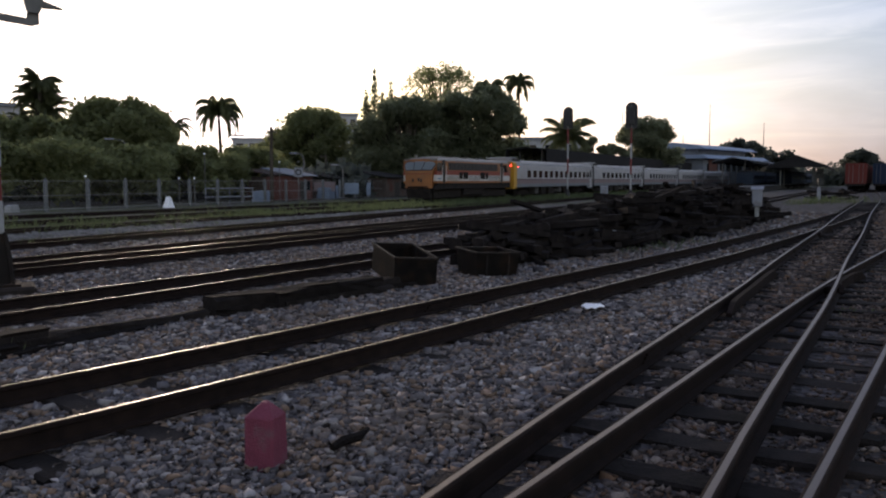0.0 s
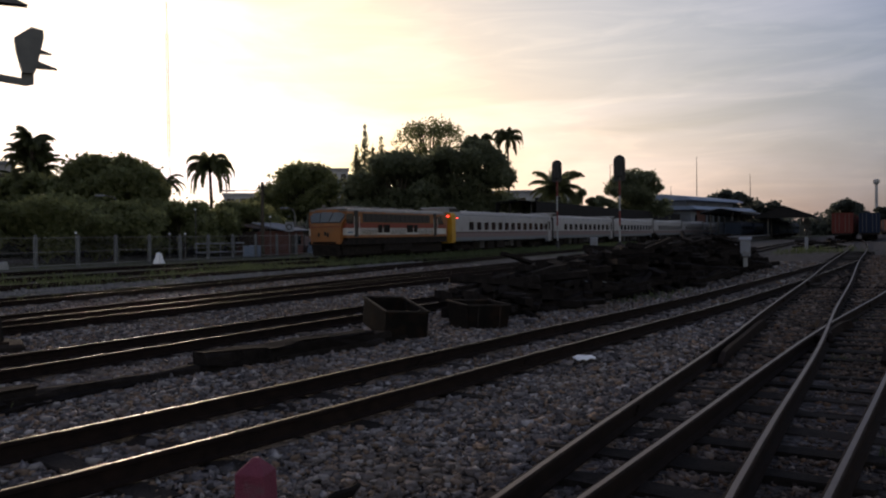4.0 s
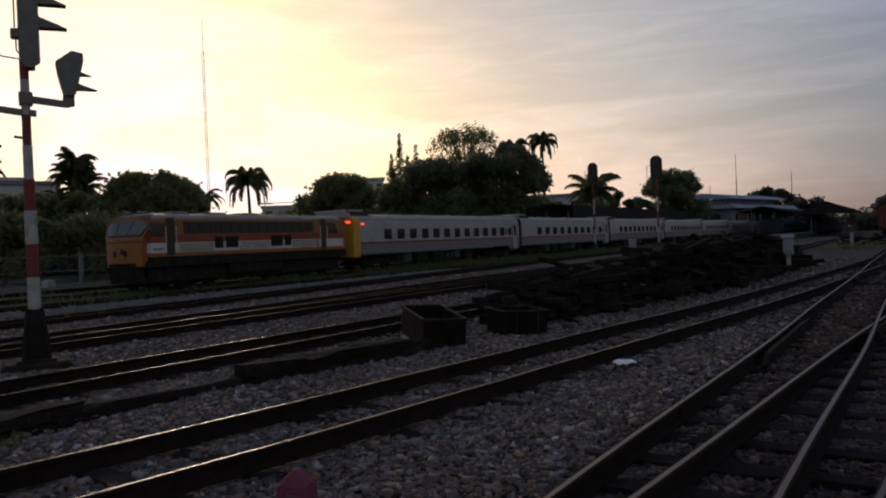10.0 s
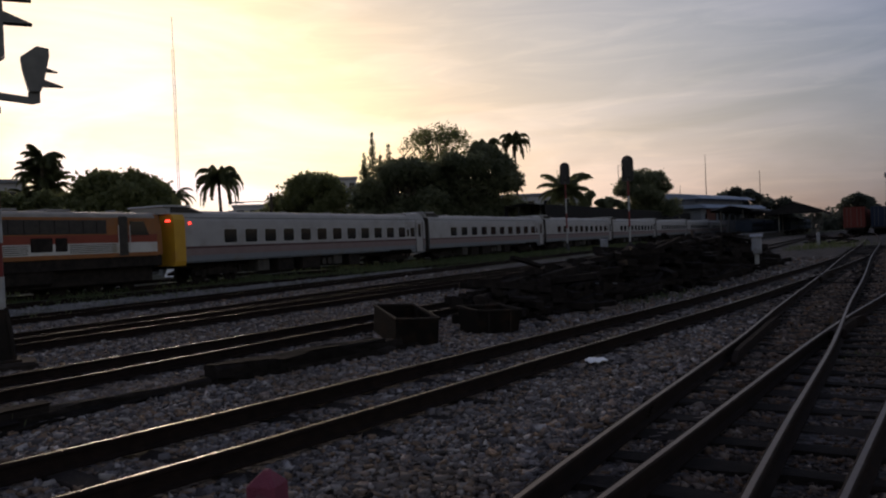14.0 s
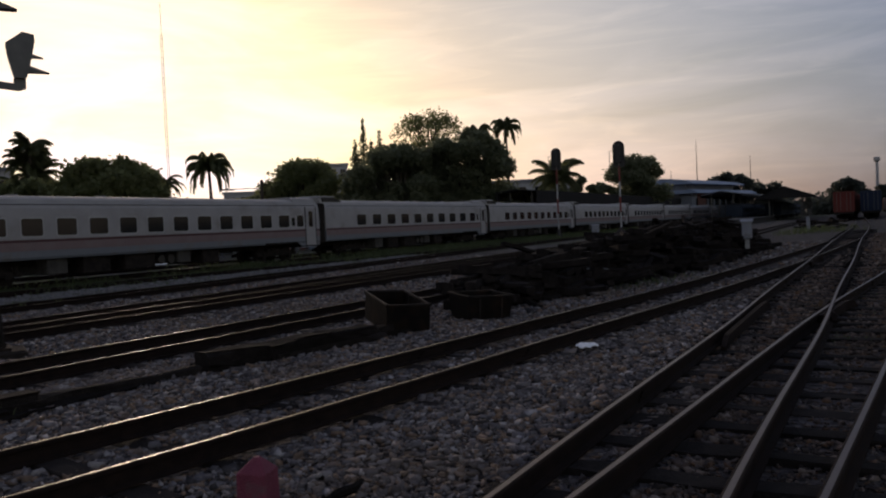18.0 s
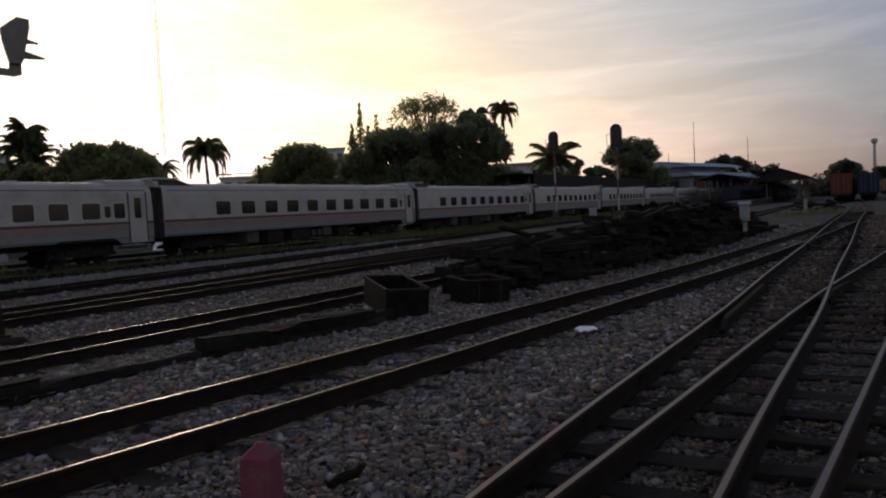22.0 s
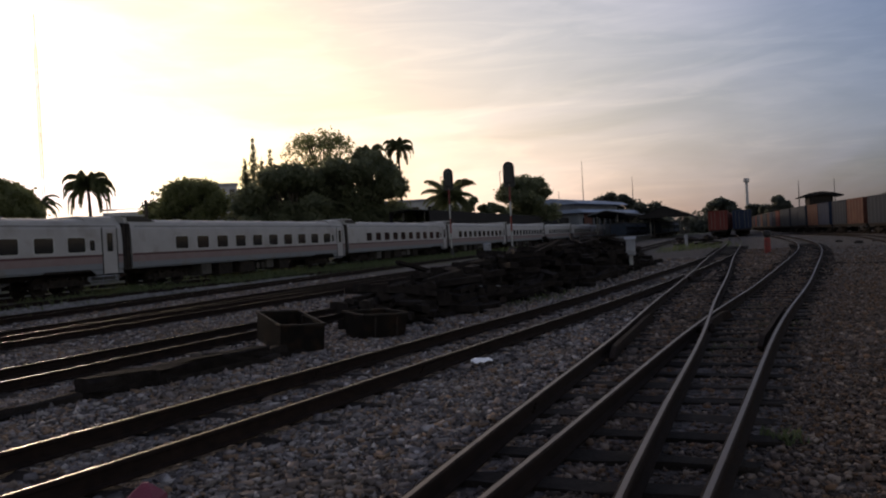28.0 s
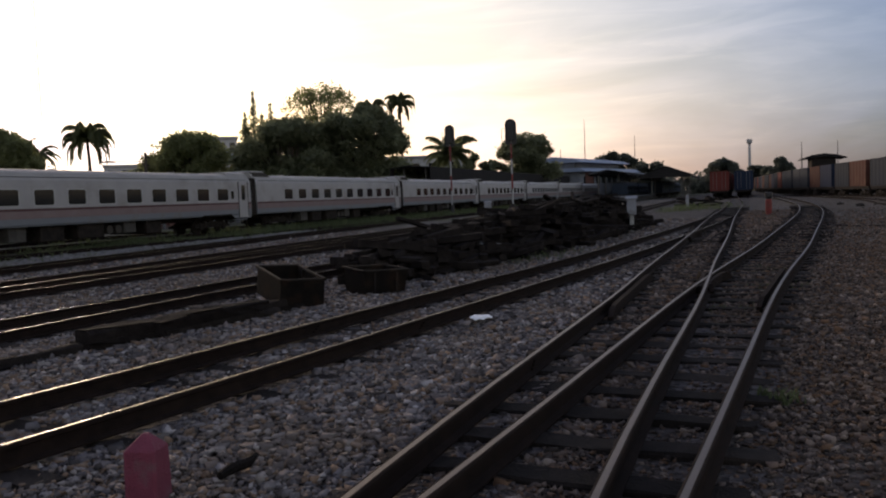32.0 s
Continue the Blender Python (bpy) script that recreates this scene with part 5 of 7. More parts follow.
    boxes = ((6.4, 0.9, 0.35), (8.2, 1.3, 0.28), (10.4, 1.6, 0.3), (12.9, 0.8, 0.42), (14.6, 1.1, 0.3))
    for k, (x, w, z) in enumerate(boxes):
        bm = bmesh.new()
        bm_box(bm, x - w / 2, -1.15, z, x + w / 2, 1.15, 0.96, 0.04)
        part("underfloor_box", bm, M_UNDER if k % 3 else M_CONCRETE, t, "" if k % 3 else "dusty grey equipment box")
    for k in (11.6, 12.15):
        bm = bmesh.new()
        tube(bm, [(k, -1.1, 0.62), (k, 1.1, 0.62)], 0.2, 12)
        part("air_tank", bm, M_GRILLE, t)
    bm = bmesh.new()
    bm_box(bm, 0.6, -0.5, 0.72, 22.7, 0.5, 0.97)
    part("underframe", bm, M_UNDER, t)
    for x in (3.5, 19.8):
        bogie(t, x, (-1.05, 1.05))
    return t


def lead_coach():
    t = coach(3.35, 1.46, 12, 0.86, "white coach with a yellow leading end and red tail lamps")
    bm = bmesh.new()
    shell(bm, 0.26, 0.9, (0.86, 1.05, 2.9, 3.12, 3.22), (1.36, 1.41, 1.405, 1.31, 1.0))
    part("yellow_end", bm, M_YELLOW, t, "yellow painted end panel")
    for sy in (-1, 1):
        for k, z in ((0.2, 2.86), (0.62, 2.82)):
            bm = bmesh.new()
            if k < 0.5:
                bm_box(bm, k, sy * 1.05 - 0.12, z - 0.05, k + 0.08, sy * 1.05 + 0.12, z + 0.05, 0.02)
            else:
                bm_box(bm, k + 0.52, sy * 1.385 - 0.03, z - 0.12, k + 0.66, sy * 1.385 + 0.03, z - 0.03, 0.01)
            part("tail_lamp", bm, M_TAIL, t, "lit red tail lamp")
    return t


def locomotive():
    """Front at x = -15.4, rear at x = -0.45, ahead of the first coach."""
    t = empty("locomotive", train_pose(0), "orange diesel locomotive with red and white bands and grimy underframe", "locomotive")
    w = 1.38
    # body side in horizontal bands
    def band(name, x0, x1, z0, z1, y0, y1, m, label=""):
        bm = bmesh.new()
        shell(bm, x0, x1, (z0, z1), (y0, y1))
        part(name, bm, m, t, label)
    band("body_side", -14.76, -0.75, 1.36, 1.515, w, w, M_ORANGE)
    band("white_band", -14.76, -0.75, 1.515, 1.92, w, w, M_LOCOWHITE, "white band along the flank")
    band("red_band", -14.76, -0.75, 1.92, 2.23, w, w, M_LOCORED, "dark red band above the white")
    band("body_side", -14.76, -0.75, 2.23, 2.9, w, w - 0.03, M_ORANGE)
    bm = bmesh.new()
    shell(bm, -14.9, -0.6, (2.9, 3.0, 3.09, 3.15, 3.17), (w - 0.03, w - 0.09, 1.1, 0.7, 0.0))
    for v in bm.verts:
        if v.co.x < -14:
            v.co.x += 0.08 + 2.6 * max(0.0, v.co.z - 2.92) + 0.12 * (abs(v.co.y) / w) ** 2
    part("roof", bm, M_LOCOROOF, t)
    # rounded, sloping front cab
    prof = ((1.0, -15.36), (1.6, -15.35), (2.1, -15.31), (2.22, -15.27), (2.5, -15.12), (2.88, -14.88), (3.0, -14.72), (3.05, -14.6))

    def nose(y, z, out=0.0):
        x = float(np.interp(z, [p[0] for p in prof], [p[1] for p in prof]))
        x = min(-14.72, x + 0.1 + 0.2 * (abs(y) / w) ** 3) - out
        return Vector((x, y * (1 - 0.36 * smooth(14.72, 15.3, -x)), z))

    def nose_patch(bm, y0, y1, z0, z1, out, n=8, m=5):
        """A curved plate that follows the nose."""
        g = [[bm.verts.new(nose(y0 + (y1 - y0) * i / n, z0 + (z1 - z0) * j / m, out)) for i in range(n + 1)] for j in range(m + 1)]
        return [bm.faces.new((g[j][i], g[j + 1][i], g[j + 1][i + 1], g[j][i + 1])) for j in range(m) for i in range(n)], g

    bm = bmesh.new()
    fs, g = nose_patch(bm, -w + 0.01, w - 0.01, 1.0, 3.05, 0.0, 14, 10)
    rim = [r[0] for r in g] + g[-1][1:-1] + [r[-1] for r in g[::-1]] + g[0][-2:0:-1]
    back = [bm.verts.new((-14.7, v.co.y, v.co.z)) for v in rim]
    for i in range(len(rim)):
        j = (i + 1) % len(rim)
        bm.faces.new((rim[i], rim[j], back[j], back[i]))
    bmesh.ops.remove_doubles(bm, verts=bm.verts[:], dist=0.0005)
    bmesh.ops.recalc_face_normals(bm, faces=bm.faces[:])
    cab = part("cab", bm, M_ORANGE, t, "orange sloping rounded front cab")
    for y0, y1, z0, z1, m, name, out in ((-1.3, 1.3, 2.22, 2.92, M_GRILLE, "window_surround", 0.006), (-1.36, 1.36, 2.91, 3.05, M_LOCOROOF, "roof_brow", 0.012), (-1.34, 1.34, 1.98, 2.03, M_LOCORED, "nose_stripe", 0.008), (-1.24, -0.5, 2.28, 2.84, M_PANE_LIT, "windscreen", 0.016), (-0.43, 0.43, 2.28, 2.86, M_PANE_LIT, "windscreen", 0.016),
                                         (0.5, 1.24, 2.28, 2.84, M_PANE_LIT, "windscreen", 0.016), (-1.2, 1.2, 1.02, 1.14, M_UNDER, "buffer_beam", 0.03), (-0.32, -0.08, 1.5, 1.72, M_GRILLE, "number_panel", 0.02), (0.4, 0.62, 1.42, 1.66, M_GRILLE, "marker_lamp", 0.03), (-0.62, -0.4, 1.42, 1.66, M_GRILLE, "marker_lamp", 0.03)):
        bm = bmesh.new()
        fs, _ = nose_patch(bm, y0, y1, z0, z1, out)
        bmesh.ops.solidify(bm, geom=fs, thickness=0.012)
        part(name, bm, m, cab)
    for sy in (-1, 1):
        bm = bmesh.new()
        prism(bm, ((-14.84, 2.42), (-14.8, 2.76), (-14.02, 2.76), (-14.02, 2.26), (-14.14, 2.16), (-14.78, 2.2)), 0.02, "y", sy * (w + 0.004))
        part("side_window", bm, M_PANE, t)
        for x0 in (-13.93, -2.86):
            bm = bmesh.new()
            bm_box(bm, x0, sy * w - 0.02, 1.4, x0 + 0.48, sy * w + 0.015, 2.95, 0.01)
            part("door", bm, M_GRILLE, t, "dark cab door panel")
            for k in (x0 - 0.06, x0 + 0.54):
                bm = bmesh.new()
                tube(bm, [(k, sy * (w + 0.06), 1.5), (k, sy * (w + 0.06), 2.6)], 0.018, 6)
                part("handrail", bm, M_LOCOWHITE, t)
        bm = bmesh.new()
        bm_box(bm, -12.9, sy * w - 0.02, 2.27, -3.5, sy * w + 0.014, 2.80, 0.01)
        g = part("grille", bm, M_GRILLE, t, "long dark ventilation grille")
        for k in range(14):
            bm = bmesh.new()
            bm_box(bm, -12.6 + k * 0.66, sy * (w + 0.014) - 0.008, 2.29, -12.56 + k * 0.66, sy * (w + 0.014) + 0.012, 2.78)
            part("grille_bar", bm, M_UNDER, g)
        for k, q in ((-11.0, 0.57), (-10.28, 0.86), (-7.04, 0.95), (-5.96, 0.54)):
            bm = bmesh.new()
            bm_box(bm, k, sy * w - 0.02, 1.64, k + q, sy * w + 0.02, 2.14, 0.03)
            part("louvre", bm, M_UNDER, t, "dark square louvre")
        for x0, x1 in ((-13.2, -11.1), (-9.3, -7.15), (-5.3, -3.0)):
            for k in range(5):
                bm = bmesh.new()
                bm_box(bm, x0, sy * w - 0.01, 1.56 + 0.07 * k, x1, sy * w + 0.006, 1.587 + 0.07 * k)
                part("pinstripe", bm, M_GRILLE, t, "thin dark pinstripe on the white band")
        bm = bmesh.new()
        bm_box(bm, -14.7, sy * w - 0.01, 1.62, -14.1, sy * w + 0.005, 1.72)
        part("number_panel", bm, M_TARP, t, "blue bar in place of a fleet number")
        bm = bmesh.new()
        prism(bm, ((-2.25, 2.2), (-2.25, 2.76), (-1.5, 2.76), (-1.2, 2.2)), 0.02, "y", sy * (w + 0.004))
        part("side_window", bm, M_PANE, t)
    bm = bmesh.new()
    prism(bm, ((-0.8, 1.38), (-0.8, 3.05), (-0.62, 3.0), (-0.45, 2.4), (-0.42, 1.38)), 2 * w - 0.04)
    part("rear_cab_end", bm, M_ORANGE, t)
    bm = bmesh.new()
    prism(bm, ((-14.9, 0.95), (-14.9, 1.10), (-14.4, 1.38), (-0.45, 1.38), (-0.45, 0.95)), 2 * w - 0.12)
    part("frame", bm, M_UNDER, t, "grimy dark main frame")
    # solid block added to fill the dark space below the frame
    bm = bmesh.new()
    bm_box(bm, -14.6, -1.0, 0.3, -0.7, 1.0, 0.96, 0.05)
    part("pipework", bm, M_UNDER, t, "solid dark block filling the space below the frame")
    bm = bmesh.new()
    prism(bm, ((-15.0, 0.3), (-15.2, 0.98), (-14.9, 0.98), (-14.7, 0.3)), 1.85)
    part("snowplough", bm, M_UNDER, t, "dark front apron plate")
    bm = bmesh.new()
    shell(bm, -9.9, -6.0, (0.32, 0.5, 0.96), (0.9, 1.2, 1.25))
    part("fuel_tank", bm, M_UNDER, t)
    for k in (-12.5, -10.0, -7.6, -5.2):
        bm = bmesh.new()
        bm_box(bm, k - 0.6, -0.7, 3.12, k + 0.6, 0.7, 3.24, 0.05)
        part("roof_hatch", bm, M_LOCOROOF, t)
    bm = bmesh.new()
    tube(bm, [(-14.0, 0.5, 3.1), (-14.25, 0.5, 3.22), (-14.5, 0.5, 3.23)], [0.05, 0.05, 0.09], 8)
    part("horn", bm, M_LOCOROOF, t)
    bm = bmesh.new()
    tube(bm, [(-0.45, 0, 0.9), (0.3, 0, 0.9)], 0.12, 8)
    part("coupler", bm, M_UNDER, t)
    # the whole body is scaled shorter and taller to fit the camera's view
    fit = Matrix.Diagonal((0.935, 1.0, 1.03, 1.0)) @ Matrix.Translation((0, 0, -0.02))
    for ob in t.children_recursive:
        ob.data.transform(fit)
    for x in (-11.6, -3.3):
        bogie(t, x, (-1.65, 0.0, 1.65))
    return t


loco = locomotive()
first_coach = lead_coach()
plain_coach = coach(3.55, 1.79, 10, 1.0, "white passenger coach with dark windows and red stripe")
train = [(loco, 0.0), (first_coach, 0.0), (plain_coach, 23.3)]
for i in range(2, 9):
    train.append((copy_thing(plain_coach, train_pose(0)), 23.3 * i))

# ---- trees ----
def around(az, d, z=0.0):
    return d * math.cos(radians(az)), d * math.sin(radians(az)), z


def leaf_cloud(blobs, count, size, seed, hollow=0.55):
    """Many small bent leaves in clumps on the skins of uneven balls: centre, radii."""
    rng = np.random.default_rng(seed)
    vol = np.array([r[0] * r[1] * r[2] for _, r in blobs]) ** (2 / 3)
    pick = rng.choice(len(blobs), count, p=vol / vol.sum())
    cen = np.array([b[0] for b in blobs])[pick]
    rad = np.array([b[1] for b in blobs])[pick]
    d = rng.normal(size=(count, 3))
    d /= np.linalg.norm(d, axis=1)[:, None]
    lump = 1 + 0.22 * np.sin(d[:, 0] * 7 + pick) * np.sin(d[:, 1] * 6 + pick * 2) + 0.14 * np.sin(d[:, 2] * 13 + d[:, 0] * 11 + pick)
    r = (hollow + (1 - hollow) * rng.random(count) ** 0.5) * lump * (1 + 0.35 * rng.random(count) ** 6)
    p = cen + d * rad * r[:, None]
    s = size * rng.uniform(0.6, 1.6, count)
    a = rng.normal(size=(count, 3))
    a /= np.linalg.norm(a, axis=1)[:, None]
    b = np.cross(a, rng.normal(size=(count, 3)))
    b /= np.linalg.norm(b, axis=1)[:, None] + 1e-9
    up = np.cross(a, b)
    v = np.stack([p - a * s[:, None], p + b * 0.55 * s[:, None] + up * 0.2 * s[:, None], p + a * s[:, None], p - b * 0.55 * s[:, None] + up * 0.2 * s[:, None]], 1)
    i = (np.arange(count) * 4)[:, None]
    tris = np.concatenate([i + np.array([0, 1, 2]), i + np.array([0, 2, 3])])
    return v.reshape(-1, 3), tris


def tree(az, d, blobs, count, size, label, material, seed, trunk=0.35, base_h=2.0, category="tree"):
    """blobs: (side, depth, height, half width, half height) in metres, seen from the yard."""
    x, y, _ = around(az, d)
    t = empty("tree", pose(x, y, -0.1, 0, 0, az - 90), label, category)
    rnd_ = random.Random(seed)
    bm = bmesh.new()
    top = max(b[2] for b in blobs)
    tube(bm, [(0, 0, -0.2), (0.1, 0, base_h * 0.6), (-0.05, 0.1, base_h), (0.1, 0, top * 0.7)], [trunk, trunk * 0.8, trunk * 0.65, trunk * 0.25], 9)
    for s, dp, h, w, hh in blobs:
        tube(bm, [(0, 0, base_h * 0.8), (s * 0.4, dp * 0.4, (base_h + h) * 0.5), (s * 0.85, dp * 0.85, h)], [trunk * 0.5, trunk * 0.3, trunk * 0.1], 6)
    part("trunk", bm, M_BARK, t)
    b2 = [((s, dp, h), (w, w * 0.9, hh)) for s, dp, h, w, hh in blobs]
    v, f = leaf_cloud(b2, int(count * 2.3), size * 0.74, seed)
    c = new("crown", tri_mesh("crown", v, f, material))
    c.parent = t
    return t


def mound(width, height, base, n, rnd_, flat=0.75):
    """Blobs over a rounded crown and a few inside it."""
    out = []
    for k in range(n):
        a, u = rnd_.uniform(0, math.tau), rnd_.random()
        up = u ** 0.8
        side = math.sqrt(max(0.0, 1 - up * up))
        w = rnd_.uniform(0.09, 0.15) * width
        reach = width / 2 - w * 0.6
        h = base + (height - base - w * 0.6) * (0.12 + 0.88 * up ** flat)
        if k % 4 == 3:
            side, h = side * 0.6, base + (h - base) * rnd_.uniform(0.2, 0.7)
        out.append((reach * side * math.cos(a), reach * 0.8 * side * math.sin(a), h, w, w * rnd_.uniform(0.6, 0.85)))
    return out


def palm(az, d, height, crown, fronds, label, seed, droop=1.0, trunk=0.22, leaflet=0.6, hang=1.0, low=0.1):
    x, y, _ = around(az, d)
    t = empty("palm_tree", pose(x, y, -0.1, 0, 0, az - 90), label, "palm tree")
    rnd_ = random.Random(seed)
    bm = bmesh.new()
    lean = rnd_.uniform(-0.25, 0.25)
    n = 14
    tube(bm, [(lean * (i / n) ** 2, 0, height * i / n) for i in range(n + 1)], [trunk * (1.25 - 0.55 * i / n) * (1.06 if i % 2 else 0.97) for i in range(n + 1)], 9)
    tube(bm, [(lean, 0, height - 0.1), (lean, 0, height + 0.9)], [trunk * 0.9, 0.08], 8)
    part("trunk", bm, M_BARK, t)
    for k in range(fronds):
        bm = bmesh.new()
        ang = k * 2.399 + rnd_.uniform(-0.2, 0.2)
        rise = rnd_.uniform(low, 1.35)
        ln = crown * rnd_.uniform(0.85, 1.1)
        p, e = Vector((lean, 0, height + 0.4)), rise
        pts = [p.copy()]
        steps = 12
        for i in range(steps):
            e -= droop * (0.05 + 0.022 * i)
            e = max(e, -1.5)
            p = p + Vector((math.cos(ang) * math.cos(e), math.sin(ang) * math.cos(e), math.sin(e))) * (ln / steps)
            pts.append(p.copy())
        tube(bm, pts, [0.045 * (1 - i / (steps + 2)) for i in range(steps + 1)], 4)
        side = Vector((-math.sin(ang), math.cos(ang), 0))
        for i in range(2, steps + 1):
            for q in (0.0, 0.25, 0.5, 0.75):
                base = pts[i].lerp(pts[i - 1], q)
                along = (pts[i] - pts[i - 1]).normalized()
                ll = leaflet * (0.35 + 0.65 * math.sin(math.pi * (0.1 + 0.8 * (i - q) / steps))) * rnd_.uniform(0.8, 1.15)
                for sg in (-1, 1):
                    tip = base + (side * sg * rnd_.uniform(0.3, 0.7) + along * 0.55 + Vector((0, 0, -0.55 * hang - rnd_.random() * 0.25))).normalized() * ll
                    mid = base.lerp(tip, 0.5) + Vector((0, 0, 0.03))
                    wd = along * 0.065
                    vs = [bm.verts.new(z) for z in (base - wd, mid - wd * 1.3, tip, mid + wd * 1.3, base + wd)]
                    bm.faces.new(vs)
        part("frond", bm, M_FROND, t)
    return t


rt = random.Random(21)
# the great dark tree mass behind the station siding, in front of thinner crowns
CORE = [(-4, 0, 3.5, 3.2, 2.8), (4, 0, 3.5, 3.2, 2.8), (0, 0, 4, 4, 3)]
tree(34.9, 96, mound(12.5, 11.2, 1.5, 40, rt, 0.55) + CORE, 19000, 0.30, "dense dark rounded tree behind the siding", M_LEAF, 1, 0.5)
tree(29.9, 98, mound(12.0, 13.2, 1.5, 44, rt, 0.55) + CORE + [(0, 0, 7.5, 3.5, 3)], 22000, 0.30, "dense dark broad tree beside tall palms", M_LEAF, 2, 0.55)
tree(32.3, 112, mound(10.5, 17.9, 11.0, 46, rt, 0.6), 1900, 0.22, "tall tree with a thin airy crown", M_LEAF2, 3, 0.3, 9)
for a, h, s in ((37.0, 15.8, 5), (37.6, 13.2, 6), (36.45, 13.2, 7), (35.85, 14.3, 8)):
    tree(a, 104, [(0.28 * math.sin(k * 2.3 + s) * (1 - k / 26), 0.25 * math.cos(k * 3.1), 5 + (h - 5.2) * (k / 23) ** 0.9, max(0.22, 1.55 - 0.058 * k) * (0.45 + 0.5 * abs(math.sin(k * 1.9 + s))), 0.42) for k in range(24)], 1150, 0.19, "slim wispy conifer standing above the dark trees", M_LEAF, s, 0.16, 4)
tree(41.1, 112, mound(12.5, 11.6, 1.5, 40, rt, 0.5) + CORE, 14000, 0.30, "broad rounded tree in evening haze", M_LEAF2, 11, 0.4)
tree(43.6, 118, mound(8, 8.4, 2.0, 20, rt), 4500, 0.30, "rounded tree behind the sheds", M_LEAF2, 12, 0.35)
tree(54.3, 80, mound(10.4, 9.2, 1.5, 46, rt, 0.45) + [(-2.5, 0, 4, 3, 2.5), (2.5, 0, 4, 3, 2.5)], 16000, 0.27, "broad umbrella-shaped tree behind the fence", M_LEAF2, 13, 0.45, 2.5)
tree(51.5, 84, mound(5.5, 6.0, 1.5, 14, rt), 4000, 0.25, "rounded tree beside palms", M_LEAF2, 14, 0.3)
tree(57.9, 82, mound(7, 7.6, 1.5, 18, rt), 6500, 0.27, "leafy tree below a palm", M_LEAF2, 15, 0.3)
tree(61.5, 86, mound(10, 8.0, 1.5, 24, rt), 8000, 0.28, "leafy tree behind the signal mast", M_LEAF2, 16, 0.35)
tree(66.5, 80, mound(12, 8.0, 1.5, 24, rt), 8000, 0.3, "leafy tree at the yard's edge", M_LEAF2, 17, 0.35)
for a, d, w, h, s in ((46.0, 78, 9, 4.8, 18), (49.5, 72, 9, 4.6, 19), (54.0, 66, 9, 4.4, 20), (58.5, 62, 9, 4.5, 22), (63.0, 60, 8, 4.6, 23), (51.7, 76, 8, 5.0, 24), (56.5, 74, 9, 5.4, 25)):
    tree(a, d, mound(w, h, 0.6, 18, rt, 0.5), 4600, 0.22, "green bushy shrub behind the wire fence", M_LEAF2, s, 0.15, 0.8, "shrub")
# crowns beyond the signals and the station
tree(17.9, 152, mound(11.5, 13.2, 2.4, 48, rt, 0.6) + [(0, 0, 6, 3.4, 3), (-2, 0, 4, 3, 2.4)], 10500, 0.30, "loose rounded tree beside the station building", M_LEAF, 31, 0.35, 4)
tree(21.5, 142, mound(6.0, 9.2, 2.4, 18, rt), 4200, 0.33, "small tree beyond the signals", M_LEAF, 32, 0.25)
tree(20.1, 144, mound(6.0, 8.2, 1.8, 18, rt), 4200, 0.33, "small tree beyond the signals", M_LEAF, 33, 0.25)
tree(22.9, 146, mound(6.0, 7.7, 1.8, 16, rt), 4000, 0.33, "small tree beyond the signals", M_LEAF, 34, 0.25)
def wood(az0, az1, d, h, count, seed):
    """A far belt of trees, too far to tell apart."""
    rs = random.Random(seed)
    blobs = []
    n = int((az1 - az0) * 5)
    for k in range(n):
        x_, y_, _ = around(az0 + (az1 - az0) * k / n, d + rs.uniform(-6, 6))
        r = h * rs.uniform(0.32, 0.55)
        blobs.append(((x_, y_, h * rs.uniform(0.35, 0.62)), (r * 1.2, r * 1.2, r)))
        blobs.append(((x_, y_, h * 0.2), (r * 1.3, r * 1.3, h * 0.3)))
    v, t = leaf_cloud(blobs, count, 0.6, seed)
    tagged(new("far_wood", tri_mesh("far_wood", v, t, M_LEAF_FAR)), "dark far belt of trees behind the station", "wood", kind="stuff")


# belts added to cover bright ground behind the station and under the shrubs
wood(5.2, 30, 262, 6.2, 14000, 71)
wood(-16, 5.2, 300, 5.5, 11000, 72)
wood(30, 72, 150, 5.0, 15000, 73)
wood(38, 72, 88, 3.2, 14000, 74)
tree(11.9, 240, mound(13, 13.0, 4, 18, rt, 0.5), 3000, 0.5, "hazy tree behind the station roofs", M_LEAF_FAR, 35, 0.5, 4)
tree(9.7, 250, mound(15, 10.3, 3, 18, rt), 3000, 0.5, "hazy rounded tree behind the station roofs", M_LEAF_FAR, 36, 0.5, 4)
tree(4.8, 262, mound(11.5, 10.2, 1.0, 34, rt, 0.55) + [(0, 0, 4, 4, 3)], 6000, 0.5, "rounded tree at the end of the yard", M_LEAF_FAR, 37, 0.5, 4)
tree(2.7, 275, mound(6, 8.8, 1.0, 16, rt, 0.6) + [(0, 0, 4, 2.5, 3)], 3000, 0.5, "rounded tree at the end of the yard", M_LEAF_FAR, 38, 0.5, 4)
tree(1.3, 264, mound(9.5, 9.8, 1.0, 30, rt, 0.55) + [(0, 0, 4, 3.5, 3)], 5500, 0.5, "rounded tree at the end of the yard", M_LEAF_FAR, 39, 0.5, 4)
tree(6.2, 280, mound(16, 5.5, 1.5, 16, rt), 2600, 0.5, "low tree line at the end of the yard", M_LEAF_FAR, 40, 0.5, 3)
tree(-1.5, 270, mound(16, 7.0, 1.5, 16, rt), 2600, 0.5, "low tree line beyond the container wagons", M_LEAF_FAR, 41, 0.5, 3)
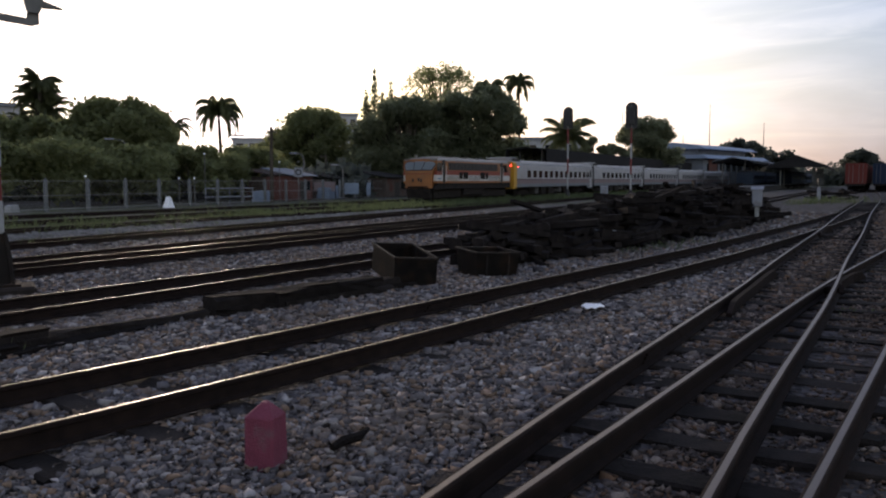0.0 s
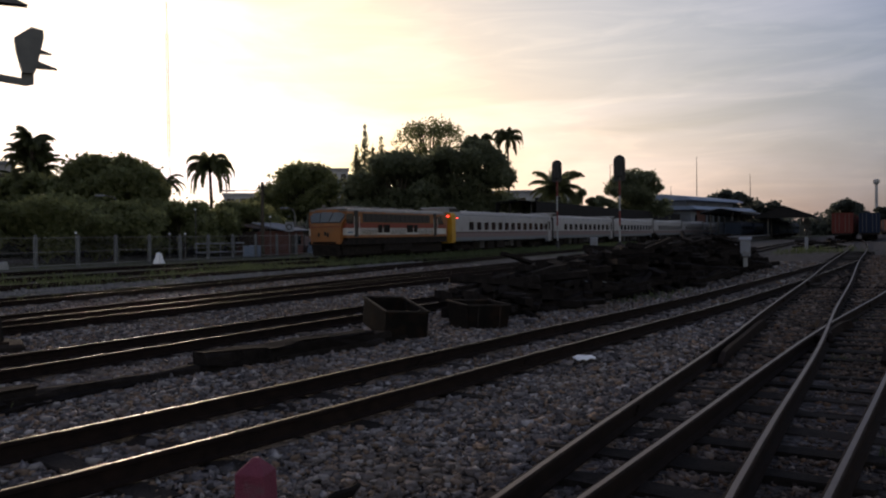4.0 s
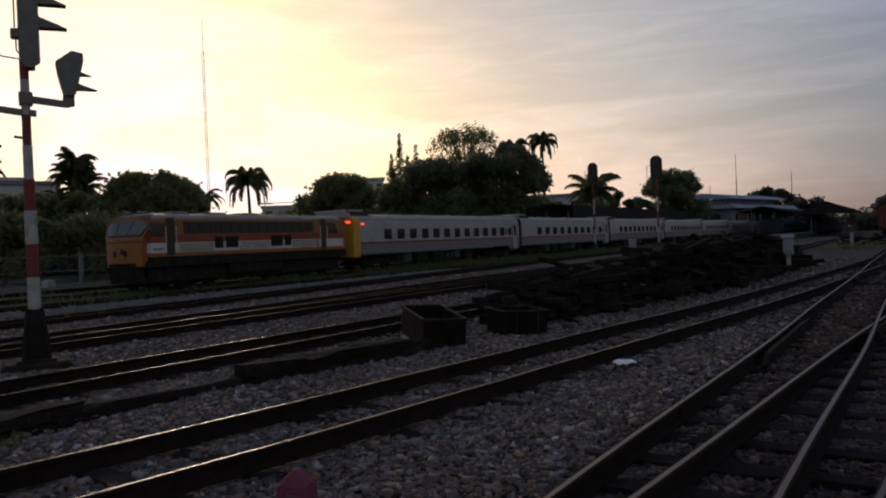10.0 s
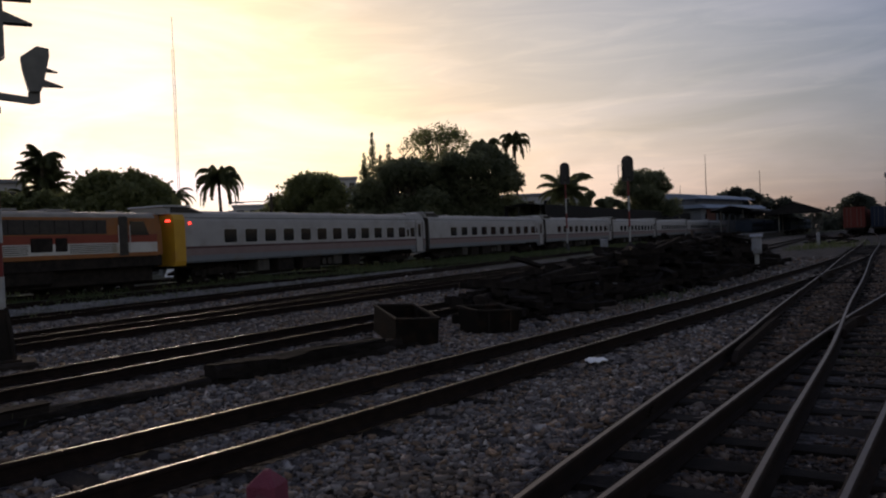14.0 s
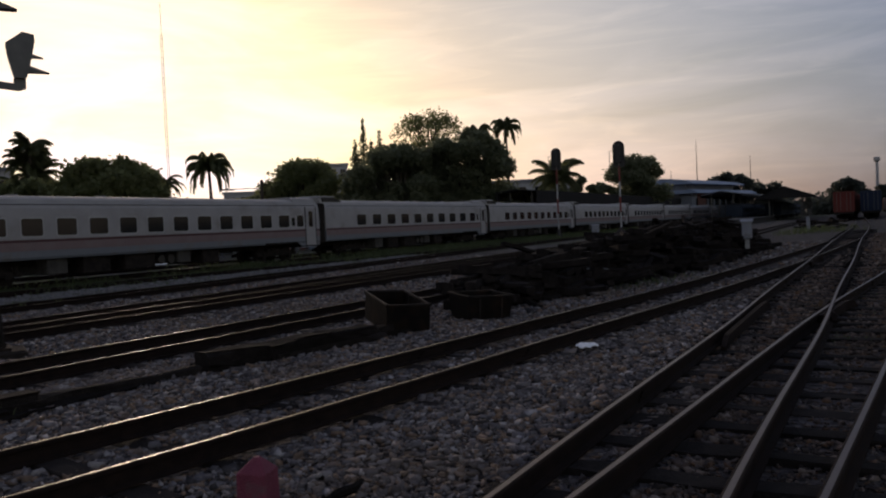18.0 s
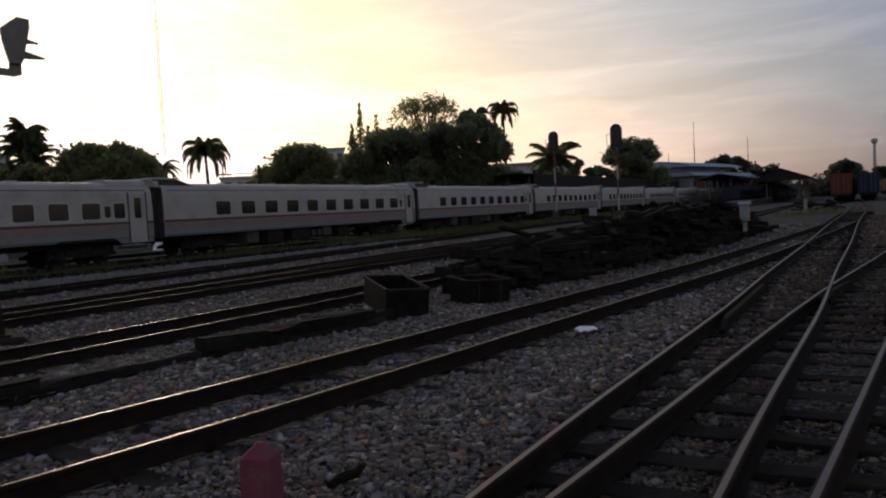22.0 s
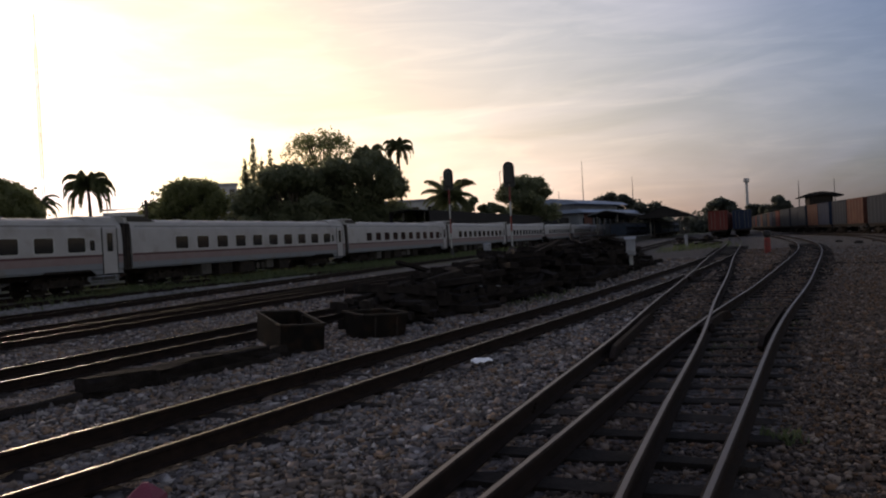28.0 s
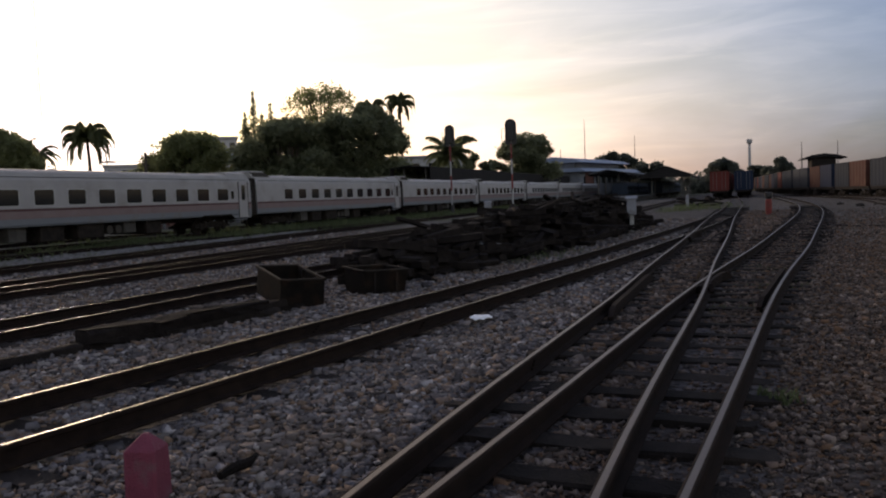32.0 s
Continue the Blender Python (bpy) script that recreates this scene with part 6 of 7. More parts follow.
tree(-6, 240, mound(22, 8.0, 1.5, 22, rt), 3600, 0.5, "tree line beyond the container wagons", M_LEAF_FAR, 42, 0.5, 3)

palm(47.58, 88, 8.6, 3.5, 30, "royal palm with drooping fronds against bright sky", 1, 1.25, 0.2, 0.8, 1.3, -0.1)
palm(50.75, 96, 7.6, 2.6, 22, "small palm with spread fronds", 2, 0.75, 0.2, 0.5, 0.8, -0.3)
palm(26.76, 104, 13.7, 3.0, 24, "tall slender palm with a drooping crown", 3, 1.4, 0.16, 0.7, 1.3, -0.1)
palm(28.77, 108, 13.6, 3.0, 22, "tall palm rising from the dark trees", 4, 1.4, 0.16, 0.7, 1.3, -0.1)
palm(23.4, 135, 8.6, 4.9, 40, "coconut palm with wide fronds behind a signal", 5, 0.62, 0.3, 1.3, 0.9, -0.3)
for k, (a, h, c) in enumerate(((58.65, 10.9, 2.2), (58.8, 9.4, 2.7), (58.4, 8.0, 2.9), (59.2, 6.6, 2.9))):
    palm(a, 88 + k, h, c, 32, "bushy palm with ragged layered fronds", 10 + k, 0.65, 0.25, 0.65, 0.8, -0.3)
palm(65.2, 70, 8.2, 3.4, 22, "palm with spread fronds beside a pale building", 15, 0.8, 0.22, 0.7, 1.0, -0.2)

# ---- fence, sheds and poles on the far side ----
FENCE0, FENCE1 = Vector((14.0, 39.9, -0.1)), Vector((66.0, 49.0, -0.1))
fdir = (FENCE1 - FENCE0).normalized()
flen = (FENCE1 - FENCE0).length
fence = empty("wire_fence", pose(*FENCE0, 0, 0, math.degrees(math.atan2(fdir.y, fdir.x))), "wire mesh fence on pale concrete posts along the yard", "fence")
bm = bmesh.new()
bm_box(bm, -0.1, -0.09, 0, 0.1, 0.09, 1.75, 0.02)
prism(bm, ((-0.06, 1.72), (0.06, 1.72), (0.06, 1.86), (-0.06, 1.83)), 0.1)
post = mesh_of(bm, "fence_post", M_POST)
k = 0.0
while k < flen:
    part_of("fence_post", post, fence, pose(k, 0, 0, 0, 0, rt.uniform(-4, 4)) @ pose(0, 0, 0, rt.uniform(-1, 1), rt.uniform(-1, 1)))
    k += 2.95
for z in (0.15, 0.9, 1.7):
    bm = bmesh.new()
    tube(bm, [(0, -0.1, z), (flen, -0.1, z)], 0.02, 4)
    part("fence_wire", bm, M_WIRE, fence)
bm = bmesh.new()
for i in range(int(flen / 0.3)):
    for dx in (1.6, -1.6):
        x = i * 0.3
        if 0 <= x + dx <= flen:
            bm.faces.new([bm.verts.new(p) for p in ((x, -0.1, 0.1), (x + 0.01, -0.1, 0.1), (x + dx + 0.01, -0.1, 1.7), (x + dx, -0.1, 1.7))])
tagged(part("wire_mesh", bm, M_WIRE, fence), kind="stuff")


def shed(x, y, w, d, h, heading, wall, roof, label):
    t = empty("shed", pose(x, y, -0.1, 0, 0, heading), label, "shed")
    bm = bmesh.new()
    bm_box(bm, -w / 2, -d / 2, 0, w / 2, d / 2, h)
    part("wall", bm, wall, t)
    bm = bmesh.new()
    prism(bm, ((-d / 2 - 0.4, h), (d / 2 + 0.4, h + 0.7), (d / 2 + 0.4, h + 0.78), (-d / 2 - 0.4, h + 0.08)), w + 0.8, "x")
    part("roof", bm, roof, t)
    bm = bmesh.new()
    bm_box(bm, -w * 0.1, -d / 2 - 0.03, 0.02, w * 0.12, -d / 2 + 0.02, h * 0.8, 0.01)
    part("door", bm, M_GRILLE, t)
    bm = bmesh.new()
    bm_box(bm, w * 0.2, -d / 2 - 0.03, h * 0.4, w * 0.4, -d / 2 + 0.02, h * 0.8, 0.01)
    part("window", bm, M_PANE, t)
    return t


shed(55.5, 53.0, 6.0, 3.5, 2.1, 8, M_TIN, M_TIN, "low rusty tin shed behind the fence")
shed(63.0, 53.5, 4.5, 3.5, 1.9, 8, M_TIN, M_DARKROOF, "small rusty shed with a dark tin roof")
shed(*around(43.0, 73)[:2], 3.2, 2.6, 2.1, 8, M_BRICK, M_STATION, "small brick hut with a pale grey roof")
shed(70.5, 52.0, 5.0, 3.2, 2.0, 8, M_TIN, M_DARKROOF, "low tin shed in front of the dark trees")
for x, y, w, h, m, lab in ((58.8, 50.2, 1.6, 1.1, M_TARP, "pale blue tarpaulin hung over stored goods"), (48.0, 47.8, 1.4, 0.9, M_TARP, "pale blue sheet over stacked boxes"), (61.0, 50.8, 0.8, 1.2, M_TARP, "pale blue plastic drum beside a shed"), (24.6, 43.5, 0.6, 0.4, M_WHITE, "white bag slumped by the fence"), (34.2, 42.4, 0.6, 0.65, M_LITTER, "white cloth heap at the fence foot"), (52.6, 49.3, 1.2, 0.7, M_TIN, "rusty tin sheets stacked by the fence")):
    bm = bmesh.new()
    bmesh.ops.create_cube(bm, size=1.0)
    bmesh.ops.subdivide_edges(bm, edges=bm.edges[:], cuts=5, use_grid_fill=True)
    for v in bm.verts:
        p = v.co.copy()
        top = 0.5 + p.z
        crease = 0.12 * noise.noise((p.x * 6 + x, p.y * 6, p.z * 2)) + 0.06 * noise.noise((p.x * 15, p.y * 15 + x, 3))
        pinch = 1 - (0.55 if m == M_LITTER else 0.12) * top
        v.co = Vector((p.x * w * pinch * (1 + crease), p.y * w * 0.8 * pinch * (1 + crease), top * h * (1 + crease + 0.12 * noise.noise((p.x * 4, x, 1)))))
    thing("tarpaulin_bundle" if m != M_LITTER else "cloth_heap", bm, m, lab, "goods", at=pose(x, y, -0.12, 0, 0, 15))


def hoarding(az, d, w, z0, z1, m, label):
    x, y, _ = around(az, d)
    t = empty("hoarding", pose(x, y, -0.1, 0, 0, az - 90), label, "board")
    bm = bmesh.new()
    bm_box(bm, -w / 2, -0.03, z0, w / 2, 0.03, z1, 0.01)
    part("panel", bm, m, t)
    for sx in (-1, 1):
        bm = bmesh.new()
        bm_box(bm, sx * w / 2 - 0.04, 0.03, 0, sx * w / 2 + 0.04, 0.1, z1 + 0.06)
        part("post", bm, M_GRILLE, t)
    return t


hoarding(38.7, 76, 1.35, 0.45, 1.5, M_TARP, "pale blue board on posts behind the fence")
hoarding(40.6, 77, 2.0, 0.7, 1.6, M_BAND, "faded pink and grey board behind the fence")
hoarding(37.5, 78, 0.4, 0.3, 1.5, M_TARP, "narrow pale blue board behind the fence")


def pole(az, d, h, arms, label):
    x, y, _ = around(az, d)
    t = empty("utility_pole", pose(x, y, -0.1, 0, 0, az - 90), label, "utility pole")
    bm = bmesh.new()
    tube(bm, [(0, 0, 0), (0.05, 0, h)], [0.16, 0.11], 8)
    part("pole", bm, M_BARK, t)
    for z, a, b in arms:
        bm = bmesh.new()
        bm_box(bm, a, -0.06, z - 0.05, b, 0.06, z + 0.05)
        part("crossarm", bm, M_BARK, t)
        bm = bmesh.new()
        tube(bm, [(a * 0.8, 0, z), (a * 0.8, 0, z + 0.22)], 0.06, 6)
        part("insulator", bm, M_BARK, t)
    return t


lamp_pole = pole(44.25, 66, 6.0, ((5.6, -0.25, 0.4), (5.0, -0.2, 0.3)), "dark wooden utility pole with short crossarms and a long lamp arm")
bm = bmesh.new()
tube(bm, [(0.0, 0, 5.3), (-1.2, 0, 5.36), (-2.3, 0, 5.32)], 0.03, 6)
arm = part("lamp_arm", bm, M_GREYMETAL, lamp_pole)
bm = bmesh.new()
prism(bm, ((-3.3, 5.28), (-2.1, 5.24), (-2.1, 5.36), (-3.25, 5.38)), 0.24)
part("lamp_head", bm, M_GREYMETAL, arm, "long flat street lamp head")
pole(40.5, 90, 4.6, ((4.4, -0.6, 0.1),), "thin pole with a lamp arm among trees")


def street_lamp(az, d, h, arm, label):
    x, y, _ = around(az, d)
    t = empty("street_lamp", pose(x, y, -0.1, 0, 0, az - 90), label, "street lamp")
    bm = bmesh.new()
    tube(bm, [(0, 0, 0), (0, 0, h - 0.6), (-arm * 0.3, 0, h - 0.1), (-arm, 0, h)], [0.09, 0.07, 0.05, 0.04], 8)
    part("pole", bm, M_GREYMETAL, t)
    bm = bmesh.new()
    bm_box(bm, -arm - 0.6, -0.14, h - 0.08, -arm + 0.1, 0.14, h + 0.06, 0.03)
    part("lamp_head", bm, M_CABINET, t)
    return t


street_lamp(53.6, 66, 4.9, 1.0, "grey street lamp with a curved arm behind the fence")
street_lamp(42.0, 74, 4.2, 0.7, "grey lamp beside the sheds")
street_lamp(39.3, 76, 3.2, 0.5, "grey lamp beside the dark trees")

def yard_lamp(az, d, h):
    x, y, _ = around(az, d)
    t = empty("yard_lamp", pose(x, y, -0.1, 0, 0, az - 90), "thin pole with a small white globe lamp among bushes", "lamp", "small lamps behind the fence")
    bm = bmesh.new()
    tube(bm, [(0, 0, 0), (0, 0, h)], 0.03, 6)
    part("pole", bm, M_GREYMETAL, t)
    bm = bmesh.new()
    bmesh.ops.create_icosphere(bm, subdivisions=2, radius=0.085, matrix=Matrix.Translation((0, 0, h)))
    part("globe", bm, M_LITTER, t)


for a, d, h in ((48.7, 68, 3.9), (43.7, 70, 3.3), (50.4, 62, 1.9), (49.4, 62, 1.9), (56.2, 56, 2.0)):
    yard_lamp(a, d, h)
for h in (0.42, 1.05):
    p0, p1 = Vector(around(48.75, 61, h)), Vector(around(45.5, 63, h))
    bm = bmesh.new()
    tube(bm, [(0, 0, 0), p1 - p0], 0.05, 6)
    for k in (0.02, 0.5, 0.98):
        q = (p1 - p0) * k
        tube(bm, [q, (q.x, q.y, -h - 0.1)], 0.035, 6)
    thing("pipe_rail", bm, M_CABINET, "pale pipe rail standing behind the wire fence", "rail", at=pose(*p0))

sign = empty("round_sign", pose(*around(42.4, 70, -0.1), 0, 0, 42.4 - 90), "square white sign with a dark ring on a post", "sign")
bm = bmesh.new()
tube(bm, [(0, 0, 0), (0, 0, 2.0)], 0.05, 8)
part("post", bm, M_GREYMETAL, sign)
bm = bmesh.new()
bm_box(bm, -0.36, -0.06, 2.02, 0.36, 0.0, 2.82, 0.02)
part("board", bm, M_CABINET, sign)
bm = bmesh.new()
ringo, ringi = [], []
for k in range(20):
    a = math.tau * k / 20
    ringo.append(bm.verts.new((0.26 * math.cos(a), -0.066, 2.42 + 0.26 * math.sin(a))))
    ringi.append(bm.verts.new((0.17 * math.cos(a), -0.066, 2.42 + 0.17 * math.sin(a))))
fs = [bm.faces.new((ringo[k], ringo[(k + 1) % 20], ringi[(k + 1) % 20], ringi[k])) for k in range(20)]
bmesh.ops.solidify(bm, geom=fs, thickness=0.008)
part("ring", bm, M_BLACK, sign)


def lattice_mast(az, d, h, w, label):
    x, y, _ = around(az, d)
    t = empty("lattice_mast", pose(x, y, -0.1), label, "radio mast")
    bm = bmesh.new()
    legs = [(w * math.cos(a), w * math.sin(a)) for a in (0.3, 2.4, 4.5)]
    for lx, ly in legs:
        tube(bm, [(lx, ly, 0), (lx, ly, h)], 0.05, 4)
    n = int(h / 1.6)
    for i in range(n):
        for k in range(3):
            a, b = legs[k], legs[(k + 1) % 3]
            tube(bm, [(*a, h * i / n), (*b, h * (i + 1) / n)], 0.015, 3)
    part("lattice", bm, M_DARKROOF, t)
    bm = bmesh.new()
    tube(bm, [(0, 0, h - 0.1), (0, 0, h + 8)], 0.06, 5)
    part("aerial", bm, M_DARKROOF, t)
    return t


lattice_mast(50.3, 210, 52, 0.32, "tall thin lattice radio mast against the sky")


def aerial(az, d, h):
    x, y, _ = around(az, d)
    bm = bmesh.new()
    tube(bm, [(0, 0, 0), (0, 0, h * 0.6), (0.1, 0, h)], [0.16, 0.12, 0.05], 6)
    for k in range(4):
        bm_box(bm, -0.5 + 0.08 * k, -0.04, h * (0.7 + 0.07 * k) - 0.03, 0.5 - 0.08 * k, 0.04, h * (0.7 + 0.07 * k) + 0.03)
    return thing("aerial", bm, M_GREYMETAL, "thin radio aerial above the station roofs", "aerial", "aerials over the station", at=pose(x, y, 0))


for a, d, h in ((13.9, 230, 22.0), (10.5, 240, 17.5), (15.6, 220, 13.5), (12.6, 235, 13.0), (-0.1, 170, 9.6), (-2.2, 190, 10.5)):
    aerial(a, d, h)


# ---- buildings ----
def platform_canopy(x0, y0, x1, y1, z, width, label, roof=None, rise=0.7, fascia=0.35):
    """A long ridged roof on two rows of posts."""
    a, b = Vector((x0, y0, 0)), Vector((x1, y1, 0))
    ln = (b - a).length
    t = empty("platform_canopy", pose(x0, y0, -0.1, 0, 0, math.degrees(math.atan2(y1 - y0, x1 - x0))), label, "platform canopy")
    bm = bmesh.new()
    prism(bm, ((-width / 2, z), (0, z + rise), (width / 2, z), (width / 2, z + 0.12), (0, z + rise + 0.14), (-width / 2, z + 0.12)), ln, "x", ln / 2)
    part("roof", bm, roof or M_DARKROOF, t)
    for sy in (-1, 1):
        bm = bmesh.new()
        bm_box(bm, 0, sy * width / 2 - 0.05, z - fascia, ln, sy * width / 2 + 0.05, z + 0.1)
        part("fascia", bm, M_DARKROOF, t)
    k = 1.5
    while k < ln:
        for sy in (-0.55, 0.55):
            bm = bmesh.new()
            tube(bm, [(k, sy * width / 2, 0.3), (k, sy * width / 2, z + 0.2)], 0.11, 6)
            part("post", bm, M_GREYMETAL, t)
        k += 8.0
    return t


# the 2.2 m deep dark front stands in for shade under this roof
platform_canopy(84, 41.5, 190, 50.0, 5.2, 5.0, "long dark platform canopy behind the coaches", None, 0.25, 2.2)
platform_canopy(150, 33.0, 215, 36.5, 5.0, 7.0, "grey platform canopy on pale posts", M_STATION)
gable = platform_canopy(148.4, 22.1, 200, 26.6, 4.0, 9.4, "dark gabled platform canopy over the island platform", None, 1.75)
# dark panel stands in for the shade under the gable roof
bm = bmesh.new()
prism(bm, ((-4.55, 3.75), (4.55, 3.75), (4.55, 4.05), (0, 5.72), (-4.55, 4.05)), 0.12, "x", 0.1)
part("gable_end", bm, M_DARKROOF, gable, "dark panel filling the shaded gable end")


def platform(x0, y0, x1, y1, width, label):
    ln = math.hypot(x1 - x0, y1 - y0)
    t = empty("station_platform", pose(x0, y0, -0.1, 0, 0, math.degrees(math.atan2(y1 - y0, x1 - x0))), label, "platform")
    bm = bmesh.new()
    bm_box(bm, 0, -width / 2, 0, ln, width / 2, 0.72, 0.04)
    part("deck", bm, M_CONCRETE, t)
    for sy in (-1, 1):
        bm = bmesh.new()
        bm_box(bm, -0.05, sy * width / 2 - 0.35, 0.72, ln, sy * width / 2 + 0.06, 0.78, 0.02)
        part("edge_strip", bm, M_POST, t)
    return t


platform(112, 24.2, 230, 34.0, 4.5, "low concrete station platform with pale edges")
platform(104, 47.0, 230, 57.0, 5.0, "concrete platform below the dark canopy")


def station_building():
    x, y, _ = around(14.3, 195)
    t = empty("station_building", pose(x, y, -0.1, 0, 0, -8), "large station building with stepped pale blue roofs", "building")
    ln = 34
    bm = bmesh.new()
    bm_box(bm, -ln / 2, -7, 0, ln / 2, 7, 6.3)
    part("wall", bm, M_STATION, t)
    bm = bmesh.new()
    prism(bm, ((-9, 6.2), (9, 6.2), (7.5, 7.0), (-7.5, 7.0)), ln + 3, "x")
    part("roof", bm, M_BLUEROOF, t, "pale blue lower roof")
    bm = bmesh.new()
    bm_box(bm, -ln / 2 + 2, -5, 7.0, ln / 2 - 4, 5, 8.3)
    up = part("clerestory", bm, M_STATION, t)
    bm = bmesh.new()
    prism(bm, ((-7, 8.3), (7, 8.3), (5.5, 9.0), (0, 9.8), (-5.5, 9.0)), ln - 2, "x")
    part("roof", bm, M_BLUEROOF, t, "pale blue upper roof")
    for k in range(9):
        bm = bmesh.new()
        bm_box(bm, -ln / 2 + 2.2 + 3.6 * k, -7.06, 3.6, -ln / 2 + 4.6 + 3.6 * k, -6.9, 5.2, 0.03)
        part("window", bm, M_PANE, t)
    bm = bmesh.new()
    bm_box(bm, -ln / 2 + 3.0, -7.14, 3.2, -ln / 2 + 7.6, -6.9, 6.15, 0.03)
    part("brick_panel", bm, M_BRICK, t, "brick red panel in the front wall")
    for sx in (-1, 1):
        bm = bmesh.new()
        bm_box(bm, sx * ln / 2 - 0.1, -3.0, 3.4, sx * ln / 2 + 0.1, 1.0, 6.4, 0.03)
        part("brick_panel", bm, M_BRICK, t, "brick red end wall panel")
    return t


station_building()


def block(x, y, w, d, h, heading, wall, label, floors=3, bays=5, roof=None):
    t = empty("building", pose(x, y, -0.1, 0, 0, heading), label, "building")
    bm = bmesh.new()
    bm_box(bm, -w / 2, -d / 2, 0, w / 2, d / 2, h)
    part("wall", bm, wall, t)
    bm = bmesh.new()
    bm_box(bm, -w / 2 - 0.3, -d / 2 - 0.3, h, w / 2 + 0.3, d / 2 + 0.3, h + 0.5, 0.05)
    part("roof", bm, roof or M_WALL, t)
    for f in range(floors):
        for k in range(bays):
            bm = bmesh.new()
            z = h * (f + 0.35) / floors
            bm_box(bm, -w / 2 + w * (k + 0.22) / bays, -d / 2 - 0.06, z, -w / 2 + w * (k + 0.78) / bays, -d / 2 + 0.05, z + h / floors * 0.45, 0.03)
            part("window", bm, M_PANE, t)
    return t


bx, by, _ = around(65.6, 150)
block(bx, by, 10, 10, 22.2, -24, M_WALL, "pale tower block with rows of windows", 6, 4)
bx, by, _ = around(63.4, 128)
block(bx, by, 9, 8, 12.4, -26, M_WALL, "pale low building with a flat roof", 3, 4, M_WALL)
bx, by, _ = around(61.7, 120)
block(bx, by, 8, 8, 11.2, -26, M_WALL, "pale house with a low grey roof", 2, 3, M_COACH_LOW)
bx, by, _ = around(44.5, 190)
block(bx, by, 15, 10, 11.0, -45, M_WALL, "pale building hazy behind the palms", 3, 5)
bx, by, _ = around(39.2, 180)
block(bx, by, 6, 6, 16.0, -50, M_WALL, "pale building showing above tree crowns", 4, 3)
bx, by, _ = around(25.3, 158)
block(bx, by, 15, 16, 9.2, -64, M_WALL, "pale hall with a low grey roof behind palms", 2, 4, M_CABINET)
flood = empty("floodlight_pole", pose(*around(63.26, 100, -0.1), 0, 0, -27), "tall grey floodlight pole beside pale roofs", "lamp pole")
bm = bmesh.new()
tube(bm, [(0, 0, 0), (0, 0, 12.6)], [0.2, 0.12], 8)
part("pole", bm, M_GREYMETAL, flood)
bm = bmesh.new()
bm_box(bm, -0.3, -0.3, 12.5, 0.3, 0.3, 13.6, 0.06)
part("lamp_head", bm, M_GREYMETAL, flood)


# ---- container wagons ----
def corrugated(w, l, h, material_name, m):
    """A container: frame, ribbed sides, end doors with bars."""
    bm = bmesh.new()
    n = int(l / 0.28)
    for sy in (-1, 1):
        prev = None
        for i in range(n + 1):
            o = 0.035 if (i // 2) % 2 else 0.0
            x = -l / 2 + l * i / n
            pair = (bm.verts.new((x, sy * (w / 2 - o), 0.1)), bm.verts.new((x, sy * (w / 2 - o), h - 0.08)))
            if prev:
                bm.faces.new((prev[0], pair[0], pair[1], prev[1]) if sy > 0 else (pair[0], prev[0], prev[1], pair[1]))
            prev = pair
    sides = mesh_of(bm, "ribbed_side", m)
    bm = bmesh.new()
    bm_box(bm, -l / 2, -w / 2, 0, l / 2, w / 2, 0.12)
    bm_box(bm, -l / 2, -w / 2, h - 0.1, l / 2, w / 2, h)
    for sx in (-1, 1):
        for sy in (-1, 1):
            bm_box(bm, sx * l / 2 - 0.08 * (sx > 0) - 0.0, sy * w / 2 - 0.08 * (sy > 0), 0, sx * l / 2 + 0.08 * (sx < 0), sy * w / 2 + 0.08 * (sy < 0), h)
    frame_ = mesh_of(bm, "frame", m)
    bm = bmesh.new()
    bm_box(bm, -0.03, -w / 2 + 0.09, 0.12, 0.03, w / 2 - 0.09, h - 0.1)
    end = mesh_of(bm, "end_door", m)
    bm = bmesh.new()
    for k in (-0.8, -0.35, 0.35, 0.8):
        tube(bm, [(-0.05, k, 0.15), (-0.05, k, h - 0.15)], 0.03, 5)
    bars = mesh_of(bm, "lock_bars", M_GREYMETAL)
    return sides, frame_, end, bars


CONT = {k: corrugated(2.44, 6.06, 2.6, k, m) for k, m in (("red", M_CONT_RED), ("blue", M_CONT_BLUE), ("orange", M_CONT_ORANGE), ("slate", M_CONT_GREY))}


def container(x, y, z, heading, tone):
    lab = {"red": "faded red freight container on a flat wagon", "blue": "dark blue freight container on a flat wagon", "orange": "rust orange freight container on a flat wagon", "slate": "slate grey ribbed freight container on a flat wagon"}[tone]
    t = empty("freight_container", pose(x, y, z, 0, 0, heading), lab, "container", "containers on wagons")
    sides, frame_, end, bars = CONT[tone]
    part_of("ribbed_side", sides, t, pose(0, 0, 0))
    part_of("frame", frame_, t, pose(0, 0, 0))
    for sx in (-1, 1):
        e = part_of("end_door", end, t, pose(sx * 2.98, 0, 0))
        if sx < 0:
            part_of("lock_bar", bars, e, pose(0, 0, 0))


def flat_wagon(x, y, heading):
    t = empty("flat_wagon", pose(x, y, -0.06, 0, 0, heading), "dark flat container wagon standing on a siding", "wagon", "flat wagons in the yard")
    bm = bmesh.new()
    bm_box(bm, -6.6, -1.1, 0.8, 6.6, 1.1, 1.08, 0.03)
    part("deck", bm, M_UNDER, t)
    for k in (-4.4, 4.4):
        bogie(t, k, (-0.9, 0.9))
    return t


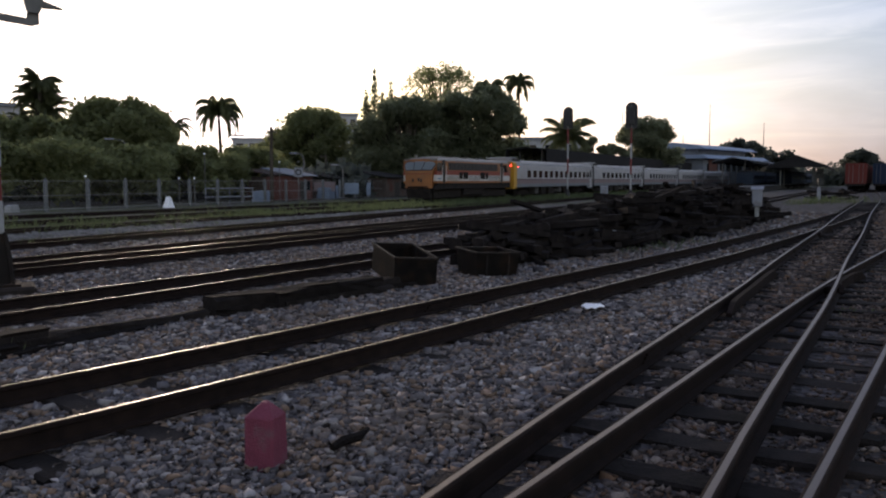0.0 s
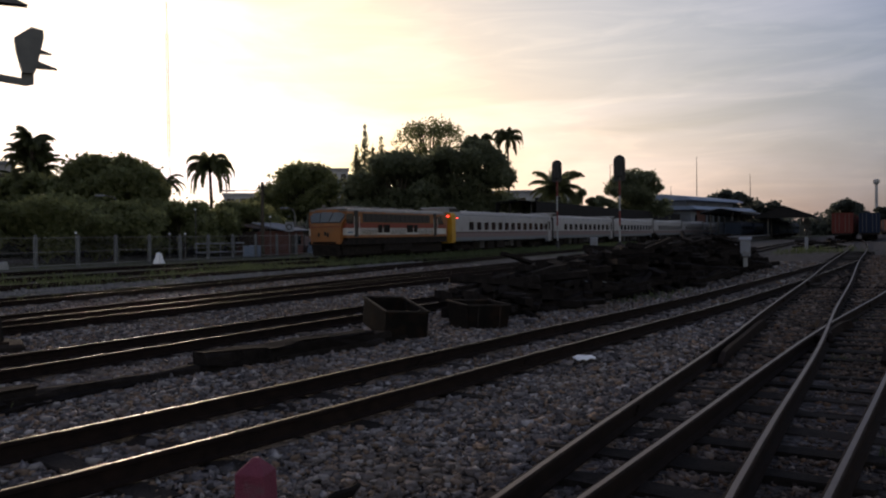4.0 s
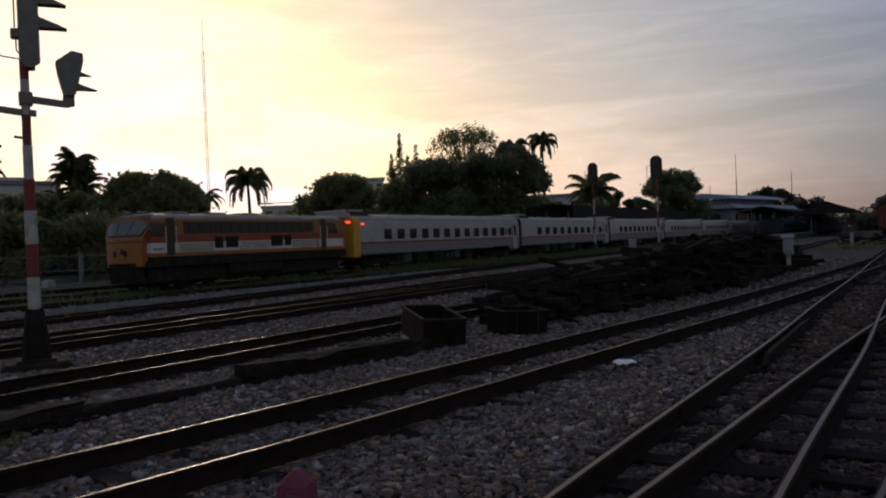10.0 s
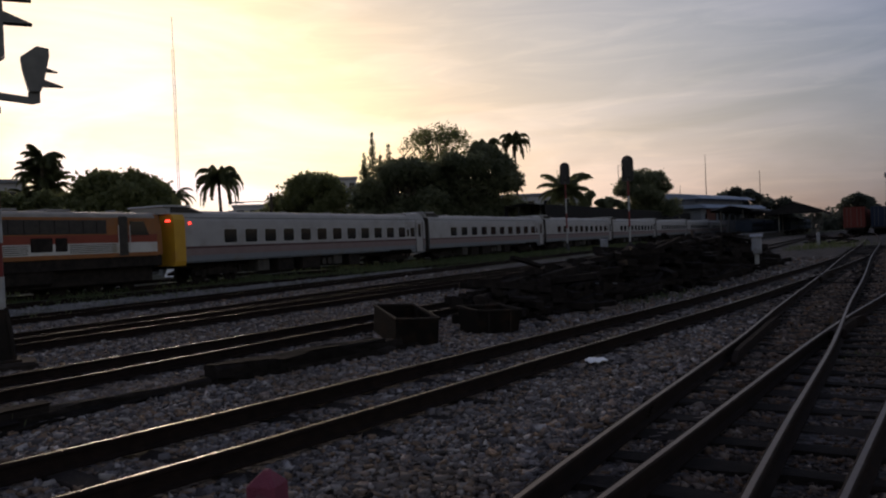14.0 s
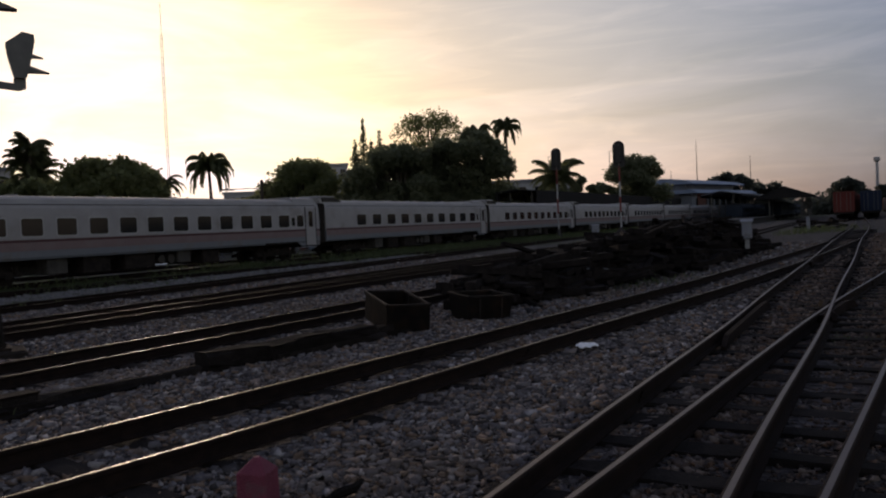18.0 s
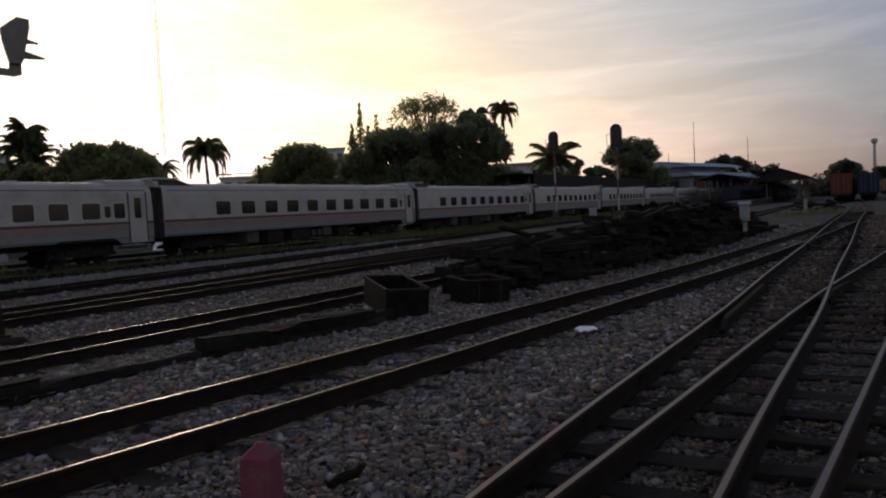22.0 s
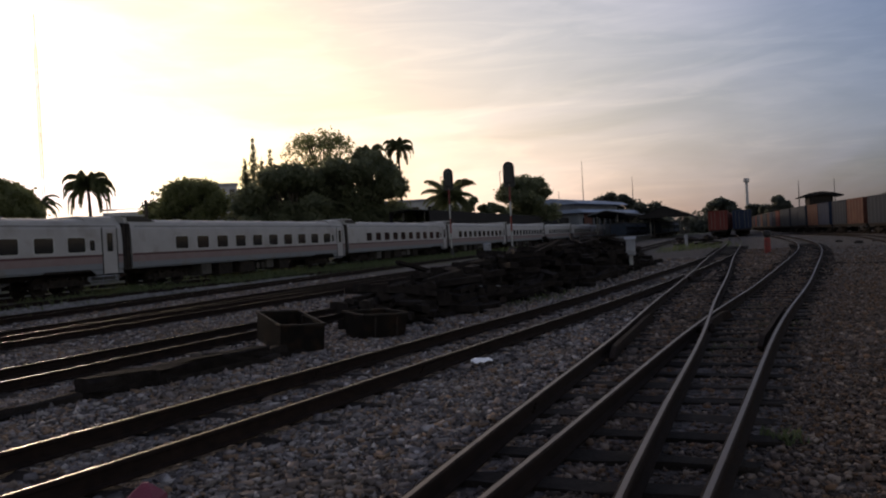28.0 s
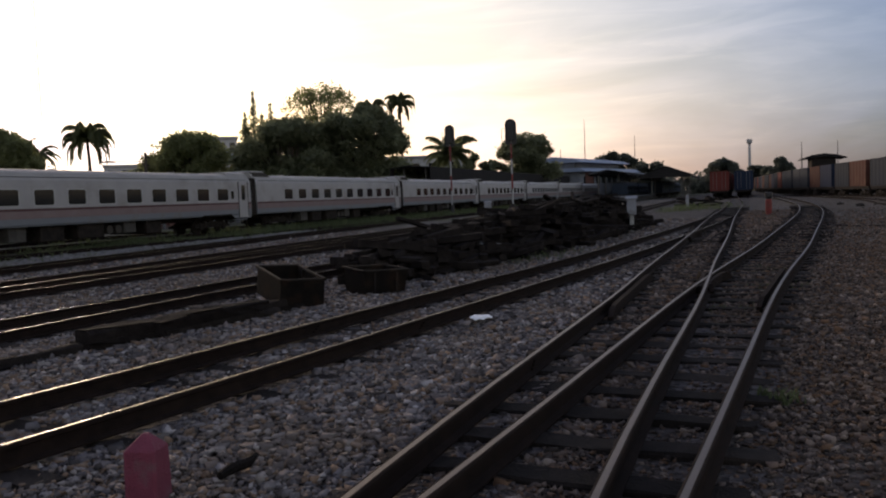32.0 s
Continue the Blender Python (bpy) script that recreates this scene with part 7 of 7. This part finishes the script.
row = Line((55, 88, 124, 172, 225), (-13.9, -7.3, -0.9, 4.6, 9.9))
tones = ("slate", "slate", "slate", "slate", "orange", "slate", "blue", "orange", "slate", "slate", "slate", "slate", "red", "slate", "blue", "orange", "slate", "slate", "orange", "blue", "slate", "red", "slate", "orange")
x, i = 68.0, 0
while x < 225 and i + 1 < len(tones):
    s = math.atan(row.slope(x))
    flat_wagon(x, row.at(x), math.degrees(s))
    for k in (-1, 1):
        container(x + k * 3.15 * math.cos(s), row.at(x) + k * 3.15 * math.sin(s), 1.03, math.degrees(s), tones[i])
        i += 1
    x += 13.9 * math.cos(s)
track("siding under the row of container wagons", row, 40, 215, 0.0, 40)
track("rusty siding in front of the container wagons", Line((40, 60, 75, 88, 105, 124), (-5.6, -5.2, -4.9, -3.5, -0.9, 2.4)), 44, 120, -0.05, 40)
trough = empty("cable_trough", pose(32.4, 1.9, -0.045, 0, 0, math.degrees(math.atan2(-6.2, -3.1))), "dark buried cable trough crossing under the rails", "cable trough")
for k in range(11):
    bm = bmesh.new()
    bm_box(bm, 0.62 * k, -0.15, -0.03, 0.62 * k + 0.6, 0.15, 0.035 + 0.012 * (k % 3), 0.012)
    part("trough_lid", bm, M_IRON, trough)
for x, y, r in ((55.7, -3.4, 0.2), (61.4, -2.5, 0.16), (58.6, -4.4, 0.1), (20.6, -3.1, 0.08)):
    bm = bmesh.new()
    bmesh.ops.create_icosphere(bm, subdivisions=2, radius=r)
    for v in bm.verts:
        v.co = Vector((v.co.x * 1.5, v.co.y, v.co.z * 0.7)) * (1 + 0.5 * noise.noise(v.co * 6 + Vector((x, 0, 0))))
    thing("dark_clod", bm, M_IRON, "dark clod of tarred earth lying on dirt", "clod", at=pose(x, y, 0.0, 0, 0, 40 * x))
for a, d, first in ((4.95, 118, ("red", "orange", "red")), (3.45, 121, ("blue", "slate", "blue"))):
    sx, sy, _ = around(a, d)
    for k in range(3):
        px, py = sx + 13.9 * k, sy + 13.9 * k * 0.055
        flat_wagon(px + 3.1, py + 0.17, 3.2)
        for j in (-1, 1):
            container(px + 3.1 + j * 3.15, py + 0.17 + j * 0.17, 1.03, 3.2, first[(k + (j > 0)) % 3])
    track("siding under standing container wagons", Line((60, 100, 140, 180), [sy + (q - sx) * 0.055 for q in (60, 100, 140, 180)]), 105, 180, 0.0, 10)

tower = empty("floodlight_tower", pose(*around(3.07, 340, -0.1)), "tall slim tower with a ring head at the yard's end", "tower")
bm = bmesh.new()
tube(bm, [(0, 0, 0), (0, 0, 18.3)], [0.75, 0.5], 10)
part("shaft", bm, M_WALL, tower)
bm = bmesh.new()
tube(bm, [(0, 0, 18.2), (0, 0, 18.9), (0, 0, 20.0), (0, 0, 20.2)], [0.6, 1.15, 1.15, 0.7], 12)
part("head", bm, M_WALL, tower)

shelter = empty("loading_canopy", pose(*around(-1.25, 150, -0.1), 0, 0, 5), "dark curved loading canopy on a thick post", "canopy")
bm = bmesh.new()
prism(bm, [(-3.4, 5.75), (-1.8, 6.25), (0, 6.5), (1.8, 6.3), (3.3, 5.8), (3.3, 5.65), (0, 6.0), (-3.4, 5.6)], 8.0, "x")
part("roof", bm, M_DARKROOF, shelter)
for sy in (-1.3, 1.3):
    bm = bmesh.new()
    tube(bm, [(0, sy, 0), (0, sy, 6.1)], 0.25, 8)
    part("post", bm, M_GREYMETAL, shelter)
bm = bmesh.new()
bm_box(bm, -3.5, -1.8, 3.2, 3.5, 1.8, 6.0, 0.05)
part("cabin", bm, M_UNDER, shelter)

# dark coaches standing under the station roofs, added to fill the dark space there
def parked_coach(x, y, heading):
    t = empty("parked_coach", pose(x, y, -0.06, 0, 0, heading), "dark blue-grey coach standing at the station platform", "railway coach", "coaches standing in the station")
    bm = bmesh.new()
    shell(bm, -10, 10, (0.95, 1.1, 2.6, 3.0), (1.3, 1.38, 1.36, 1.25))
    part("body", bm, M_CONT_GREY, t)
    bm = bmesh.new()
    shell(bm, -9.98, 9.98, (3.0, 3.25, 3.4), (1.25, 0.95, 0.0))
    part("roof", bm, M_DARKROOF, t)
    for k in range(9):
        bm = bmesh.new()
        bm_box(bm, -8.6 + 2 * k, -1.39, 1.75, -7.4 + 2 * k, 1.39, 2.45)
        part("window", bm, M_PANE, t)
    for k in (-7, 7):
        bogie(t, k, (-1.05, 1.05))


for k in range(4):
    parked_coach(158 + 21 * k, 31.2 + 1.6 * k, 4.5)
for k in range(3):
    parked_coach(168 + 21 * k, 26.4 + 1.6 * k, 4.5)

# ---- weeds ----
def grass_patch(name, label, spots, seed, material):
    """Tufts: x, y, count, spread, blade height."""
    rng = np.random.default_rng(seed)
    vs, fs = [], []
    n = 0
    for x, y, count, spread, h in spots:
        for _ in range(count):
            gx_, gy_ = x + rng.normal(0, spread), y + rng.normal(0, spread)
            a, hh = rng.uniform(0, 6.283), h * rng.uniform(0.4, 1.2)
            lean, wd = rng.uniform(0.1, 0.7) * hh, 0.006 + 0.02 * hh
            c, s = math.cos(a), math.sin(a)
            z = ground_z(gx_, gy_) - 0.03
            vs += [(gx_ - s * wd, gy_ + c * wd, z), (gx_ + s * wd, gy_ - c * wd, z), (gx_ + c * lean * 0.4 + s * wd * 0.7, gy_ + s * lean * 0.4 - c * wd * 0.7, z + hh * 0.65), (gx_ + c * lean, gy_ + s * lean, z + hh)]
            fs += [(n, n + 1, n + 2), (n, n + 2, n + 3)]
            n += 4
    return tagged(new(name, tri_mesh(name, np.array(vs), np.array(fs), material)), label, "grass", kind="stuff")


rg = random.Random(8)
spots = []
for _ in range(2600):
    x = rg.uniform(6, 105)
    y = float(LINE_G.at(x)) + rg.uniform(-1.4, 4.2) + 0.4
    if noise.noise((x * 0.16, y * 0.5, 3)) > 0.18 - 0.0095 * x:
        spots.append((x, y, 13, 0.32, rg.uniform(0.12, 0.46) * min(1.0, 0.35 + x / 55)))
for _ in range(330):
    x = rg.uniform(6, 90)
    y = train_y(x) + rg.uniform(1.6, 6.0)
    if noise.noise((x * 0.2, y * 0.5, 9)) > 0.12:
        spots.append((x, y, 12, 0.3, rg.uniform(0.12, 0.45)))
for _ in range(120):
    x = rg.uniform(10, 70)
    spots.append((x, float(LINE_F.at(x)) + rg.uniform(-0.9, 2.5), 7, 0.15, rg.uniform(0.08, 0.2)))
grass_patch("grass", "green weeds growing along the main line", spots, 3, M_GRASS)
near = [(3.7, 7.2, 80, 0.16, 0.16), (4.2, 7.5, 60, 0.14, 0.14), (3.2, 6.6, 50, 0.12, 0.12), (5.8, 0.12, 46, 0.05, 0.1), (5.95, 0.24, 26, 0.05, 0.07), (10.2, 0.82, 60, 0.15, 0.05),
        (17.8, 5.3, 60, 0.3, 0.16), (16.6, 5.6, 40, 0.25, 0.14), (19.4, 5.2, 40, 0.3, 0.14), (12.6, 0.4, 90, 0.25, 0.05), (15.0, 0.75, 80, 0.4, 0.05), (60, 6.6, 240, 1.4, 0.45), (57, 7.2, 140, 1.0, 0.4)]
grass_patch("weeds", "small green weeds sprouting from the ballast", near, 5, M_GRASS)



def motions():
    """The train draws out to the left, slowly gathering speed."""
    run = ((0, 21.9), (1, 19.4), (4.5, 10.3), (7, 3.2), (9, -2.6), (11, -8.35), (13, -13.9), (19, -30.9), (23, -42.9), (28, -57.85), (32, -70.35))
    a = radians(TRAIN_HEADING)
    for ob, back in train:
        walk(ob, [(t, train_pose(s + back)) for t, s in run])


motions()
